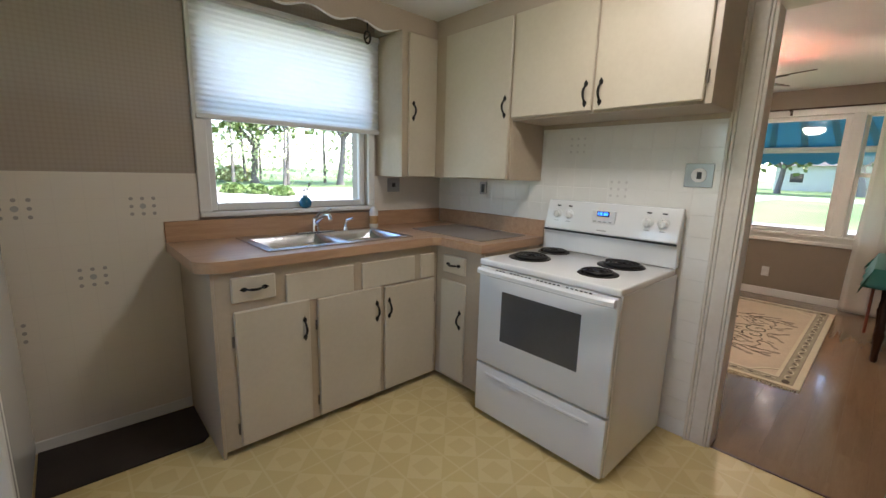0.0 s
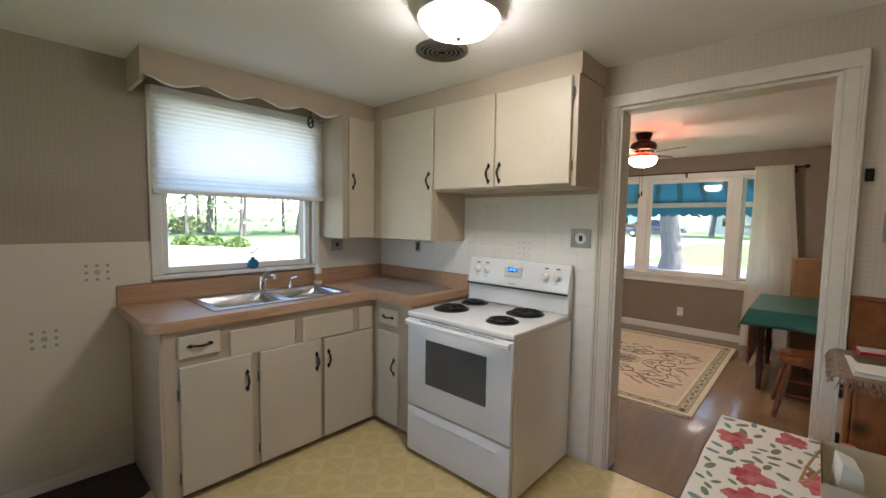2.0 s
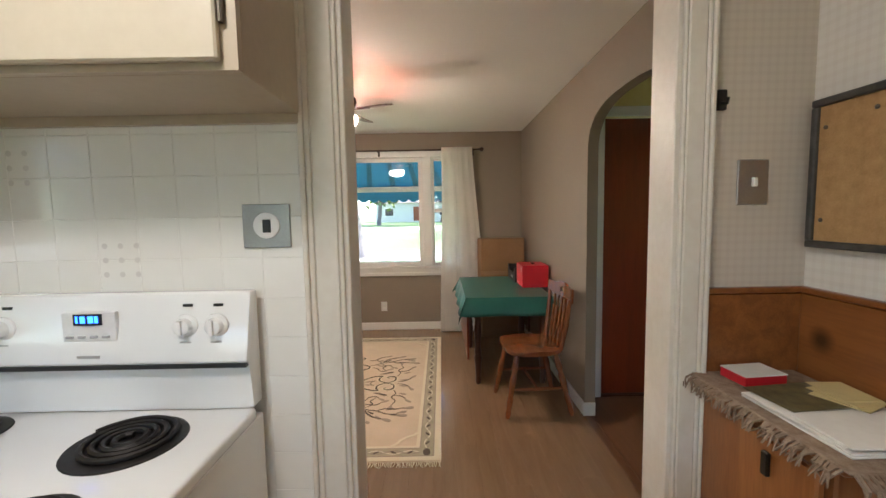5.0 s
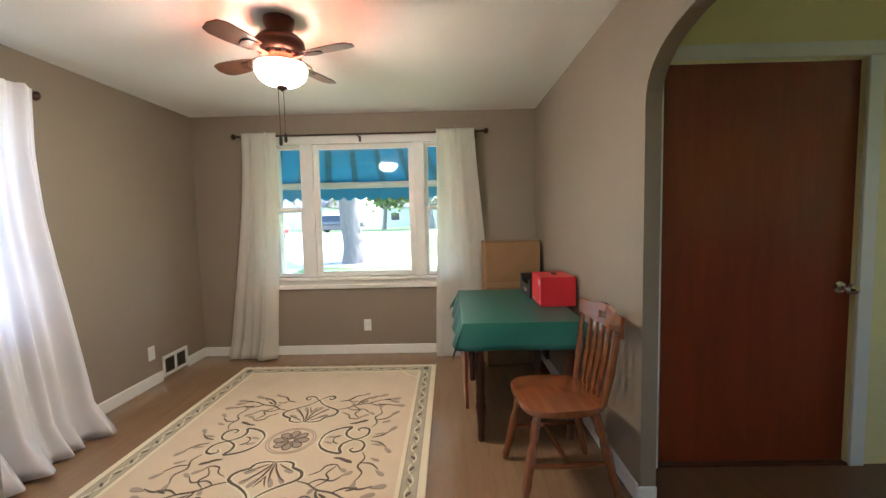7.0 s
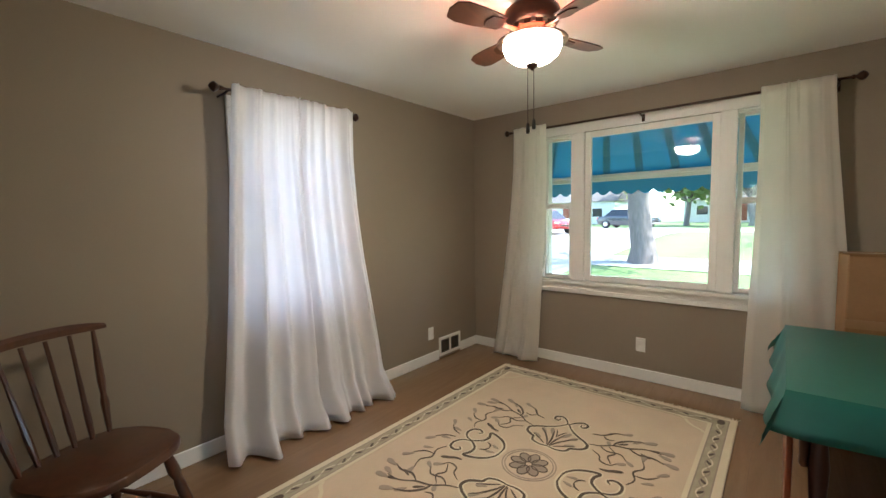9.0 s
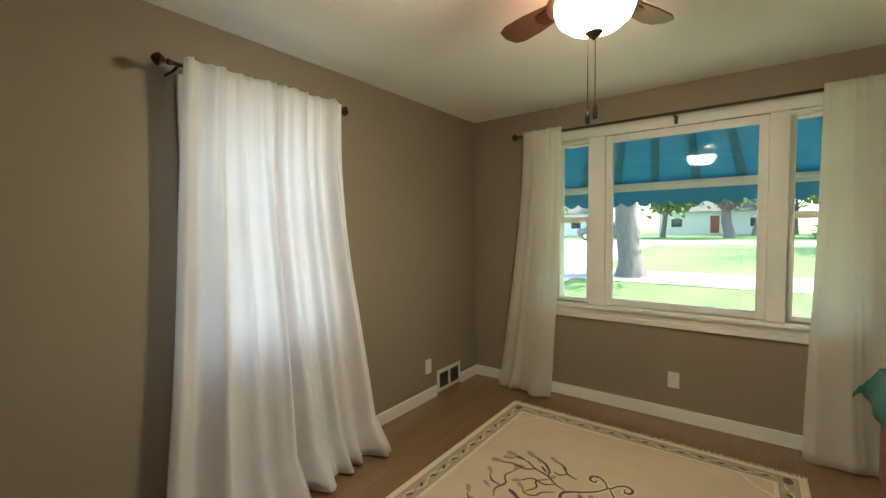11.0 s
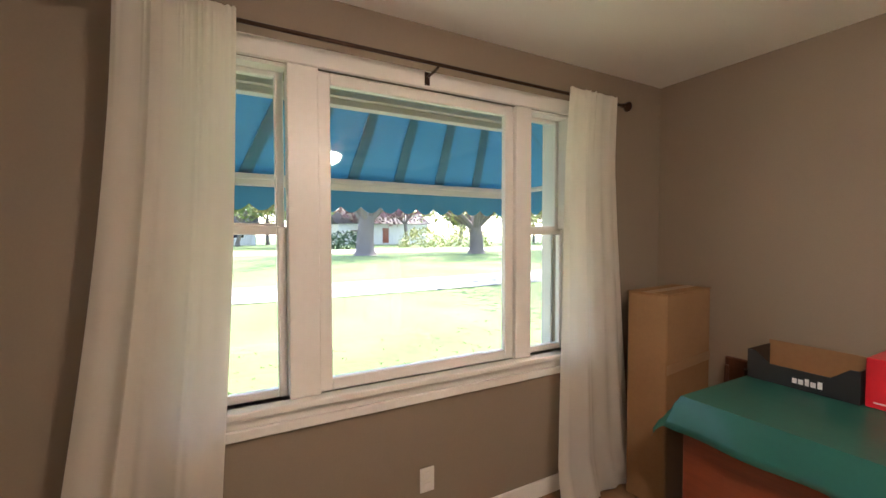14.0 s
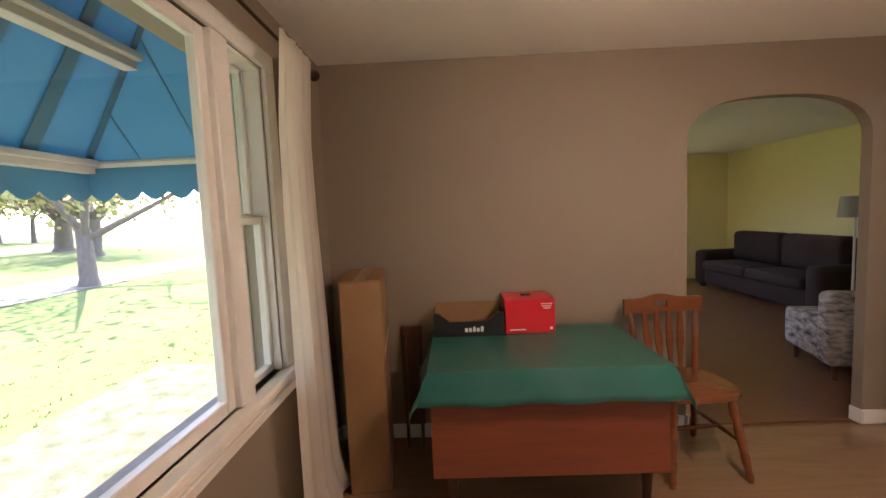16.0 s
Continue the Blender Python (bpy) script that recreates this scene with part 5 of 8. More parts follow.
def flower_outline(cx, cy, r, lobes, turn, depth=0.38):
    out = []
    for k in range(48):
        a = 2 * math.pi * k / 48
        q = r * (1 - depth + depth * abs(math.cos(lobes * a / 2 + turn)) ** 0.7) * (1 + 0.16 * math.sin(3 * a + turn * 7) + 0.07 * math.sin(13 * a + turn * 5))
        out.append((cx + q * 1.12 * math.cos(a), cy + q * 0.88 * math.sin(a)))
    return out


spots = []
for k in range(2600):
    x, y, r = rnd.uniform(0.60, 1.88), rnd.uniform(Y0 + 0.02, Y1 - 0.01), (rnd.choice((0.075, 0.06, 0.05)) if k < 300 else rnd.choice((0.03, 0.024, 0.02, 0.02, 0.015)))
    if all((x - a) ** 2 + (y - b) ** 2 > (0.93 * (r + c_)) ** 2 for a, b, c_ in spots) and r < y - Y0 and r < Y1 - y:
        spots.append((x, y, r))
for x, y, r in spots[:230]:
    bm = bmesh.new()
    if r >= 0.03:
        prism(bm, [(a, b, ZT + 0.0003) for a, b in flower_outline(x, y, r, rnd.choice((4, 5, 6)), rnd.uniform(0, 3), rnd.uniform(0.3, 0.5))], (0, 0, 0.0006))
        part("flower_print", bm, M_FLOWER, tc)
    else:
        t_ = rnd.uniform(0, 6.28)
        prism(bm, [(x + r * math.cos(a) * math.cos(t_) - 0.45 * r * math.sin(a) * math.sin(t_), y + r * math.cos(a) * math.sin(t_) + 0.45 * r * math.sin(a) * math.cos(t_), ZT + 0.0003) for a in (2 * math.pi * k / 14 for k in range(14))], (0, 0, 0.0006))
        part("leaf_print", bm, rnd.choice((M_STEM, M_STEM, M_BLUEP)), tc)


def skirt_pt(sd, along, down):
    """A point just outside the hanging cloth."""
    length = (X1 - X0) if sd == "N" else (Y1 - Y0)
    u, v_ = along / length, down / (ZT - ZB)
    out = 0.012 * min(1, v_ * 4) ** 0.5 + 0.05 * v_ * (0.6 + 0.5 * math.sin(u * 10 * math.pi) + 0.25 * math.sin(u * 25.5)) + 0.0035
    zz = ZT - down * (1 + 0.05 * math.sin(u * 11))
    return (X0 + along, Y1 + out, zz) if sd == "N" else (X1 + out, Y0 + along, zz)


placed = []
for k in range(700):
    sd = "N" if rnd.random() < 0.7 else "E"
    length = (X1 - X0) if sd == "N" else (Y1 - Y0)
    r = rnd.choice((0.05, 0.042, 0.036)) if k < 90 else rnd.choice((0.02, 0.016, 0.013))
    a_, d_ = rnd.uniform(r * 1.2, length - r * 1.2), rnd.uniform(r * 1.1, ZT - ZB - r * 1.1)
    if any(q[0] == sd and math.hypot(q[1] - a_, q[2] - d_) < 0.95 * (q[3] + r) for q in placed):
        continue
    placed.append((sd, a_, d_, r))
    ring = flower_outline(0, 0, r, rnd.choice((4, 5, 6)), rnd.uniform(0, 3)) if r > 0.03 else [(r * math.cos(2 * math.pi * q / 12), 0.45 * r * math.sin(2 * math.pi * q / 12)) for q in range(12)]
    bm = bmesh.new()
    hub = bm.verts.new(skirt_pt(sd, a_, d_))
    rim = [bm.verts.new(skirt_pt(sd, a_ + p, d_ + q)) for p, q in ring]
    for q in range(len(rim)):
        bm.faces.new((hub, rim[q], rim[(q + 1) % len(rim)]))
    part("flower_print" if r > 0.03 else "leaf_print", bm, M_FLOWER if r > 0.03 else rnd.choice((M_STEM, M_BLUEP)), tc)

# paper bag
bg = thing("paper_bag", (1.28, -0.32, ZT), "cream paper gift bag with rope handles on the table", "bag")
bm = bmesh.new()
lo = [(1.17, -0.36), (1.37, -0.36), (1.37, -0.235), (1.17, -0.235)]
hi = [(1.155, -0.37), (1.385, -0.37), (1.385, -0.222), (1.155, -0.222)]
for ins in (0, 0.003):
    a = [bm.verts.new((x + (ins if x < 1.27 else -ins), y + (ins if y < -0.3 else -ins), ZT + 0.001 + ins)) for x, y in lo]
    m_ = [bm.verts.new((x + (0.012 + ins if x < 1.27 else -0.012 - ins), (x2y + ins if x2y < -0.3 else x2y - ins), ZT + 0.12)) for (x, y), x2y in zip(hi, (-0.365, -0.365, -0.228, -0.228))]
    b = [bm.verts.new((x + (ins if x < 1.27 else -ins), y + (ins if y < -0.3 else -ins), 0.95)) for x, y in hi]
    for lo_, hi_ in ((a, m_), (m_, b)):
        for k in range(4):
            bm.faces.new((lo_[k], lo_[(k + 1) % 4], hi_[(k + 1) % 4], hi_[k]))
    bm.faces.new(a)
part("bag", bm, M_BAG, bg)
bm = bmesh.new()
tube(bm, [(1.22, -0.222, 0.945), (1.24, -0.20, 0.90), (1.28, -0.192, 0.88), (1.31, -0.20, 0.90), (1.33, -0.222, 0.945)], 0.003, 6)
part("handle", bm, M_CORK, bg)
bm = bmesh.new()
prism(bm, [(1.19, -0.30, 0.80), (1.19, -0.24, 0.80), (1.22, -0.255, 0.972), (1.22, -0.285, 0.962)], (0.07, 0.01, 0))
part("tissue_paper", bm, M_PAPERW, bg)

# ---- dining room ----


def rod(name, a, b, label, sag=0.0):
    """A curtain rod with turned finials and wall brackets."""
    a, b = Vector(a), Vector(b)
    t = thing(name, a, label, "curtain rod")
    bm = bmesh.new()
    tube(bm, [a, b], 0.008, 10)
    part("rod", bm, M_BRONZE, t, smooth=True)
    d = (b - a).normalized()
    ax = "y" if abs(d.y) > 0.5 else "x"
    for p, s in ((a, -1), (b, 1)):
        bm = bmesh.new()
        lathe(bm, [(0.012, 0.0), (0.013, s * 0.012), (0.008, s * 0.018), (0.022, s * 0.032), (0.028, s * 0.045), (0.022, s * 0.058), (0.006, s * 0.07)], p, 12, ax)
        part("finial", bm, M_BRONZE, t, smooth=True)
    return t, ax


t, _ = rod("curtain_rod", (6.125, -0.03, 2.122), (6.125, 2.23, 2.122), "thin dark bronze curtain rod above the picture window")
for yy in (0.02, 1.115, 2.17):
    bm = bmesh.new()
    tube(bm, [(6.125, yy, 2.112), (6.16, yy, 2.105), (XE - 0.0225 if 0.2 < yy < 2.0 else XE - 0.002, yy, 2.105)], 0.006, 6)
    box(bm, XE - 0.03, XE - 0.0225 if 0.2 < yy < 2.0 else XE - 0.001, yy - 0.011, yy + 0.011, 2.07, 2.125)
    part("bracket", bm, M_BRONZE, t)
t, _ = rod("curtain_rod", (3.71, 2.60, 2.065), (4.56, 2.60, 2.065), "short dark bronze curtain rod above the side window")
for xx in (3.735, 4.535):
    bm = bmesh.new()
    tube(bm, [(xx, 2.60, 2.056), (xx, 2.65, 2.05), (xx, YW - 0.021, 2.05)], 0.006, 6)
    part("bracket", bm, M_BRONZE, t)


def curtain(along, fixed, top, bottom, z1, material, label, seed, folds=6, depth=0.035, z0=0.008, side=1, pool=0.0):
    """A gathered curtain panel: soft uneven folds that deepen and spread towards the hem. along: 'x' or 'y'."""
    rn = random.Random(seed)
    nf = int(folds)
    ridges = [((k + rn.uniform(0.2, 0.8)) / nf, rn.uniform(0.22, 0.40) / nf, rn.uniform(0.5, 1.2), rn.uniform(-0.05, 0.05), rn.uniform(0.0, 0.45)) for k in range(nf)]
    small = [(rn.uniform(0, 1), rn.uniform(0.018, 0.035), rn.uniform(0.12, 0.3), rn.uniform(-0.06, 0.06), 0.0) for k in range(nf)]
    gathers = [(rn.uniform(0, 1), rn.uniform(0.008, 0.02), rn.uniform(-1, 1)) for k in range(26)]
    ph = [rn.uniform(0, 6.28) for _ in range(3)]
    nu, nv = 120, 40
    bm = bmesh.new()
    rows = []
    for j in range(nv + 1):
        v = j / nv
        z = z1 + 0.022 - (z1 + 0.022 - z0) * v
        ease = v ** 1.25
        a0, a1 = top[0] + (bottom[0] - top[0]) * ease, top[1] + (bottom[1] - top[1]) * ease
        row = []
        for i in range(nu + 1):
            u = i / nu
            fold = 0.0
            for c, w, amp, drift, start in ridges + small:
                g = max(0.0, (v - start * 0.6) / (1 - start * 0.6)) ** 0.9
                fold += amp * (0.34 + 0.66 * g) * math.exp(-(((u - c - drift * v) / (w * (0.8 + 0.5 * v))) ** 2))
            broad = math.sin(2 * math.pi * 0.9 * u + ph[0] + 0.7 * v) * 0.35 * v
            pleat = sum(a * math.exp(-(((u - c) / w) ** 2)) for c, w, a in gathers) * max(0.0, 1 - v * 3.5) ** 1.5
            off = depth * (1.15 * fold - 0.35 * min(1.0, v * 3) + broad) + 0.006 * abs(pleat)
            off += 0.024 * max(0.0, 1 - v * 6)
            off += pool * max(0, v - 0.90) / 0.10 * (0.35 + 0.65 * min(1.0, fold))
            s = a0 + (a1 - a0) * u + 0.012 * v * math.sin(5 * v + ph[1])
            zz = z + 0.018 * min(1.0, fold) * max(0.0, (v - 0.9) / 0.1) + (0.005 * pleat if j == 0 else 0)
            q = (s, fixed - side * off, max(zz, 0.004)) if along == "x" else (fixed - side * off, s, max(zz, 0.004))
            row.append(bm.verts.new(q))
        rows.append(row)
    for r, s in zip(rows, rows[1:]):
        for i in range(nu):
            bm.faces.new((r[i], r[i + 1], s[i + 1], s[i]))
    me = part("curtain", bm, material, None, "", smooth=True)
    md = me.modifiers.new("thickness", "SOLIDIFY")
    md.thickness = 0.0012
    return tagged(me, label, "curtain")


curtain("y", 6.128, (2.19, 1.87), (2.42, 1.95), 2.125, M_CURTAIN, "ivory sheer curtain panel hanging to the floor", 3, 4, 0.036, pool=0.05)
curtain("y", 6.128, (0.385, 0.035), (0.42, -0.18), 2.125, M_CURTAIN, "ivory sheer curtain panel beside the cardboard box", 8, 4.5, 0.036, pool=0.05)
curtain("x", 2.60, (3.745, 4.165), (3.61, 4.30), 2.068, M_CURTAIN_W, "white sheer curtain panel glowing with daylight", 21, 6, 0.085, pool=0.10)
curtain("x", 2.598, (4.150, 4.56), (4.20, 4.84), 2.068, M_CURTAIN_W, "white sheer curtain panel flaring at the hem", 34, 6, 0.085, pool=0.10)

# ceiling fan
FXC, FYC = 4.405, 1.122
fn = thing("ceiling_fan", (FXC, FYC, ZC), "dark bronze ceiling fan with four blades and a lit globe", "ceiling fan")
bm = bmesh.new()
lathe(bm, [(0.075, ZC - 0.0005), (0.075, ZC - 0.02), (0.062, ZC - 0.055), (0.06, ZC - 0.075)], (FXC, FYC, 0), 28)
part("canopy", bm, M_BRONZE, fn, smooth=True)
bm = bmesh.new()
lathe(bm, [(0.06, ZC - 0.0755), (0.095, ZC - 0.086), (0.118, ZC - 0.108), (0.122, ZC - 0.135), (0.112, ZC - 0.160), (0.096, ZC - 0.172), (0.094, ZC - 0.192), (0.068, ZC - 0.202), (0.062, ZC - 0.232)], (FXC, FYC, 0), 32)
part("motor", bm, M_BRONZE, fn, smooth=True)
for k in range(12):
    a = 2 * math.pi * k / 12
    bm = bmesh.new()
    prism(bm, [(0.0, -0.010, -0.007), (0.0, 0.010, -0.007), (0.0, 0.010, 0.007), (0.0, -0.010, 0.007)], (0.006, 0, 0))
    bm.transform(Matrix.Translation((FXC, FYC, ZC - 0.182)) @ Matrix.Rotation(a, 4, "Z") @ Matrix.Translation((0.0945, 0, 0)))
    part("motor_slot", bm, M_HINGE, fn)
bm = bmesh.new()
lathe(bm, [(0.118, 2.104), (0.126, 2.103), (0.126, 2.088), (0.114, 2.056), (0.084, 2.031), (0.02, 2.018)], (FXC, FYC, 0), 36)
part("globe", bm, M_FANLAMP, fn, "glowing frosted glass bowl", smooth=True)
bm = bmesh.new()
lathe(bm, [(0.1185, 2.1045), (0.150, 2.1050), (0.154, 2.1075), (0.150, 2.110), (0.1185, 2.1095), (0.1185, 2.1045)], (FXC, FYC, 0), 36)
bmesh.ops.delete(bm, geom=[f for f in bm.faces if len(f.verts) > 4], context="FACES_ONLY")
part("globe_rim", bm, M_BRONZE, fn, smooth=True)
# glowing disc added above the bowl, throws a red tint on the ceiling
bm = bmesh.new()
lathe(bm, [(0.112, 2.1043), (0.110, 2.1065)], (FXC, FYC, 0), 30)
part("bulb", bm, M_FANGLOW, fn, "red glowing disc added above the bowl to tint the ceiling")
bm = bmesh.new()
lathe(bm, [(0.02, 2.0175), (0.03, 2.012), (0.022, 2.002), (0.008, 1.994), (0.004, 1.988)], (FXC, FYC, 0), 14)
part("finial", bm, M_BRONZE, fn, smooth=True)
for k in range(4):
    a = radians(70 + 90 * k)
    rot = Matrix.Translation((FXC, FYC, 2.150)) @ Matrix.Rotation(a, 4, "Z") @ Matrix.Rotation(radians(11), 4, "X")
    bm = bmesh.new()
    outline = [(0.165, -0.042), (0.28, -0.056), (0.37, -0.060), (0.41, -0.045), (0.425, 0.0), (0.41, 0.045), (0.37, 0.060), (0.28, 0.056), (0.165, 0.042)]
    prism(bm, [(x, y, 0) for x, y in outline], (0, 0, 0.006))
    bmesh.ops.bevel(bm, geom=list(bm.edges), offset=0.0015, segments=1, affect="EDGES")
    bm.transform(rot)
    bl = part("blade", bm, M_BLADE, fn, "dark wooden blade at rest")
    bm = bmesh.new()
    prism(bm, [(0.055, -0.012, -0.006), (0.15, -0.010, -0.006), (0.18, -0.035, -0.006), (0.235, -0.03, -0.006), (0.25, 0, -0.006), (0.235, 0.03, -0.006), (0.18, 0.035, -0.006), (0.15, 0.010, -0.006), (0.055, 0.012, -0.006)], (0, 0, 0.0055))
    bm.transform(rot)
    part("blade_iron", bm, M_BRONZE, bl)
for dx, dy, zl in ((0.014, 0.0, 1.782), (-0.012, 0.016, 1.762)):
    bm = bmesh.new()
    tube(bm, [(FXC + dx, FYC + dy, 2.01), (FXC + dx, FYC + dy, zl)], 0.0016, 5)
    cn = part("pull_chain", bm, M_BRONZE, fn)
    bm = bmesh.new()
    lathe(bm, [(0.004, 0.0), (0.007, -0.008), (0.0085, -0.035), (0.007, -0.045), (0.003, -0.047)], (FXC + dx, FYC + dy, zl), 10)
    part("fob", bm, M_IRON, cn, smooth=True)

# drop-leaf table
TX0, TX1, TY0, TY1 = 4.545, 5.62, -0.48, 0.19
tb = thing("drop_leaf_table", (5.08, -0.14, 0), "red mahogany drop-leaf table with one leaf hanging", "table")
part("tabletop", B((TX0, TX1, TY0, TY1, 0.70, 0.722), bevel=0.004), M_LEAF, tb)
part("hanging_leaf", B((TX0 + 0.005, TX1 - 0.005, TY1 + 0.003, TY1 + 0.022, 0.225, 0.715), bevel=0.006, seg=2), M_LEAF, tb, "flat red mahogany leaf")
part("apron", B((TX0 + 0.06, TX1 - 0.06, TY0 + 0.05, TY0 + 0.07, 0.60, 0.6995), (TX0 + 0.06, TX1 - 0.06, TY1 - 0.09, TY1 - 0.07, 0.60, 0.6995), (TX0 + 0.06, TX0 + 0.08, TY0 + 0.07, TY1 - 0.09, 0.60, 0.6995), (TX1 - 0.08, TX1 - 0.06, TY0 + 0.07, TY1 - 0.09, 0.60, 0.6995)), M_LEAF, tb)
for lx in (TX0 + 0.07, TX1 - 0.09):
    for ly in (TY0 + 0.07, TY1 - 0.07):
        bm = bmesh.new()
        lathe(bm, [(0.016, 0.0), (0.024, 0.02), (0.020, 0.06), (0.026, 0.16), (0.034, 0.22), (0.024, 0.25), (0.030, 0.27), (0.022, 0.30), (0.030, 0.45), (0.022, 0.54), (0.034, 0.555), (0.034, 0.60), (0.034, 0.6995)], (lx, ly, 0), 14)
        part("leg", bm, M_DARKWOOD, tb, smooth=True)
gc = thing("green_tablecloth", (5.08, -0.14, 0.724), "plain green vinyl tablecloth draped over the table", "tablecloth")


def draped(x0, x1, y0, y1, zt, drop, rad=0.02):
    """A cloth with soft edges, waves along the hem and drooping corner points."""
    nx, ny, hang = 44, 30, drop
    bm = bmesh.new()
    grid = []
    for i in range(nx + 1):
        row = []
        for j in range(ny + 1):
            sx, sy = x0 - hang + (x1 - x0 + 2 * hang) * i / nx, y0 - hang * 0.3 + (y1 - y0 + hang * 1.3) * j / ny
            ox, oy = max(x0 - sx, sx - x1, 0), max(y0 - sy, sy - y1, 0)
            o = math.hypot(ox, oy) if ox > 0 and oy > 0 else max(ox, oy)
            cx, cy = min(max(sx, x0), x1), min(max(sy, y0), y1)
            dx, dy = (math.copysign(1, sx - cx) if ox else 0), (math.copysign(1, sy - cy) if oy else 0)
            flare = 0.05 * min(1, o / hang) + (0.05 * min(ox, oy) / hang if ox and oy else 0)
            wave = 0.010 * math.sin(17 * sx + 13 * sy) * min(1, o / hang)
            z = zt - (o if o < 1e-9 else o * 0.93)
            n = math.hypot(dx, dy) or 1
            row.append(bm.verts.new((cx + dx / n * (flare + wave), cy + dy / n * (flare + wave), max(z, zt - hang * 1.28))))
        grid.append(row)
    for a, b in zip(grid, grid[1:]):
        for j in range(ny):
            bm.faces.new((a[j], b[j], b[j + 1], a[j + 1]))
    return bm


gm = part("cloth", draped(TX0 - 0.008, TX1 + 0.008, TY0 - 0.004, TY1 + 0.03, 0.728, 0.15), M_GREEN, gc, smooth=True)
gm.modifiers.new("thickness", "SOLIDIFY").thickness = 0.0015

# boxes on the table
bx = thing("open_carton", (5.41, -0.42, 0.73), "open black cardboard tray with white lettering", "box")
bm = bmesh.new()
x0, x1, y0, y1, z0, zf, zb = 5.215, 5.61, -0.50, -0.29, 0.7305, 0.815, 0.865
prism(bm, [(x0, y1, z0), (x1, y1, z0), (x1, y1, zb), (x1 - 0.03, y1, zb), (x1 - 0.09, y1, zf), (x0 + 0.09, y1, zf), (x0 + 0.03, y1, zb), (x0, y1, zb)], (0, -0.004, 0))
part("front_panel", bm, M_BLACKCARD, bx)
for xa in (x0, x1 - 0.004):
    part("side_panel", B((xa, xa + 0.004, y0 + 0.0045, y1 - 0.0045, z0, zb)), M_BLACKCARD, bx)
part("back_panel", B((x0, x1, y0, y0 + 0.004, z0, zb + 0.02)), M_CARD, bx)
part("bottom_panel", B((x0 + 0.004, x1 - 0.004, y0 + 0.004, y1 - 0.004, z0, z0 + 0.004)), M_CARD, bx)
for k, (xa, wv, hv) in enumerate(((5.33, 0.016, 0.03), (5.352, 0.018, 0.022), (5.375, 0.014, 0.03), (5.395, 0.018, 0.022), (5.418, 0.016, 0.022))):
    part("lettering_bar", B((xa, xa + wv, y1 + 0.0003, y1 + 0.001, 0.755, 0.755 + hv)), M_PRINT, bx)
bx = thing("red_box", (5.06, -0.44, 0.73), "red printed cardboard box with a black carry handle", "box")
part("carton", B((4.925, 5.205, -0.535, -0.305, 0.7305, 0.925), bevel=0.003), M_RED, bx)
part("handle", B((5.04, 5.10, -0.44, -0.41, 0.9255, 0.935), bevel=0.003), M_BLACK, bx)
for xa, wv, zz in ((4.94, 0.065, 0.895), (4.945, 0.055, 0.882), (4.95, 0.04, 0.87), (5.09, 0.09, 0.75)):
    part("lettering_bar", B((xa, xa + wv, -0.3046, -0.304, zz, zz + 0.006)), M_PRINT, bx)
part("printed_dot", B((4.94, 4.955, -0.3046, -0.304, 0.75, 0.765)), M_PRINT, bx)

# tall carton
tcn = thing("tall_carton", (5.99, -0.28, 0), "tall brown cardboard carton standing by the curtain", "box", rz=7)


def local(bm, at, rz):
    bm.transform(Matrix.Translation(at) @ Matrix.Rotation(radians(rz), 4, "Z"))
    return bm


part("carton", local(B((-0.105, 0.105, -0.24, 0.25, 0.002, 1.105), bevel=0.006), (5.985, -0.27, 0), 7), M_CARD, tcn)
part("top_flap", local(B((-0.107, -0.002, -0.245, 0.25, 1.1055, 1.110)), (5.985, -0.27, 0), 7), M_CARD, tcn)
part("top_flap", local(B((0.002, 0.107, -0.245, 0.25, 1.1055, 1.110)), (5.985, -0.27, 0), 7), M_CARD, tcn)
part("tape", local(B((-0.03, 0.03, -0.247, 0.252, 1.1102, 1.1112)), (5.985, -0.27, 0), 7), M_TAPE, tcn)
part("tape", local(B((-0.1065, -0.1053, -0.245, 0.25, 0.70, 0.75)), (5.985, -0.27, 0), 7), M_TAPE, tcn)
# folded dark tray table leaning behind the table
ft = thing("folded_tray_table", (5.78, -0.45, 0), "dark folded tray table leaning against the wall", "folding table")
bm = B((5.70, 5.83, -0.545, -0.52, 0.10, 0.74), bevel=0.006)
part("tray", bm, M_DARKWOOD, ft)
for xx in (5.715, 5.805):
    bm = bmesh.new()
    tube(bm, [(xx, -0.44, 0.002), (xx, -0.50, 0.70)], 0.011, 8)
    part("leg", bm, M_DARKWOOD, ft)


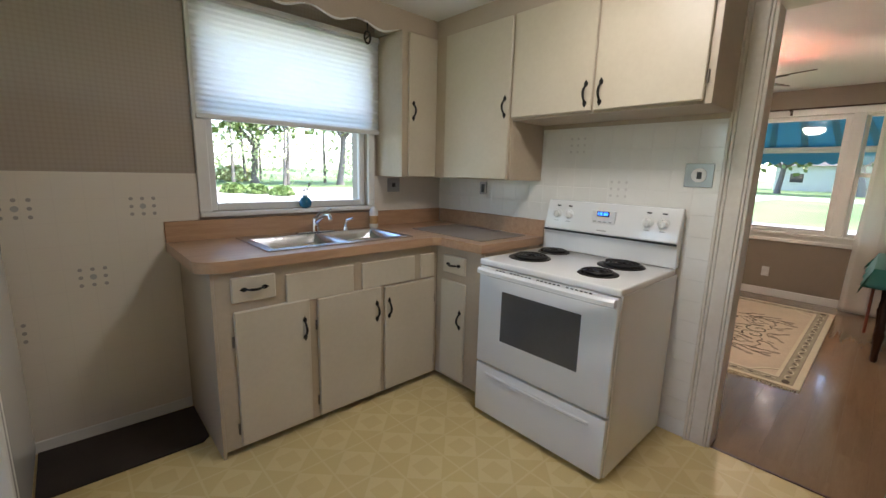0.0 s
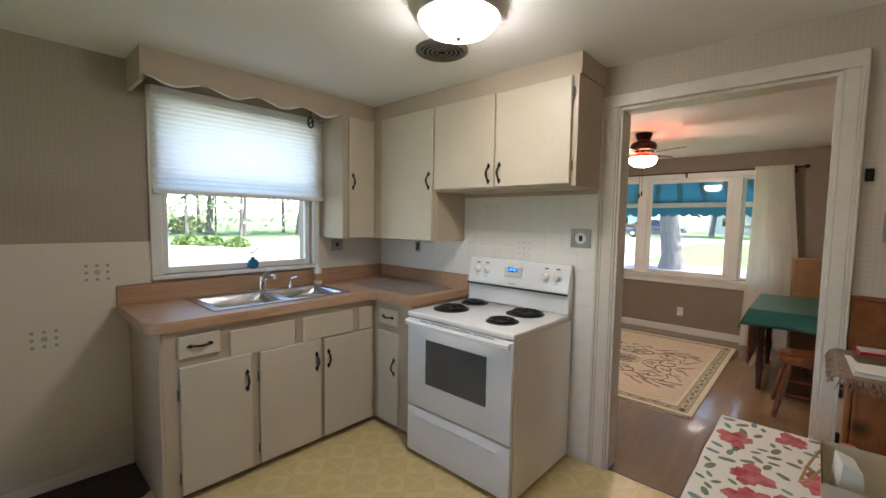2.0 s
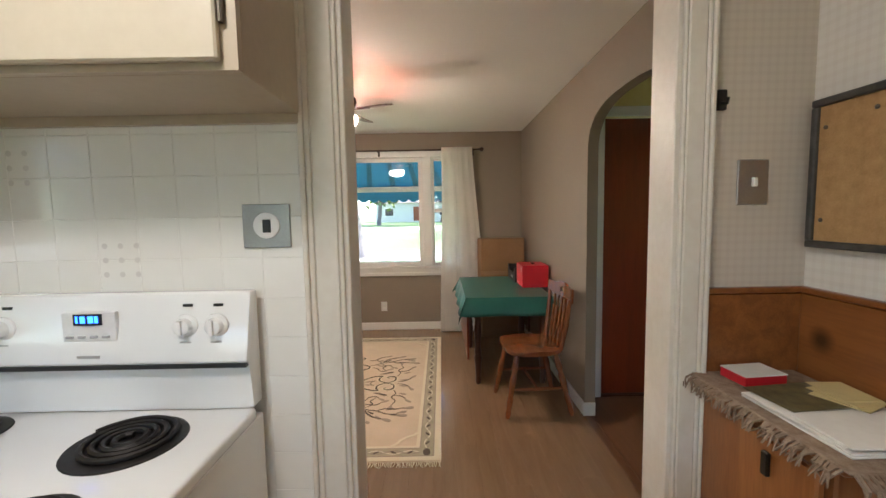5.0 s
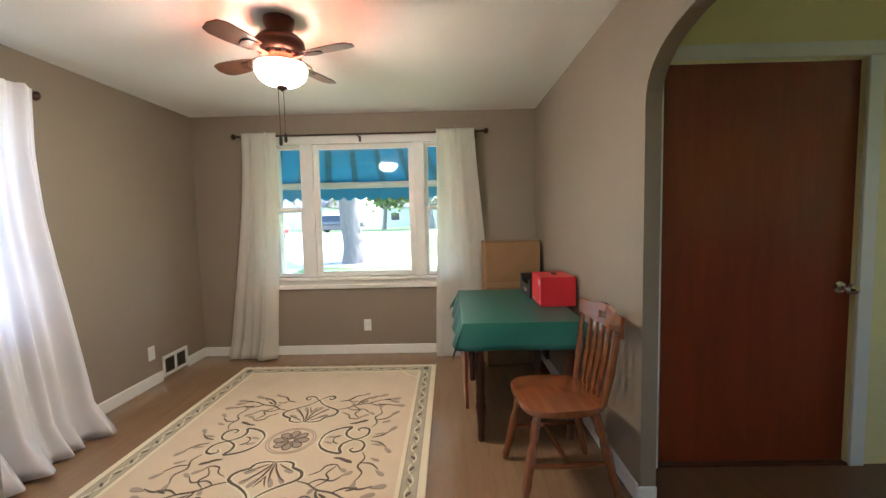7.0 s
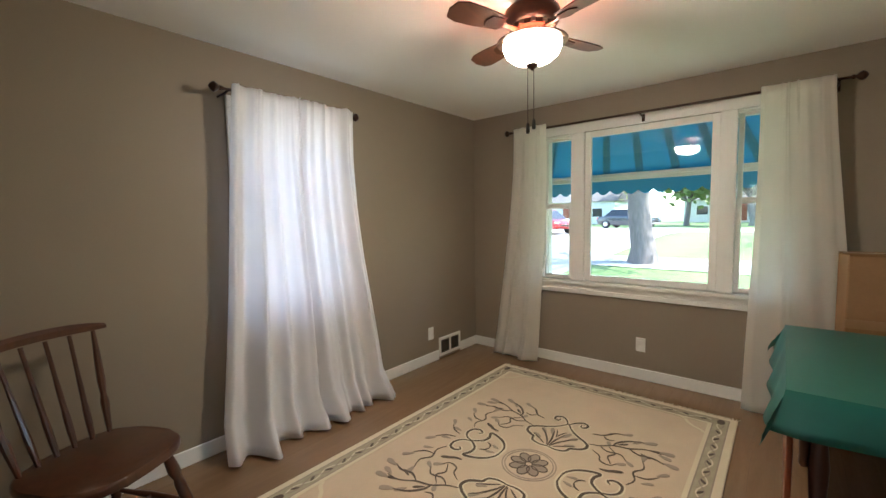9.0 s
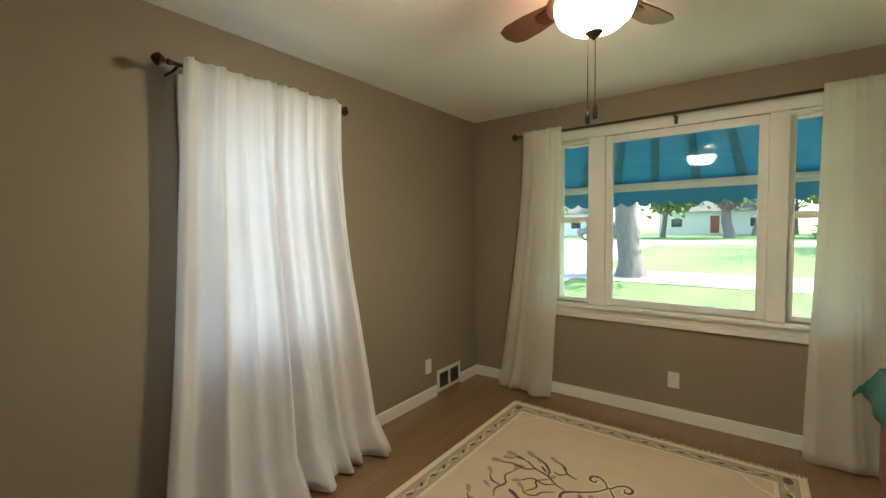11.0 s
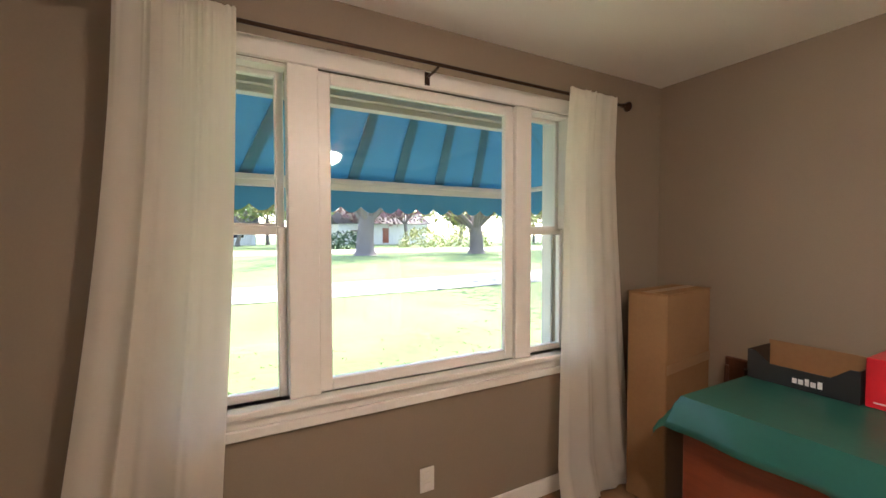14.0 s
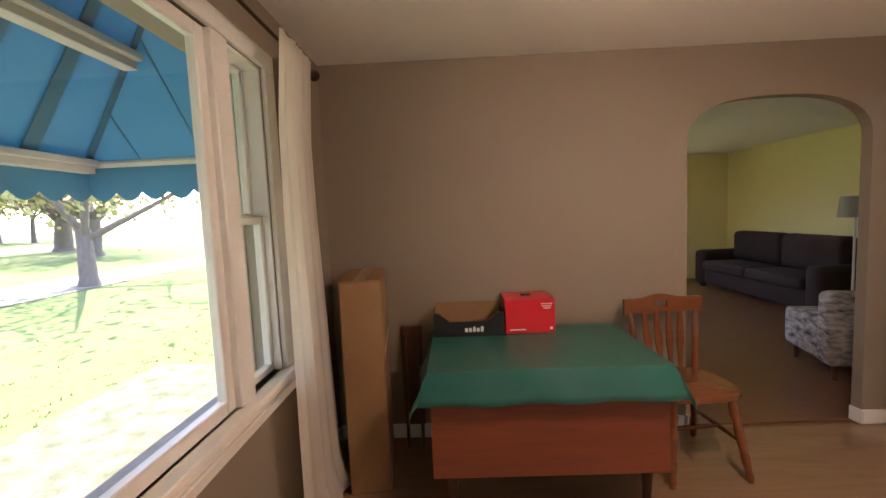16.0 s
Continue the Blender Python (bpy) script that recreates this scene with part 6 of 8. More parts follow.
def dining_chair(rail_mat, wood_mat, label):
    """Arrow-back side chair facing +y, built round the origin: shaped seat, crest rail with a hand slot, flat spindles, turned legs."""
    t = thing("dining_chair", (0, 0, 0), label, "chair")
    bm = bmesh.new()
    outline = []
    for k in range(32):
        a = 2 * math.pi * k / 32
        c, s = math.cos(a), math.sin(a)
        w = 0.215 + 0.012 * s
        outline.append((w * math.copysign(abs(c) ** 0.55, c), 0.205 * math.copysign(abs(s) ** 0.6, s), 0.425))
    prism(bm, outline, (0, 0, 0.032))
    bmesh.ops.bevel(bm, geom=[e for e in bm.edges if abs(e.verts[0].co.z - e.verts[1].co.z) < 1e-6], offset=0.010, segments=3, profile=0.6, affect="EDGES")
    part("seat", bm, wood_mat, t, "saddle seat", smooth=True)
    for sx in (-1, 1):
        for sy, fy in ((1, 0.215), (-1, -0.235)):
            bm = bmesh.new()
            a, b = Vector((sx * 0.15, sy * 0.135, 0.424)), Vector((sx * 0.205, fy, 0.0))
            prof = [(0, 0.016), (0.12, 0.021), (0.22, 0.024), (0.3, 0.016), (0.36, 0.022), (0.5, 0.023), (0.66, 0.017), (0.72, 0.022), (0.85, 0.016), (0.93, 0.019), (1, 0.012)]
            tube(bm, [a.lerp(b, u) for u, _ in prof], [r for _, r in prof], 12)
            part("leg", bm, wood_mat, t, smooth=True)
    for sx in (-1, 1):
        bm = bmesh.new()
        tube(bm, [(sx * 0.184, 0.175, 0.19), (sx * 0.19, 0.0, 0.19), (sx * 0.184, -0.19, 0.19)], [0.008, 0.013, 0.008], 10)
        part("stretcher", bm, wood_mat, t, smooth=True)
    bm = bmesh.new()
    tube(bm, [(-0.185, 0.0, 0.19), (0, 0, 0.19), (0.185, 0.0, 0.19)], [0.008, 0.013, 0.008], 10)
    part("stretcher", bm, wood_mat, t, smooth=True)
    for sx in (-1, 1):
        bm = bmesh.new()
        tube(bm, [(sx * 0.165, -0.165, 0.45), (sx * 0.185, -0.195, 0.62), (sx * 0.20, -0.215, 0.80)], [0.016, 0.018, 0.013], 10)
        part("back_post", bm, wood_mat, t, smooth=True)
    for k in range(4):
        x = -0.105 + 0.07 * k
        bm = bmesh.new()
        pts = [(x * 0.8, -0.172, 0.45), (x * 0.86, -0.186, 0.53), (x * 0.93, -0.200, 0.62), (x, -0.212, 0.70), (x * 1.05, -0.223, 0.79)]
        ws = [0.009, 0.012, 0.02, 0.017, 0.009]
        rows = []
        for p, w in zip(pts, ws):
            rows.append([bm.verts.new((p[0] + a, p[1] + b, p[2])) for a, b in ((-w, -0.006), (w, -0.006), (w, 0.006), (-w, 0.006))])
        for r, s in zip(rows, rows[1:]):
            for q in range(4):
                bm.faces.new((r[q], r[(q + 1) % 4], s[(q + 1) % 4], s[q]))
        bm.faces.new(rows[0][::-1])
        bm.faces.new(rows[-1])
        part("spindle", bm, wood_mat, t)
    bm = bmesh.new()
    n = 24
    secs = []
    for i in range(n + 1):
        u = i / n * 2 - 1
        y = -0.215 - 0.025 * (1 - u * u)
        top = 0.885 - 0.018 * u * u + 0.008 * math.cos(u * 6)
        bot = 0.785 + 0.006 * math.cos(u * 9)
        secs.append((0.235 * u, y, bot, top))
    for (xa, ya, ba, ta), (xb, yb, bb_, tb_) in zip(secs, secs[1:]):
        hole = abs(xa + xb) / 2 < 0.045
        for z0a, z1a, z0b, z1b in (((ba, 0.818, bb_, 0.818), (0.852, ta, 0.852, tb_)) if hole else ((ba, ta, bb_, tb_),)):
            va = [bm.verts.new(p) for p in ((xa, ya - 0.009, z0a), (xa, ya + 0.009, z0a), (xa, ya + 0.004, z1a), (xa, ya - 0.012, z1a))]
            vb = [bm.verts.new(p) for p in ((xb, yb - 0.009, z0b), (xb, yb + 0.009, z0b), (xb, yb + 0.004, z1b), (xb, yb - 0.012, z1b))]
            for q in range(4):
                bm.faces.new((va[q], va[(q + 1) % 4], vb[(q + 1) % 4], vb[q]))
            bm.faces.new(va[::-1])
            bm.faces.new(vb)
    bmesh.ops.remove_doubles(bm, verts=bm.verts, dist=0.0005)
    part("crest_rail", bm, rail_mat, t, "wide crest rail with a hand slot")
    return t


chair = dining_chair(M_MAPLE, M_MAPLE, "honey-stained maple dining chair with arrow spindles beside the table")
chair.matrix_basis = pose(4.245, -0.225, 0.001, 0, 0, 4)


def spindle_chair():
    """Windsor chair facing +y with a bowed crest on turned spindles."""
    t = thing("windsor_chair", (0, 0, 0), "brown-stained Windsor chair with turned spindles by the wall", "chair")
    bm = bmesh.new()
    prism(bm, [(0.225 * math.copysign(abs(math.cos(a)) ** 0.6, math.cos(a)), 0.215 * math.copysign(abs(math.sin(a)) ** 0.65, math.sin(a)), 0.42) for a in (2 * math.pi * k / 32 for k in range(32))], (0, 0, 0.038))
    bmesh.ops.bevel(bm, geom=[e for e in bm.edges if abs(e.verts[0].co.z - e.verts[1].co.z) < 1e-6], offset=0.012, segments=3, profile=0.6, affect="EDGES")
    part("seat", bm, M_WALNUT, t, "honey brown saddle seat", smooth=True)
    for sx in (-1, 1):
        for sy in (1, -1):
            bm = bmesh.new()
            a, b = Vector((sx * 0.14, sy * 0.13, 0.419)), Vector((sx * 0.215, sy * 0.225, 0.0))
            prof = [(0, 0.014), (0.15, 0.021), (0.25, 0.024), (0.32, 0.015), (0.38, 0.021), (0.6, 0.022), (0.7, 0.016), (0.8, 0.020), (1, 0.011)]
            tube(bm, [a.lerp(b, u) for u, _ in prof], [r for _, r in prof], 12)
            part("leg", bm, M_WALNUT, t, smooth=True)
        bm = bmesh.new()
        tube(bm, [(sx * 0.19, 0.19, 0.17), (sx * 0.192, 0, 0.17), (sx * 0.19, -0.19, 0.17)], [0.008, 0.014, 0.008], 10)
        part("stretcher", bm, M_WALNUT, t, smooth=True)
    bm = bmesh.new()
    tube(bm, [(-0.19, 0, 0.17), (0, 0, 0.17), (0.19, 0, 0.17)], [0.008, 0.014, 0.008], 10)
    part("stretcher", bm, M_WALNUT, t, smooth=True)
    for k in range(6):
        x = -0.175 + 0.07 * k
        end = k in (0, 5)
        bm = bmesh.new()
        prof = [(0, 0.009), (0.15, 0.012), (0.3, 0.016 if end else 0.012), (0.36, 0.010), (0.5, 0.015 if end else 0.010), (0.7, 0.013 if end else 0.008), (1, 0.008)]
        a, b = Vector((x * 0.92, -0.165 - 0.012 * (1 - (x / 0.18) ** 2), 0.455)), Vector((x * 1.18, -0.27 - 0.03 * (1 - (x / 0.18) ** 2), 0.88))
        tube(bm, [a.lerp(b, u) for u, _ in prof], [r for _, r in prof], 8)
        part("spindle", bm, M_WALNUT, t, smooth=True)
    bm = bmesh.new()
    n = 22
    rows = []
    for i in range(n + 1):
        u = i / n * 2 - 1
        x, y, z = 0.255 * u, -0.27 - 0.035 * (1 - u * u), 0.89 + 0.012 * math.cos(u * 1.6)
        h = 0.026 * (1 - 0.5 * abs(u) ** 4)
        rows.append([bm.verts.new((x, y + a, z + b)) for a, b in ((-0.013, -h * 0.6), (0.011, -h * 0.6), (0.013, h * 0.4), (0.0, h), (-0.014, h * 0.4))])
    for r, s in zip(rows, rows[1:]):
        for q in range(5):
            bm.faces.new((r[q], r[(q + 1) % 5], s[(q + 1) % 5], s[q]))
    bm.faces.new(rows[0][::-1])
    bm.faces.new(rows[-1])
    part("crest_rail", bm, M_WALNUT, t, smooth=True)
    return t


chair = spindle_chair()
chair.matrix_basis = pose(3.033, 2.223, 0.001, 0, 0, -152)

# outlets and floor register
o = thing("wall_outlet", (XE, 1.11, 0.288), "white double wall socket below the picture window", "wall socket")
part("plate", B((XE - 0.006, XE - 0.0005, 1.074, 1.146, 0.232, 0.345), bevel=0.002), M_OUTLET, o)
for zz in (0.262, 0.312):
    part("socket", B((XE - 0.008, XE - 0.0062, 1.094, 1.126, zz - 0.014, zz + 0.014), bevel=0.001), M_PRINT, o)
o = thing("wall_outlet", (5.525, YW, 0.275), "white double wall socket beside the floor register", "wall socket")
part("plate", B((5.488, 5.562, YW - 0.006, YW - 0.0005, 0.215, 0.33), bevel=0.002), M_OUTLET, o)
for zz in (0.247, 0.297):
    part("socket", B((5.509, 5.541, YW - 0.008, YW - 0.0062, zz - 0.014, zz + 0.014), bevel=0.001), M_PRINT, o)
v = thing("wall_register", (5.80, YW, 0.12), "white metal heating register with dark slots", "vent")
part("backing", B((5.64, 5.955, YW - 0.004, YW - 0.0008, 0.035, 0.20)), M_VENT, v)
part("frame", B((5.633, 5.962, YW - 0.016, YW - 0.0042, 0.176, 0.205), (5.633, 5.962, YW - 0.016, YW - 0.0042, 0.025, 0.05), (5.633, 5.66, YW - 0.016, YW - 0.0042, 0.0505, 0.1755), (5.935, 5.962, YW - 0.016, YW - 0.0042, 0.0505, 0.1755), (5.785, 5.81, YW - 0.016, YW - 0.0042, 0.0505, 0.1755), bevel=0.002), M_WHITE, v)
for k in range(6):
    for xa, xb in ((5.661, 5.784), (5.811, 5.934)):
        bm = B((xa, xb, YW - 0.012, YW - 0.0045, 0.06 + k * 0.02, 0.064 + k * 0.02))
        part("slat", bm, M_HINGE, v)

# ---- rug ----
RX0, RX1, RY0, RY1 = 3.55, 5.87, 0.425, 2.165
rg = thing("area_rug", ((RX0 + RX1) / 2, (RY0 + RY1) / 2, 0), "cream wool rug with brown scroll flowers and a fringe", "rug")
part("field", B((RX0, RX1, RY0, RY1, 0.0005, 0.011), bevel=0.003), M_RUG, rg)
ZR = 0.0112


def frame_band(i0, i1, z, th, material, label=""):
    bm = bmesh.new()
    for q in ((RX0 + i0, RX1 - i0, RY0 + i0, RY0 + i1), (RX0 + i0, RX1 - i0, RY1 - i1, RY1 - i0), (RX0 + i0, RX0 + i1, RY0 + i1, RY1 - i1), (RX1 - i1, RX1 - i0, RY0 + i1, RY1 - i1)):
        box(bm, *q, z, z + th)
    return part("border", bm, material, rg, label)


frame_band(0.004, 0.045, ZR, 0.0015, M_RUG_B)
frame_band(0.045, 0.125, ZR, 0.0006, M_RUG_G, "grey green band with a vine")
frame_band(0.125, 0.150, ZR, 0.0018, M_RUG_B)
for i0 in (0.041, 0.121):
    frame_band(i0, i0 + 0.007, ZR + 0.0016, 0.0006, M_RUG_L, "thin brown line")
for xa, xb, ya, fixed in ((RX0 + 0.13, RX1 - 0.13, RY0 + 0.085, "y"), (RX0 + 0.13, RX1 - 0.13, RY1 - 0.085, "y"), (RY0 + 0.13, RY1 - 0.13, RX0 + 0.085, "x"), (RY0 + 0.13, RY1 - 0.13, RX1 - 0.085, "x")):
    nn = int((xb - xa) / 0.02)
    for ph_ in (0.0, math.pi):
        bm = bmesh.new()
        pts = [(xa + (xb - xa) * i / nn, ya + 0.017 * math.sin(i * 0.1 * 2 * math.pi + ph_)) for i in range(nn + 1)]
        ribbon(bm, pts if fixed == "y" else [(b, a) for a, b in pts], 0.007, ZR + 0.0006 + 0.0003 * (ph_ > 0), 0.001)
        part("vine", bm, M_RUG_L if ph_ else M_RUG_B, rg)
    for k in range(int((xb - xa) / 0.1)):
        bm = bmesh.new()
        c0, tl = xa + 0.05 + k * 0.1, 0.6 if k % 2 else -0.6
        ring = [(c0 + 0.022 * math.cos(a) * math.cos(tl) - 0.008 * math.sin(a) * math.sin(tl), ya + 0.022 * math.cos(a) * math.sin(tl) + 0.008 * math.sin(a) * math.cos(tl)) for a in (2 * math.pi * q / 10 for q in range(10))]
        prism(bm, [(*(p if fixed == "y" else p[::-1]), ZR + 0.0008) for p in ring], (0, 0, 0.0014))
        part("border_leaf", bm, M_RUG_D, rg)
for sx in (0, 1):
    for sy in (0, 1):
        cx, cy = (RX0 + 0.2, RX1 - 0.2)[sx], (RY0 + 0.2, RY1 - 0.2)[sy]
        bm = bmesh.new()
        dx, dy = (1, -1)[sx], (1, -1)[sy]
        ribbon(bm, [(cx + dx * 0.10, cy - dy * 0.05), (cx + dx * 0.07, cy - dy * 0.03), (cx + dx * 0.05, cy + dy * 0.01), (cx + dx * 0.01, cy + dy * 0.05), (cx - dx * 0.03, cy + dy * 0.07), (cx - dx * 0.05, cy + dy * 0.10)], 0.02, ZR, 0.002)
        part("corner_band", bm, M_RUG_B, rg)
        bm = bmesh.new()
        ox, oy = cx - dx * 0.115, cy - dy * 0.115
        prism(bm, [(ox + 0.035 * math.cos(a), oy + 0.022 * math.sin(a), ZR + 0.0007) for a in (2 * math.pi * k / 16 for k in range(16))], (0, 0, 0.0012))
        part("corner_flower", bm, M_RUG_D, rg)
RCX, RCY = 4.63, 1.262
for k in range(8):
    a0 = 2 * math.pi * k / 8
    bm = bmesh.new()
    prism(bm, [(RCX + math.cos(a0) * (0.062 + 0.042 * math.cos(a)) - math.sin(a0) * 0.026 * math.sin(a), RCY + math.sin(a0) * (0.062 + 0.042 * math.cos(a)) + math.cos(a0) * 0.026 * math.sin(a), ZR) for a in (2 * math.pi * q / 14 for q in range(14))], (0, 0, 0.0018))
    pt = part("petal", bm, M_RUG_L, rg)
    bm = bmesh.new()
    ribbon(bm, [(RCX + math.cos(a0) * (0.062 + 0.044 * math.cos(a)) - math.sin(a0) * 0.028 * math.sin(a), RCY + math.sin(a0) * (0.062 + 0.044 * math.cos(a)) + math.cos(a0) * 0.028 * math.sin(a)) for a in (2 * math.pi * q / 14 for q in range(15))], 0.007, ZR + 0.0005, 0.0016)
    part("outline", bm, M_RUG_D, pt)
for rr_ in (0.128, 0.143):
    bm = bmesh.new()
    ribbon(bm, arc(RCX, RCY, rr_, 0, 360, 40), 0.006, ZR, 0.0016)
    part("ring", bm, M_RUG_L, rg)


def turned(pts, a, cx=None, cy=None, flip=1):
    """Motif points (along, across) from the rug's middle, turned by a degrees."""
    c, s = math.cos(radians(a)), math.sin(radians(a))
    return [(RCX + 1.15 * x * c - flip * y * s, RCY + 1.15 * x * s + flip * y * c) for x, y in pts]


def spiral(cx, cy, r0, r1, a0, a1, n=16):
    return [(cx + (r0 + (r1 - r0) * i / n) * math.cos(radians(a0 + (a1 - a0) * i / n)), cy + (r0 + (r1 - r0) * i / n) * math.sin(radians(a0 + (a1 - a0) * i / n))) for i in range(n + 1)]


def thick_thin(w):
    return lambda u: w * (0.35 + 0.65 * math.sin(math.pi * min(max(u, 0.02), 0.98)))


def flowing(pts, n=5):
    """A smooth line through a few points."""
    q = [pts[0], *pts, pts[-1]]
    out = []
    for p0, p1, p2, p3 in zip(q, q[1:], q[2:], q[3:]):
        for i in range(n):
            t_ = i / n
            out.append(tuple(0.5 * (2 * b_ + (c_ - a_) * t_ + (2 * a_ - 5 * b_ + 4 * c_ - d_) * t_ * t_ + (3 * b_ - 3 * c_ + d_ - a_) * t_ ** 3) for a_, b_, c_, d_ in zip(p0, p1, p2, p3)))
    return out + [pts[-1]]


def motif(pts, a, f, w, smooth_line=True, halo=True, material=None):
    line = turned(flowing(pts) if smooth_line else pts, a, flip=f)
    if halo:
        bm = bmesh.new()
        ribbon(bm, line, w + 0.016, ZR, 0.0008)
        part("halo", bm, M_RUG_B, rg)
    bm = bmesh.new()
    ribbon(bm, line, thick_thin(w), ZR + 0.0008, 0.0018)
    part("scroll", bm, material or M_RUG_D, rg)


def leaf(px_, py_, ang, ln, a, f, material, wide=0.2):
    bm = bmesh.new()
    ca, sa = math.cos(radians(ang)), math.sin(radians(ang))
    ol = [(px_ + ln * 0.6 * math.cos(t_) * ca - ln * wide * math.sin(t_) * (1.0 + 0.5 * math.cos(t_)) * sa, py_ + ln * 0.6 * math.cos(t_) * sa + ln * wide * math.sin(t_) * (1.0 + 0.5 * math.cos(t_)) * ca) for t_ in (2 * math.pi * q / 14 for q in range(14))]
    prism(bm, [(x, y, ZR) for x, y in turned(ol, a, flip=f)], (0, 0, 0.0022))
    part("leaf", bm, material, rg)


for a in (0, 180):
    # bell-shaped palmettes along the rug, with curled tips and side sprays
    for f in (1, -1):
        motif([(0.195, 0.0), (0.19, 0.05), (0.205, 0.10), (0.24, 0.115), (0.25, 0.135), (0.275, 0.175), (0.315, 0.185), (0.345, 0.155), (0.375, 0.10), (0.42, 0.04), (0.475, 0.0)], a, f, 0.017)
        motif([(0.465, 0.005), (0.505, 0.03), (0.53, 0.07), (0.515, 0.105), (0.485, 0.10), (0.48, 0.075), (0.50, 0.07)], a, f, 0.015)
        for pts, w in (([(0.205, 0.01), (0.25, 0.03), (0.31, 0.075), (0.345, 0.115)], 0.011), ([(0.205, 0.005), (0.27, 0.012), (0.35, 0.035)], 0.011), ([(0.21, 0.03), (0.24, 0.075), (0.27, 0.13)], 0.009), ([(0.30, 0.0), (0.34, 0.012), (0.375, 0.03)], 0.008)):
            motif(pts, a, f, w, halo=False)
        for pts, w in (([(0.34, 0.18), (0.36, 0.24), (0.40, 0.30), (0.42, 0.38), (0.46, 0.46), (0.46, 0.54)], 0.011), ([(0.40, 0.30), (0.44, 0.31), (0.49, 0.36), (0.52, 0.43)], 0.015), ([(0.42, 0.38), (0.39, 0.44), (0.40, 0.51), (0.38, 0.57)], 0.013),
                       ([(0.36, 0.24), (0.33, 0.29), (0.34, 0.36), (0.30, 0.40)], 0.010), ([(0.45, 0.16), (0.47, 0.22), (0.52, 0.26), (0.54, 0.31)], 0.012), ([(0.47, 0.22), (0.44, 0.25), (0.45, 0.29)], 0.009), ([(0.30, 0.22), (0.27, 0.27), (0.23, 0.29), (0.22, 0.34), (0.25, 0.37)], 0.009)):
            motif(pts, a, f, w, halo=False)
        for px_, py_, ang, ln in ((0.53, 0.46, 65, 0.07), (0.48, 0.56, 85, 0.07), (0.44, 0.56, 105, 0.06), (0.385, 0.60, 100, 0.07), (0.50, 0.40, 40, 0.05), (0.55, 0.33, 60, 0.055), (0.29, 0.42, 120, 0.05), (0.26, 0.385, 60, 0.05), (0.33, 0.09, 45, 0.055), (0.345, 0.045, 25, 0.06), (0.265, 0.10, 70, 0.05)):
            leaf(px_, py_, ang, ln, a, f, M_RUG_L)
        for px_, py_, ang, ln in ((0.44, 0.34, 55, 0.05), (0.40, 0.47, 110, 0.05), (0.50, 0.245, 40, 0.045), (0.47, 0.50, 80, 0.05)):
            leaf(px_, py_, ang, ln, a, f, M_RUG_D, 0.13)
for a in (90, 270):
    # axe-shaped crescents beside the middle
    for f in (1, -1):
        motif([(0.155, 0.0), (0.16, 0.05), (0.19, 0.10), (0.24, 0.135), (0.29, 0.145), (0.275, 0.10), (0.28, 0.05), (0.315, 0.012), (0.345, 0.0)], a, f, 0.017)
        motif([(0.335, 0.004), (0.37, 0.02), (0.395, 0.06), (0.39, 0.115), (0.355, 0.135), (0.33, 0.115), (0.345, 0.095)], a, f, 0.015)
        for pts, w in (([(0.22, 0.0), (0.23, 0.03), (0.255, 0.045)], 0.010), ([(0.27, 0.19), (0.31, 0.20), (0.35, 0.23)], 0.018), ([(0.40, 0.14), (0.42, 0.20), (0.40, 0.27), (0.43, 0.33), (0.41, 0.40)], 0.010), ([(0.41, 0.24), (0.46, 0.25), (0.50, 0.30)], 0.010), ([(0.42, 0.02), (0.47, 0.04), (0.51, 0.09)], 0.010), ([(0.30, 0.27), (0.27, 0.33), (0.29, 0.38), (0.25, 0.43)], 0.010)):
            motif(pts, a, f, w, halo=False)
        for px_, py_, ang, ln in ((0.52, 0.12, 55, 0.055), (0.46, 0.06, 10, 0.05), (0.51, 0.33, 50, 0.055), (0.41, 0.43, 95, 0.06), (0.24, 0.46, 110, 0.05), (0.20, 0.03, 20, 0.04), (0.47, 0.21, 30, 0.045)):
            leaf(px_, py_, ang, ln, a, f, M_RUG_L)
        leaf(0.33, 0.215, 30, 0.07, a, f, M_RUG_D, 0.14)
rn = random.Random(6)
bm = bmesh.new()
for xe, s in ((RX0, -1), (RX1, 1)):
    for k in range(170):
        yy = RY0 + 0.005 + k * (RY1 - RY0 - 0.01) / 169
        d1, d2 = rn.uniform(-0.008, 0.008), rn.uniform(-0.012, 0.012)
        tube(bm, [(xe, yy, 0.006), (xe + s * 0.02, yy + d1, 0.005), (xe + s * rn.uniform(0.035, 0.05), yy + d2, 0.003)], [0.003, 0.0028, 0.0014], 4)
fr_ = part("fringe", bm, M_RUG_B, rg)
fr_["kind"] = "stuff"

# ---- living room through the arch ----
sf = thing("sofa", (0.85, -3.9, 0), "dark plum upholstered three-seat sofa against the yellow wall", "sofa")
SX = LX0 + 0.05
part("base", B((SX + 0.10, SX + 0.86, -5.10, -3.05, 0.06, 0.30), bevel=0.03, seg=2), M_SOFA, sf, smooth=True)
part("backrest", B((SX, SX + 0.26, -5.10, -3.05, 0.10, 0.86), bevel=0.06, seg=3), M_SOFA, sf, smooth=True)
for ya, yb in ((-5.33, -5.08), (-3.07, -2.82)):
    part("armrest", B((SX + 0.02, SX + 0.90, ya, yb, 0.06, 0.62), bevel=0.07, seg=3), M_SOFA, sf, smooth=True)
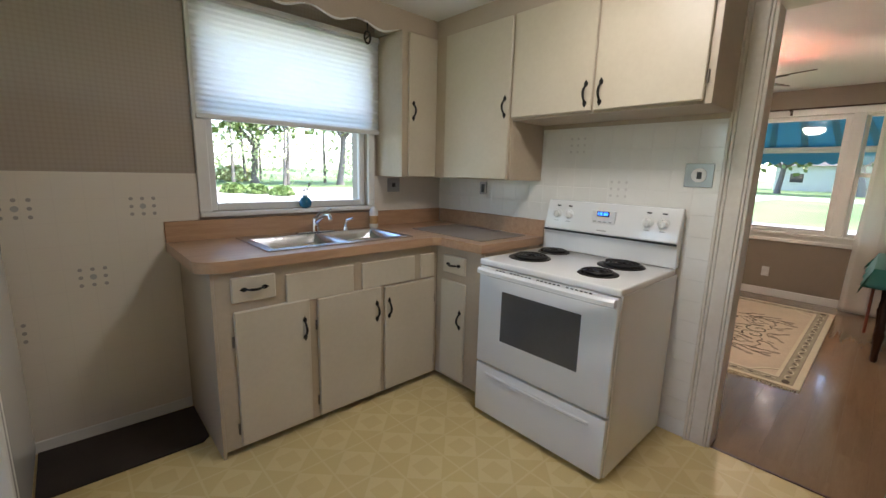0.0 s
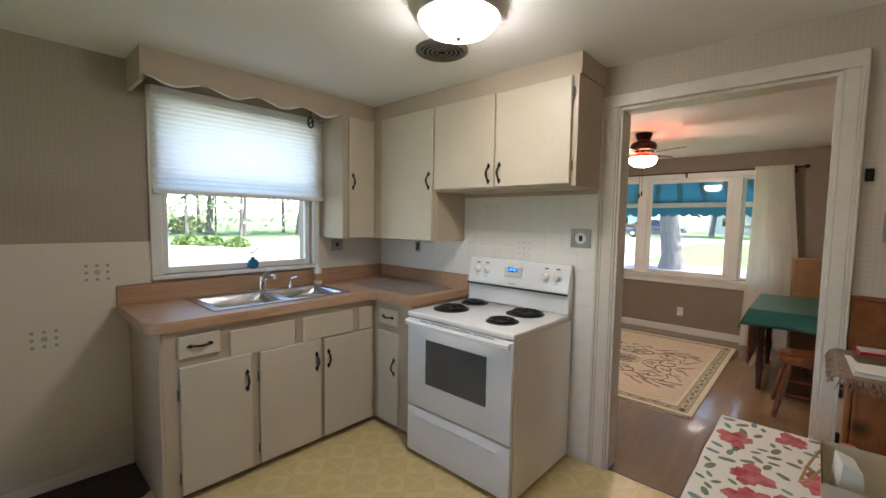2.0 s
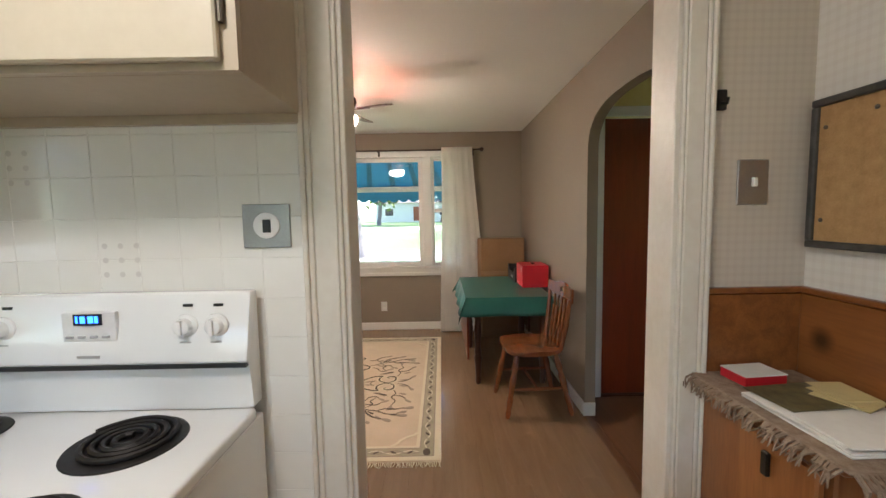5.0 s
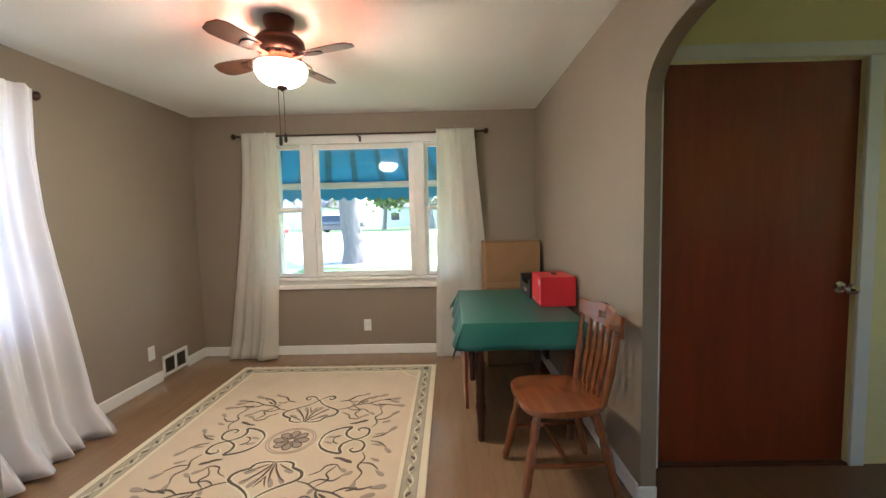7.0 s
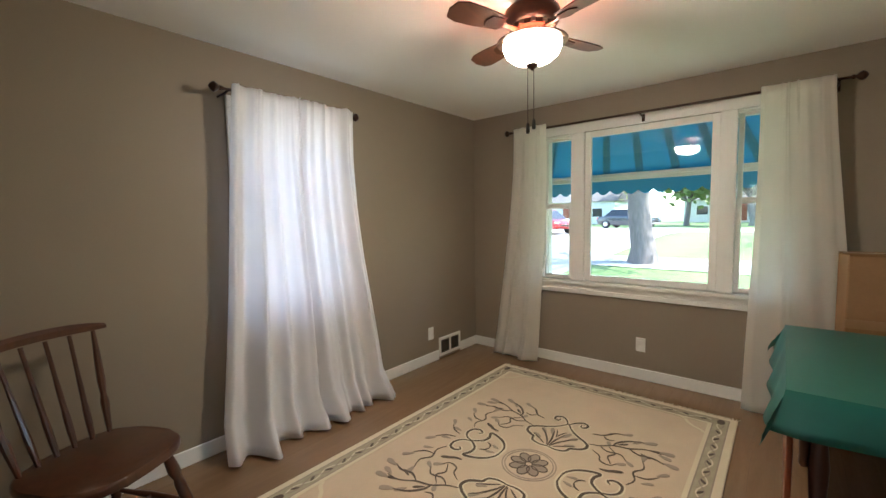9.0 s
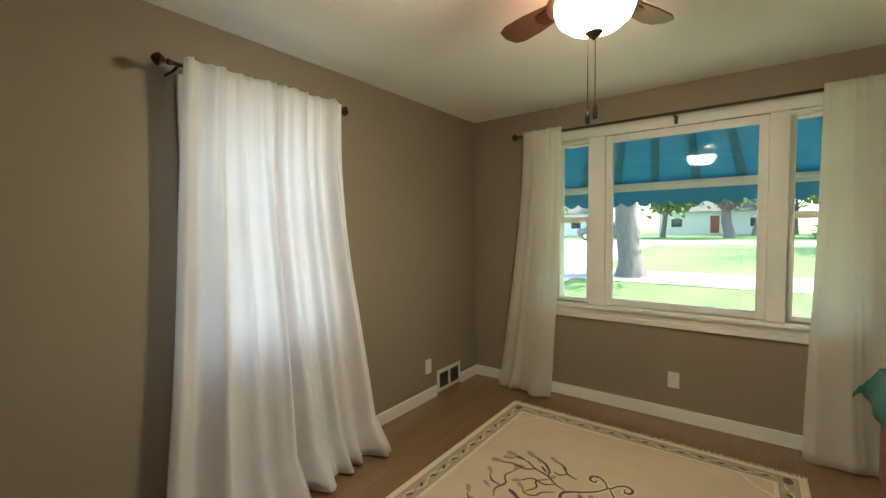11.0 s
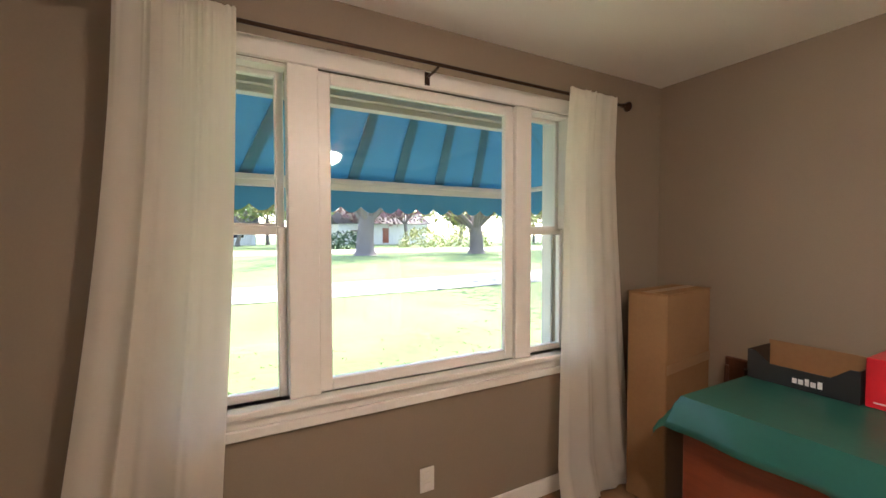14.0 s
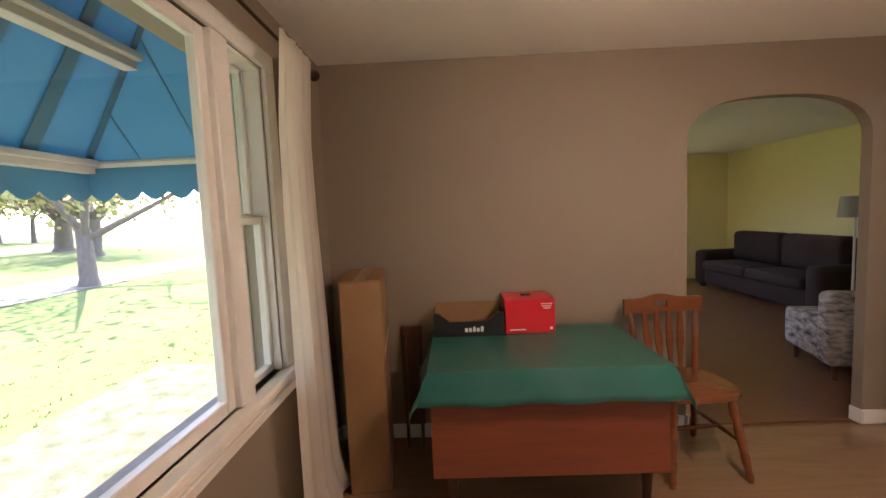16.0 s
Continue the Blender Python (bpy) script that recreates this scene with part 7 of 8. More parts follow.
for k in range(2):
    ya = -5.07 + k * 1.005
    part("seat_cushion", B((SX + 0.22, SX + 0.92, ya, ya + 0.995, 0.30, 0.46), bevel=0.05, seg=3), M_SOFA, sf, smooth=True)
    part("back_cushion", B((SX + 0.18, SX + 0.42, ya, ya + 0.995, 0.46, 0.94), bevel=0.08, seg=3), M_SOFA, sf, smooth=True)
for xx in (SX + 0.1, SX + 0.8):
    for yy in (-5.2, -2.95):
        part("foot", B((xx, xx + 0.06, yy, yy + 0.06, 0.0, 0.06)), M_DARKWOOD, sf)
ac = thing("accent_chair", (2.15, -1.55, 0), "low armless chair in grey and black patterned fabric", "chair", rz=-12)


def at_chair(bm):
    return local(bm, (2.20, -1.40, 0), -14)


part("seat", at_chair(B((-0.36, 0.36, -0.34, 0.30, 0.12, 0.46), bevel=0.05, seg=3)), M_ARM, ac, smooth=True)
part("backrest", at_chair(B((-0.38, 0.38, 0.18, 0.36, 0.12, 0.70), bevel=0.05, seg=3)), M_ARM, ac, smooth=True)
for xx in (-0.29, 0.29):
    for yy in (-0.25, 0.28):
        bm = bmesh.new()
        tube(bm, [(xx, yy, 0.0), (xx, yy, 0.13)], [0.018, 0.026], 10)
        part("leg", at_chair(bm), M_DARKWOOD, ac)
lp = thing("floor_lamp", (1.08, -2.62, 0), "floor lamp with a grey drum shade beside the sofa", "lamp")
bm = bmesh.new()
lathe(bm, [(0.14, 0.0), (0.14, 0.02), (0.03, 0.03), (0.012, 0.05), (0.012, 1.30)], (1.08, -2.62, 0), 18)
part("stand", bm, M_OUTLET, lp, smooth=True)
bm = bmesh.new()
lathe(bm, [(0.15, 1.20), (0.15, 1.205), (0.13, 1.43), (0.128, 1.43)], (1.08, -2.62, 0), 24)
part("shade", bm, M_LSHADE, lp, smooth=True)
pf = thing("picture_frame", (LX0, -4.2, 1.5), "small dark framed picture on the yellow wall", "picture")
part("frame", B((LX0 + 0.0005, LX0 + 0.02, -2.45, -2.05, 1.42, 1.70), bevel=0.004), M_DARKWOOD, pf)
part("print", B((LX0 + 0.0202, LX0 + 0.022, -2.41, -2.09, 1.46, 1.66)), M_CORK, pf)

# ---- outside ----


def ground_z(x, y):
    """Level near the house, then a gentle rise towards the street."""
    d = max(x - 8.0, y - 4.0, 0.0)
    return -0.45 + 0.72 * min(d, 18.0) / 18.0 + 0.03 * math.sin(x * 0.31) * math.cos(y * 0.27) * min(1.0, d / 4)


def strip_mesh(xs, ys, lift=0.0, skirt=0.0):
    bm = bmesh.new()
    g = [[bm.verts.new((x, y, ground_z(x, y) + lift)) for y in ys] for x in xs]
    for a, b in zip(g, g[1:]):
        for j in range(len(ys) - 1):
            bm.faces.new((a[j], b[j], b[j + 1], a[j + 1]))
    return bm


def steps(a, b, d):
    n = max(1, int(round((b - a) / d)))
    return [a + (b - a) * i / n for i in range(n + 1)]


FAR = [-900, -300, -120, -70]
structure("ground", strip_mesh(FAR + steps(-50, 60, 1.5) + [90, 160, 400, 1500], FAR + steps(-50, 60, 1.5) + [90, 160, 400, 1500]), M_LAWN, "sunlit spring lawn around the house", "lawn", smooth=True)
structure("road", strip_mesh(steps(31, 38, 1.5), [-900, -300, -100] + steps(-50, 60, 2) + [100, 300, 900], 0.02), M_DRIVE, "pale sunlit street beyond the trees", "road")
structure("pavement", strip_mesh(steps(15.2, 17.6, 0.8), [-300, -100] + steps(-50, 8, 1.5), 0.02), M_PATH_DAPPLED, "pale concrete footpath across the lawn", "path")
structure("pavement_drive", strip_mesh(steps(12.0, 31, 1.5), steps(4.9, 6.49, 0.8), 0.025), M_DRIVE, "pale concrete driveway", "driveway")
# lawn covered by a pale strip: its overexposed brightness is in the colour
structure("pavement_yard", strip_mesh(steps(-40, 34, 2.0), steps(6.5, 23.0, 1.5), 0.03), M_DRIVE, "pale strip over the lawn, overexposure put into its colour", "yard")
bm = strip_mesh(steps(6.46, 9.4, 0.25), steps(-3.2, 2.6, 0.25), 0.015)
structure("pavement_bed", bm, M_GRAVEL, "pale gravel bed under the window", "gravel")

# awning over the picture window
AY0, AY1, ATY0, ATY1 = -0.30, 2.50, 0.36, 1.84
AXT, AZTOP, AXB, AZB = 6.47, 2.53, 7.50, 1.79
aw = thing("window_awning", (6.9, 1.1, 2.1), "blue canvas window awning with cream rails and a scalloped edge", "awning")


def slab(bm, quad, thick=0.004):
    vs = [Vector(p) for p in quad]
    nrm = (vs[1] - vs[0]).cross(vs[2] - vs[0]).normalized() * thick
    prism(bm, vs, nrm)


def front_pt(u, v):
    """u along the awning, v down its slope."""
    y = (ATY0 + (ATY1 - ATY0) * u) * (1 - v) + (AY0 + (AY1 - AY0) * u) * v
    return Vector((AXT + (AXB - AXT) * v, y, AZTOP + (AZB - AZTOP) * v))


NP = 8
for k in range(NP):
    bm = bmesh.new()
    a, b = k / NP, (k + 1) / NP
    slab(bm, [front_pt(a, 0), front_pt(b, 0), front_pt(b, 1), front_pt(a, 1)])
    part("panel", bm, M_AWN, aw)
for k in range(NP + 1):
    bm = bmesh.new()
    w_, d_ = 0.014, Vector((-0.006, 0, -0.012))
    u0, u1 = max(0.0, k / NP - w_), min(1.0, k / NP + w_)
    slab(bm, [front_pt(u0, 0.0) + d_, front_pt(u1, 0.0) + d_, front_pt(u1, 1.0) + d_, front_pt(u0, 1.0) + d_], 0.010)
    part("seam", bm, M_AWN_D, aw)
for s, (ya, yt) in ((0, (AY0, ATY0)), (1, (AY1, ATY1))):
    bm = bmesh.new()
    slab(bm, [(AXT, yt, AZTOP), (AXB, ya, AZB), (AXT, ya, AZB)])
    part("side_panel", bm, M_AWN, aw)
    for q in (0.35, 0.7):
        bm = bmesh.new()
        pa, pb = Vector((AXT, yt, AZTOP)).lerp(Vector((AXB, ya, AZB)), q), Vector((AXT + (AXB - AXT) * q, ya, AZB))
        tube(bm, [pa, pb], 0.007, 6)
        part("seam", bm, M_AWN_D, aw)
    bm = bmesh.new()
    tube(bm, [(AXT, ya, AZB - 0.01), (AXB - 0.02, ya, AZB - 0.01)], 0.022, 8)
    part("side_rail", bm, M_RAIL, aw)
for v_ in (0.965, 0.42):
    a, b = front_pt(0.0, v_), front_pt(1.0, v_)
    for nm_, prof in (("rail", ((-0.055, -0.016), (0.032, -0.016), (0.032, -0.050), (-0.055, -0.050))), ("rail_lip", ((-0.025, -0.0505), (0.040, -0.0505), (0.040, -0.088), (-0.025, -0.088)))):
        bm = bmesh.new()
        prism(bm, [(a.x + px, a.y, a.z + pz) for px, pz in prof], (0, b.y - a.y, 0))
        bmesh.ops.bevel(bm, geom=list(bm.edges), offset=0.003, segments=1, affect="EDGES")
        part(nm_, bm, M_RAIL, aw)


def scallops(p0, p1, n, z0, drop):
    """A hanging edge cut into round scallops."""
    p0, p1 = Vector(p0), Vector(p1)
    out = []
    m = n * 8
    for i in range(m + 1):
        ph = (i % 8) / 8
        out.append(p0.lerp(p1, i / m) + Vector((0, 0, -drop + 0.045 * (1 - math.sin(math.pi * ph)))))
    bm = bmesh.new()
    top = [bm.verts.new(p0.lerp(p1, i / m)) for i in range(m + 1)]
    bot = [bm.verts.new(p) for p in out]
    for i in range(m):
        bm.faces.new((top[i], top[i + 1], bot[i + 1], bot[i]))
    return bm


for p0, p1, n in (((AXB, AY0, AZB), (AXB, AY1, AZB), 19), ((AXT, AY0, AZB), (AXB, AY0, AZB), 7), ((AXT, AY1, AZB), (AXB, AY1, AZB), 7)):
    o = part("scalloped_edge", scallops(p0, p1, n, AZB, 0.215), M_AWN, aw)
    o.modifiers.new("thickness", "SOLIDIFY").thickness = 0.004

# outer skin of the house seen past the window, and eaves
structure("wall_outer_side", B((6.456, 6.53, 2.12, 2.95, -0.5, 2.6), (6.456, 6.53, 0.205, 2.015, -0.5, 0.60), (6.456, 6.53, -0.67, 0.10, -0.5, 2.6), (6.456, 6.53, 0.10, 2.12, 2.12, 2.6)), M_MORTAR, "mortar backing of the brick outer wall", "wall")
structure("roof", B((XK - 0.6, 6.75, YR - 0.2, 3.4, ZC + 0.3, ZC + 0.45), (LX0 - 0.5, 5.0, LY0 - 0.5, YR - 0.2, ZC + 0.3, ZC + 0.45)), M_ROOF, "grey shingled roof of the house", "roof")


def tree(name, x, y, h, r, seed, leaf, label, spread=0.42, leaves=900, lean=0.05, fork=0.34, size=0.16, limbs=7):
    """A tapered trunk that forks into limbs and twigs, and a crown of small leaf clumps."""
    rn = random.Random(seed)
    base = Vector((x, y, ground_z(x, y) - 0.05))
    t = thing(name, base, label, "tree")
    bm = bmesh.new()
    top = base + Vector((lean * h * rn.uniform(-1, 1), lean * h * rn.uniform(-1, 1), h * fork))
    mid = base.lerp(top, 0.5) + Vector((rn.uniform(-0.1, 0.1), rn.uniform(-0.1, 0.1), 0)) * r * 2
    tube(bm, [base, base + Vector((0, 0, 0.15 * h * fork)), mid, top], [r * 1.45, r * 1.05, r * 0.95, r * 0.85], 12)
    ends = []
    for k in range(limbs):
        a = 2 * math.pi * (k + rn.uniform(-0.3, 0.3)) / limbs
        out = h * spread * rn.uniform(0.65, 1.0)
        e = top + Vector((math.cos(a) * out, math.sin(a) * out, h * (1 - fork) * rn.uniform(0.35, 0.85)))
        m = top.lerp(e, 0.5) + Vector((0, 0, -0.04 * h))
        st = base.lerp(top, rn.uniform(0.78, 1.0))
        tube(bm, [st, m, e], [r * 0.5, r * 0.3, r * 0.08], 7)
        ends += [m, e]
        for q in range(2):
            e2 = m + Vector((rn.uniform(-1, 1), rn.uniform(-1, 1), rn.uniform(0.1, 1))) * h * 0.2
            tube(bm, [m, e2], [r * 0.2, r * 0.05], 5)
            ends.append(e2)
    part("trunk", bm, M_BARK, t, smooth=True)
    verts, faces = [], []
    size *= 0.68
    for k in range(int(leaves * 2.4)):
        c = rn.choice(ends)
        o = Vector((rn.gauss(0, 1), rn.gauss(0, 1), rn.gauss(0, 0.75))) * h * 0.085
        p = c + o
        n = Vector((rn.gauss(0, 1), rn.gauss(0, 1), rn.gauss(0, 1))).normalized()
        s = n.orthogonal().normalized() * size * rn.uniform(0.5, 1.3)
        u = n.cross(s) * rn.uniform(0.5, 0.9)
        i = len(verts)
        verts += [p - s, p - u * 0.8, p + s, p + u]
        faces.append((i, i + 1, i + 2, i + 3))
    me = bpy.data.meshes.new("crown")
    inv = WORLD[t].inverted()
    me.from_pydata([tuple(inv @ v_) for v_ in verts], [], faces)
    me.materials.append(leaf)
    ob = new("crown", me)
    ob.parent = t
    return t


tree("tree", 16.3, 3.55, 9, 0.33, 5, M_FOLIAGE, "large shade tree with a thick grey trunk near the driveway", fork=0.38, leaves=1400, limbs=8)
tree("tree", 28.2, -5.6, 9, 0.52, 9, M_BLOSSOM, "old street tree with plum coloured leaves", fork=0.26, leaves=1500, size=0.22)
tree("tree", 27.5, -13.0, 8, 0.48, 12, M_FOLIAGE_Y, "street tree with pale yellow spring leaves", fork=0.24, leaves=1500, size=0.2, spread=0.55)
tree("tree", 15.6, -9.05, 8, 0.21, 15, M_FOLIAGE_Y, "forked lawn tree with sparse yellow green leaves", fork=0.2, leaves=700, spread=0.5, limbs=5)
tree("tree", 23.0, -17.5, 8, 0.35, 18, M_FOLIAGE_Y, "leafy lawn tree in light spring green", fork=0.25, leaves=1400, spread=0.5)
tree("tree", 27.8, -21.0, 8, 0.42, 21, M_BLOSSOM, "ornamental tree with plum coloured leaves", fork=0.25, leaves=1200, size=0.22)
tree("tree", 45.0, 2.0, 9, 0.4, 24, M_FOLIAGE, "tree across the street in leaf", fork=0.3, leaves=1200, size=0.3)
for k in range(24):
    rn = random.Random(50 + k)
    if k > 15:
        x, y = 64 + rn.uniform(-3, 5), -56 + (k - 16) * 7.5 + rn.uniform(-2, 2)
    elif k < 9:
        x, y = 50 + rn.uniform(-3, 8), -42 + k * 7.0 + rn.uniform(-2, 2)
    else:
        x, y = -16 + (k - 9) * 5.2 + rn.uniform(-1.5, 1.5), 27 + rn.uniform(-2, 6)
    tree("tree", x, y, rn.uniform(8, 13), 0.22, 80 + k, rn.choice((M_FOLIAGE, M_FOLIAGE_Y, M_FOLIAGE, M_BLOSSOM if k < 9 else M_FOLIAGE_Y)), "distant garden tree in spring leaf", fork=0.3, leaves=800, size=0.42, spread=0.36, limbs=6)


def shrub(x, y, w, h, seed, material, label):
    """A rounded bush of many short leafy twigs."""
    rn = random.Random(seed)
    verts, faces = [], []
    for k in range(900):
        a, b = rn.uniform(0, 6.283), math.acos(rn.uniform(0, 1))
        q = rn.uniform(0.72, 1.0) * (1 + 0.12 * math.sin(3 * a + seed) * math.sin(2 * b))
        p = Vector((x + w * q * math.sin(b) * math.cos(a), y + w * q * math.sin(b) * math.sin(a), ground_z(x, y) + 0.02 + h * q * math.cos(b)))
        n = Vector((rn.gauss(0, 1), rn.gauss(0, 1), rn.gauss(0, 1))).normalized()
        s = n.orthogonal().normalized() * 0.12 * rn.uniform(0.5, 1.2)
        u = n.cross(s)
        i = len(verts)
        verts += [p - s, p - u, p + s, p + u]
        faces.append((i, i + 1, i + 2, i + 3))
    me = bpy.data.meshes.new("shrub")
    me.from_pydata([tuple(v_) for v_ in verts], [], faces)
    me.materials.append(material)
    return tagged(new("shrub", me), label, "shrub")




def spruce(x, y, w, h, seed, label):
    """A conifer: straight trunk, drooping boughs in whorls, clothed with short needle sprays."""
    rn = random.Random(seed)
    z = ground_z(x, y)
    t = thing("spruce_tree", (x, y, z), label, "tree")
    bm = bmesh.new()
    tube(bm, [(x, y, z - 0.05), (x, y, z + h * 0.5), (x, y, z + h)], [0.16, 0.10, 0.02], 8)
    verts, faces = [], []
    for k in range(150):
        g = (k + rn.random()) / 150
        zz, reach, a = z + 0.25 + (h - 0.3) * g, w * (1 - g) ** 0.85 * rn.uniform(0.75, 1.08), rn.uniform(0, 6.283)
        tip = Vector((x + reach * math.cos(a), y + reach * math.sin(a), zz - 0.22 * reach))
        root = Vector((x, y, zz))
        tube(bm, [root, tip], [0.03, 0.008], 4, caps=False)
        for q in range(22):
            p = root.lerp(tip, rn.uniform(0.25, 1.02)) + Vector((rn.gauss(0, 0.09), rn.gauss(0, 0.09), rn.gauss(0, 0.07)))
            n = Vector((rn.gauss(0, 1), rn.gauss(0, 1), rn.gauss(0, 1))).normalized()
            sd = n.orthogonal().normalized() * rn.uniform(0.08, 0.18)
            up = n.cross(sd) * 0.45
            i = len(verts)
            verts += [tuple(p - sd), tuple(p - up), tuple(p + sd), tuple(p + up)]
            faces.append((i, i + 1, i + 2, i + 3))
    part("trunk", bm, M_BARK, t)
    me = bpy.data.meshes.new("crown")
    inv = WORLD[t].inverted()
    me.from_pydata([tuple(inv @ Vector(v_)) for v_ in verts], [], faces)
    me.materials.append(M_SPRUCE)
    new("crown", me).parent = t


spruce(44.5, -5.5, 2.9, 7.0, 2, "blue green spruce with low boughs across the street")
shrub(41.0, -8.0, 2.0, 1.6, 4, M_EVERGREEN, "low dark evergreen shrub across the street")
shrub(42.0, -16.0, 2.6, 2.0, 6, M_FOLIAGE_Y, "yellow green garden shrub")
shrub(43.0, -22.0, 2.6, 2.4, 7, M_FOLIAGE_Y, "yellow green garden shrub")
shrub(8.9, 2.6, 0.75, 0.65, 8, M_FOLIAGE, "leafy green bush close to the window")
for x, y in ((5.7, 20.0), (6.5, 19.5), (7.3, 18.6)):
    shrub(x, y, 0.5, 0.38, int(x * 10), M_FOLIAGE, "low rounded bush in the pale yard")
for k in range(3):
    shrub(-6 + k * 8, 33 + (k % 3), 1.6, 1.2, 30 + k, M_FOLIAGE if k % 2 else M_FOLIAGE_Y, "leafy hedge bush at the edge of the yard")


# belt of young woods behind the yard
rn = random.Random(404)
wv, wf = [], []
bm = bmesh.new()
for k in range(70):
    x, y = rn.uniform(-34, 34), rn.uniform(24, 36)
    z, h = ground_z(x, y), rn.uniform(5, 11)
    lean_x, lean_y = rn.uniform(-0.6, 0.6), rn.uniform(-0.4, 0.4)
    tube(bm, [(x, y, z - 0.05), (x + lean_x * 0.4, y + lean_y * 0.4, z + h * 0.5), (x + lean_x, y + lean_y, z + h)], [rn.uniform(0.07, 0.15), 0.06, 0.02], 6)
    for q in range(330):
        g = rn.random() ** 0.8
        p = Vector((x + lean_x * g + rn.gauss(0, 1.3), y + lean_y * g + rn.gauss(0, 1.1), z + 0.2 + h * g + rn.gauss(0, 0.5)))
        if p.z < z + 0.1:
            continue
        n = Vector((rn.gauss(0, 1), rn.gauss(0, 1), rn.gauss(0, 1))).normalized()
        sd = n.orthogonal().normalized() * rn.uniform(0.07, 0.20)
        up = n.cross(sd) * rn.uniform(0.5, 0.9)
        i = len(wv)
        wv += [tuple(p - sd), tuple(p - up * 0.8), tuple(p + sd), tuple(p + up)]
        wf.append((i, i + 1, i + 2, i + 3))
tagged(part("woods", bm, M_BARK, None, "", smooth=True), "thin grey trunks of young woods behind the yard", "woods", "", "stuff")
me = bpy.data.meshes.new("woods_foliage")
me.from_pydata(wv, [], wf)
me.materials.append(M_WOODS)
tagged(new("woods_foliage", me), "pale spring leaves of young woods behind the yard", "woods", "", "stuff")


def house(x, y, w, d, h, wall, label):
    z = ground_z(x, y) - 0.1
    t = thing("house", (x, y, z), label, "house")
    part("wall", B((x - d / 2, x + d / 2, y - w / 2, y + w / 2, z, z + h)), wall, t)
    bm = bmesh.new()
    prism(bm, [(x - d / 2 - 0.4, y - w / 2 - 0.4, z + h), (x + d / 2 + 0.4, y - w / 2 - 0.4, z + h), (x, y - w / 2 - 0.4, z + h + 1.9)], (0, w + 0.8, 0))
    part("roof", bm, M_ROOF, t)
    for k in range(3):
        yy = y - w / 2 + w * (k + 0.5) / 3
        if k == 1:
            part("door", B((x - d / 2 - 0.06, x - d / 2 - 0.002, yy - 0.45, yy + 0.45, z + 0.3, z + 2.35)), M_DOORWOOD, t)
        else:
            wn_ = part("window", B((x - d / 2 - 0.05, x - d / 2 - 0.002, yy - 0.7, yy + 0.7, z + 0.95, z + 2.15)), M_WHITE, t)
            part("pane", B((x - d / 2 - 0.07, x - d / 2 - 0.051, yy - 0.6, yy + 0.6, z + 1.05, z + 2.05)), M_CARGLASS, wn_)
    return t


house(58, 22, 12, 8, 2.9, M_SIDING, "white sided single-storey house across the street")
house(66, 4, 12, 8, 2.9, M_SIDING, "pale single-storey house across the street")
house(62, -18, 13, 8, 2.9, M_SIDING, "pale single-storey house behind garden trees")


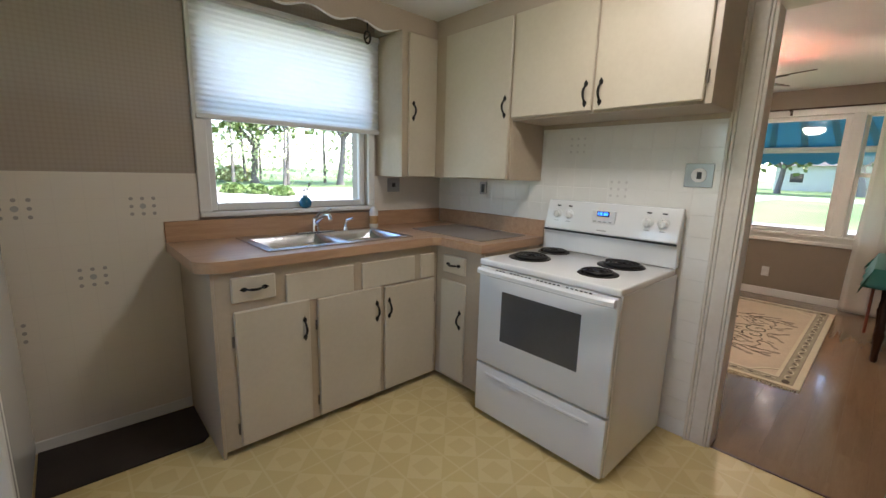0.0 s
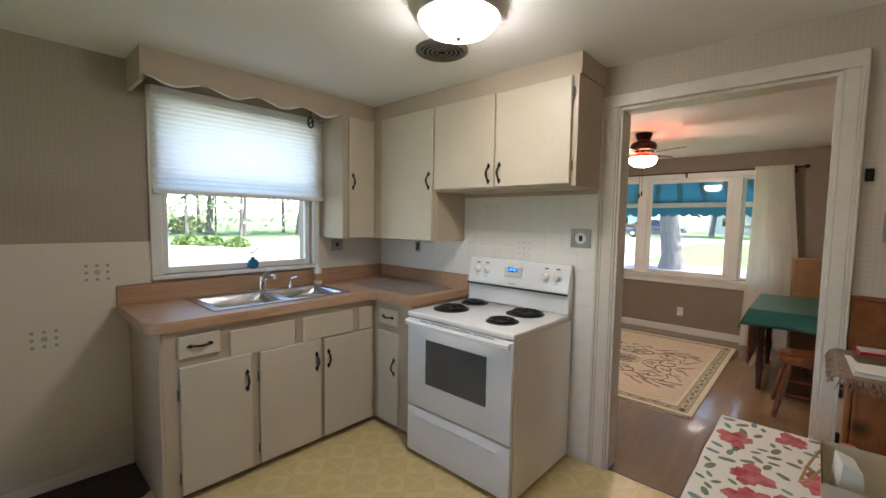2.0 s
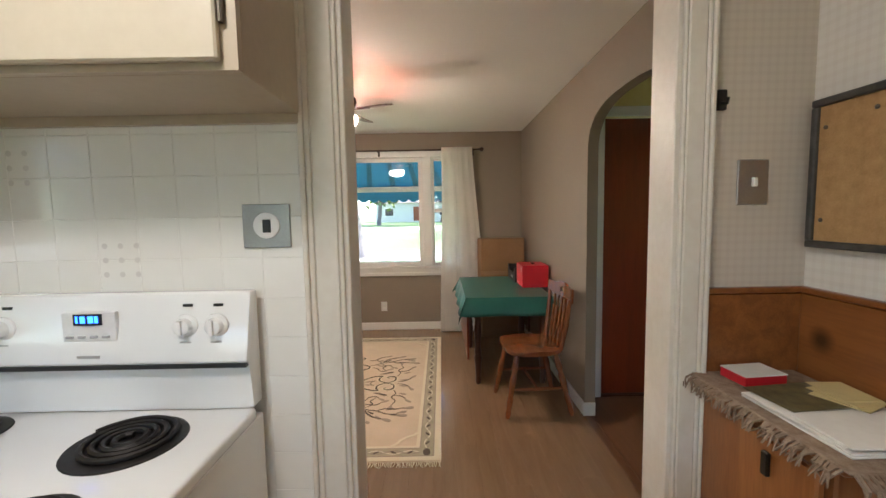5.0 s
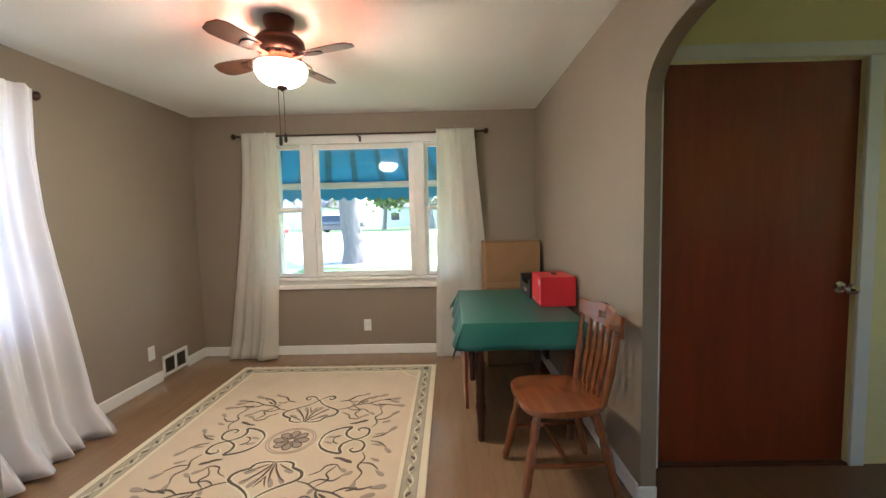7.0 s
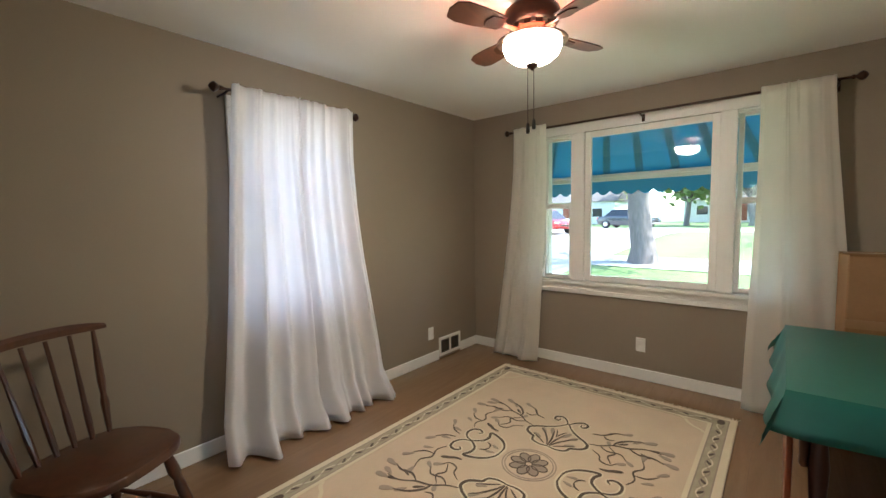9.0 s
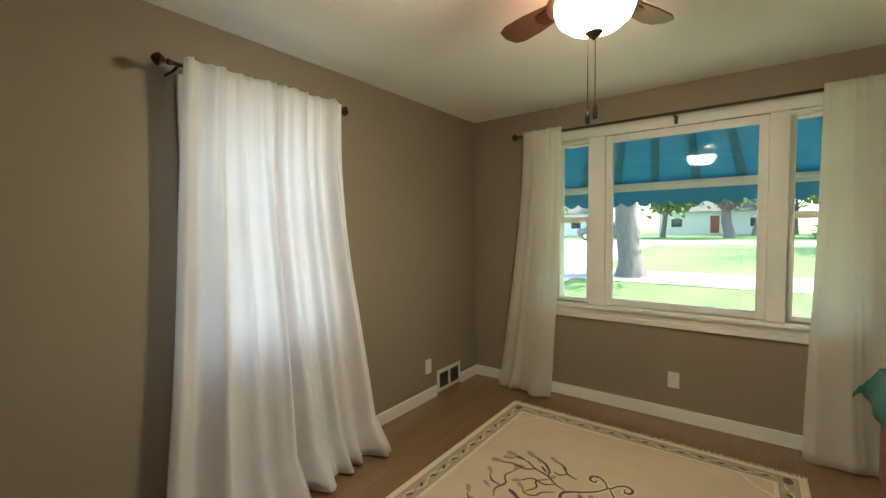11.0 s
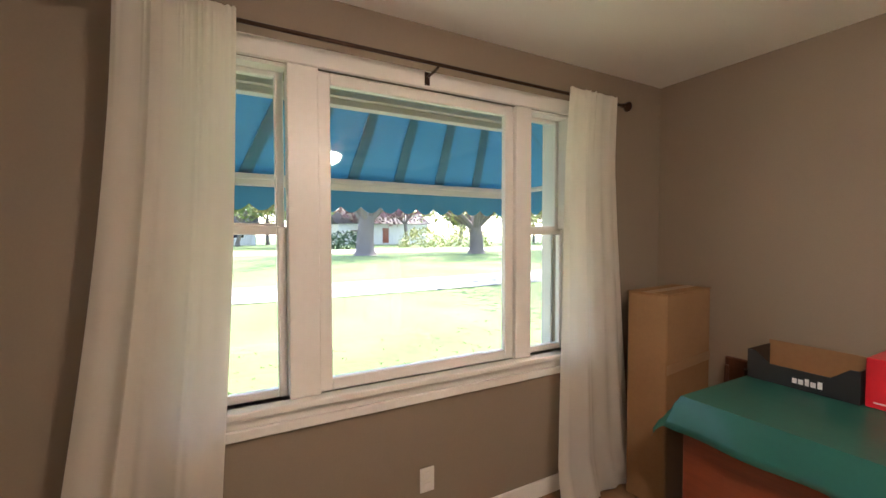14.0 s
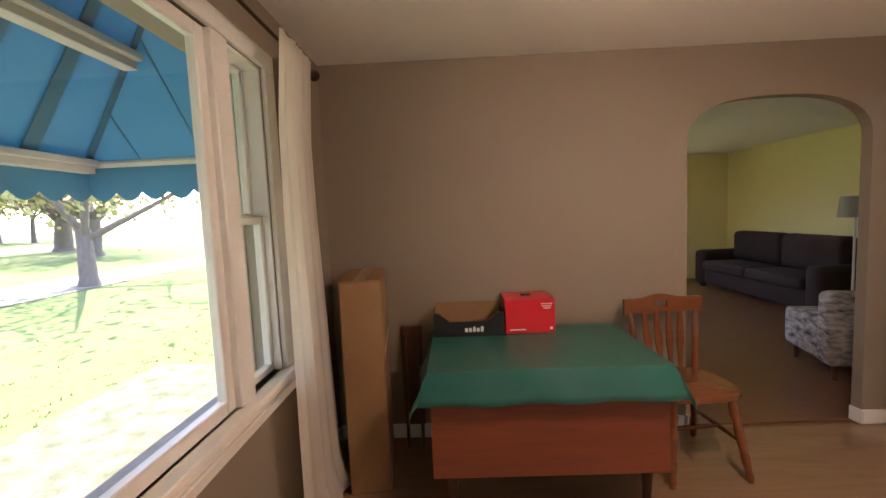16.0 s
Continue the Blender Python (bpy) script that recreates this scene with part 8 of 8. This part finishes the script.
def car(x, y, rz, body, label):
    """A parked saloon: lofted body, glasshouse, wheels with rims, lamps and grille."""
    z = ground_z(x, y) + 0.03
    t = thing("car", (x, y, z), label, "car", rz=rz)
    m = WORLD[t]
    bm = bmesh.new()
    secs = []
    for u, zb, zt, w in ((-2.2, 0.45, 0.62, 0.70), (-2.05, 0.32, 0.82, 0.84), (-1.2, 0.26, 0.92, 0.88), (0, 0.24, 0.94, 0.89), (1.1, 0.26, 0.96, 0.88), (2.0, 0.34, 0.92, 0.84), (2.2, 0.46, 0.74, 0.74)):
        secs.append([bm.verts.new((u, s * w * k, z_)) for s, k, z_ in ((-1, 0.9, zb), (-1, 1, (zb + zt) / 2), (-1, 0.88, zt), (1, 0.88, zt), (1, 1, (zb + zt) / 2), (1, 0.9, zb))])
    for a, b in zip(secs, secs[1:]):
        for k in range(6):
            bm.faces.new((a[k], a[(k + 1) % 6], b[(k + 1) % 6], b[k]))
    bm.faces.new(secs[0])
    bm.faces.new(secs[-1][::-1])
    bm.transform(m)
    part("body", bm, body, t, smooth=True)
    bm = bmesh.new()
    lo = [(-1.25, -0.76), (1.55, -0.76), (1.55, 0.76), (-1.25, 0.76)]
    hi = [(-0.5, -0.60), (1.0, -0.60), (1.0, 0.60), (-0.5, 0.60)]
    a = [bm.verts.new((p, q, 0.92)) for p, q in lo]
    b = [bm.verts.new((p, q, 1.42)) for p, q in hi]
    for k in range(4):
        bm.faces.new((a[k], a[(k + 1) % 4], b[(k + 1) % 4], b[k]))
    bm.faces.new(b)
    bm.transform(m)
    part("glasshouse", bm, M_CARGLASS, t)
    part("roof_panel", (lambda q: (q.transform(m), q)[1])(B((-0.48, 0.98, -0.58, 0.58, 1.421, 1.45), bevel=0.012)), body, t)
    for u in (-1.35, 1.35):
        for s in (-1, 1):
            bm = bmesh.new()
            lathe(bm, [(0.22, -0.10), (0.31, -0.09), (0.325, 0.0), (0.31, 0.09), (0.22, 0.10)], (u, s * 0.80, 0.325), 20, "y")
            bm.transform(m)
            wh = part("wheel", bm, M_TYRE, t, smooth=True)
            bm = bmesh.new()
            lathe(bm, [(0.2, s * 0.101), (0.17, s * 0.108), (0.03, s * 0.112)], (u, s * 0.80, 0.325), 14, "y")
            bm.transform(m)
            part("rim", bm, M_STEEL, wh)
    for s in (-0.6, 0.6):
        part("headlight", (lambda q: (q.transform(m), q)[1])(B((-2.2, -2.1, s - 0.16, s + 0.16, 0.60, 0.72), bevel=0.02)), M_CHROME, t)
        part("tail_light", (lambda q: (q.transform(m), q)[1])(B((2.12, 2.21, s - 0.14, s + 0.14, 0.70, 0.84), bevel=0.02)), M_RED, t)
    part("grille", (lambda q: (q.transform(m), q)[1])(B((-2.22, -2.15, -0.4, 0.4, 0.47, 0.58), bevel=0.01)), M_BLACK, t)
    return t


car(36.5, 9.6, 78, M_CARDARK, "dark saloon car parked on the street")
car(27.0, 12.0, 60, M_CARRED, "red car parked by the driveway")

# grass close to the window
rn = random.Random(77)
verts, faces = [], []
for k in range(1800):
    x, y = 8.2 + abs(rn.gauss(0, 1.6)), rn.uniform(-14, 8)
    if 15.1 < x < 17.7 or (x < 9.4 and -3.2 < y < 2.6) or (x > 12 and y > 6.1):
        continue
    z = ground_z(x, y)
    a, hgt = rn.uniform(0, 6.283), rn.uniform(0.012, 0.035)
    dx, dy = math.cos(a) * 0.008, math.sin(a) * 0.008
    for q in range(3):
        ox, oy = rn.uniform(-0.03, 0.03), rn.uniform(-0.03, 0.03)
        i = len(verts)
        verts += [(x + ox - dx, y + oy - dy, z), (x + ox + dx, y + oy + dy, z), (x + ox * 2.2, y + oy * 2.2, z + hgt)]
        faces.append((i, i + 1, i + 2))
me = bpy.data.meshes.new("grass")
me.from_pydata(verts, [], faces)
me.materials.append(M_GRASS)
tagged(new("grass", me), "tufts of green grass on the lawn", "grass", "", "stuff")

# flower in a blue vase on the kitchen sill
vs = thing("bud_vase", (1.285, YW - 0.01, 1.104), "small round blue glass vase with a sprig on the sill", "vase")
bm = bmesh.new()
lathe(bm, [(0.018, 1.1042), (0.034, 1.115), (0.04, 1.14), (0.03, 1.165), (0.014, 1.175), (0.016, 1.185)], (1.285, YW - 0.005, 0), 16)
part("glass", bm, M_BLUEGLASS, vs, smooth=True)
bm = bmesh.new()
tube(bm, [(1.285, YW - 0.005, 1.13), (1.29, YW - 0.01, 1.20), (1.31, YW - 0.015, 1.25)], 0.0018, 5)
tube(bm, [(1.285, YW - 0.005, 1.15), (1.275, YW - 0.012, 1.215)], 0.0015, 5)
part("stem", bm, M_STEM, vs)
for px_, pz_ in ((1.31, 1.25), (1.275, 1.218), (1.295, 1.225)):
    bm = bmesh.new()
    lathe(bm, [(0.002, -0.008), (0.008, -0.003), (0.009, 0.003), (0.003, 0.009)], (px_, YW - 0.014, pz_), 8)
    part("bloom", bm, M_PAPERW, vs, smooth=True)

# ---- small pieces of the setting ----


def pieces(name, mesh_bm, material, places, parent):
    """Alike pieces on one mesh, each an object of its own under its surface."""
    me = bpy.data.meshes.new(name)
    bmesh.ops.recalc_face_normals(mesh_bm, faces=mesh_bm.faces)
    mesh_bm.to_mesh(me)
    mesh_bm.free()
    me.materials.append(material)
    for p in places:
        o = new(name, me)
        o.parent = parent
        o.matrix_basis = WORLD[parent].inverted() @ Matrix.Translation(p)


# wall tiles behind the stove
grout = structure("wall_tiles", B((XS - 0.0108, XS - 0.0005, 0.7655, 2.7475, 1.0625, 1.6545), (XS - 0.0108, XS - 0.0005, 0.7655, 1.713, 0.09, 1.062)), M_GROUT, "glazed cream wall tiles with thin grout lines", "tiles")
TP = 0.1085
spots_t = []
for i in range(18):
    for j in range(15):
        y, z = 0.768 + i * TP, 0.092 + j * TP
        if y + TP > 2.745 or z + TP > 1.72:
            continue
        if z < 1.062 and y > 1.0:
            continue
        if z < 1.0 and y > 0.80:
            continue
        spots_t.append((XS - 0.0062, y, z))
pieces("tile", B((-0.0058, 0, 0.0005, TP - 0.0005, 0.0005, TP - 0.0005), bevel=0.0012), M_TILE, spots_t, grout)
for gy, gz in ((1.25, 1.285), (1.52, 1.53)):
    fl = thing("wall_decal", (XS - 0.012, gy, gz), "faded grey flower print on the stove wall tiles", "decal", group="tile flower prints")
    for i in range(-1, 2):
        for j in range(-1, 2):
            bm = bmesh.new()
            lathe(bm, [(0.008, -0.0125), (0.008, -0.0120)], (XS, gy + i * 0.042, gz + j * 0.038), 8, "x")
            part("dot", bm, M_DOT_PALE, fl)
structure("baseboard_tiles", B((XS - 0.014, XS - 0.0005, 0.7655, 1.72, 0, 0.0895), bevel=0.003), M_WHITE, "short white baseboard beside the stove", "baseboard")

# floor boards of the dining room
places = []
PW, PL = 0.128, 1.24
for r_ in range(26):
    y = YR + 0.003 + r_ * PW
    off = (r_ * 0.43) % PL
    x = XD + 0.014 - off
    while x < XE:
        places.append((x, y, off))
        x += PL
full = [(x, y, 0) for x, y, o in places if x >= XD - 0.01 and x + PL <= XE + 0.08]
pieces("floor_board", B((0, PL - 0.0004, 0, PW - 0.0004, -0.0078, 0)), M_FLOORWOOD, full, floor_dining)
for x, y, o in places:
    if (x, y, 0) in full:
        continue
    a, b = max(x, XD - 0.004), min(x + PL - 0.0004, XE + 0.05)
    if b - a > 0.02:
        part("floor_board", B((a, b, y, y + PW - 0.0004, -0.0078, 0)), M_FLOORWOOD, floor_dining)

# brick reveal outside the picture window
outer = bpy.data.objects["wall_outer_side"]
bl = []
for j in range(19):
    for k, y in enumerate((0.10, -0.115)):
        bl.append((6.531, y - 0.205 + (0.1 if j % 2 else 0.0) - 0.10, 0.70 + j * 0.075))
pieces("brick", B((0, 0.012, 0, 0.20, 0, 0.063), bevel=0.002), M_BRICK, bl, outer)
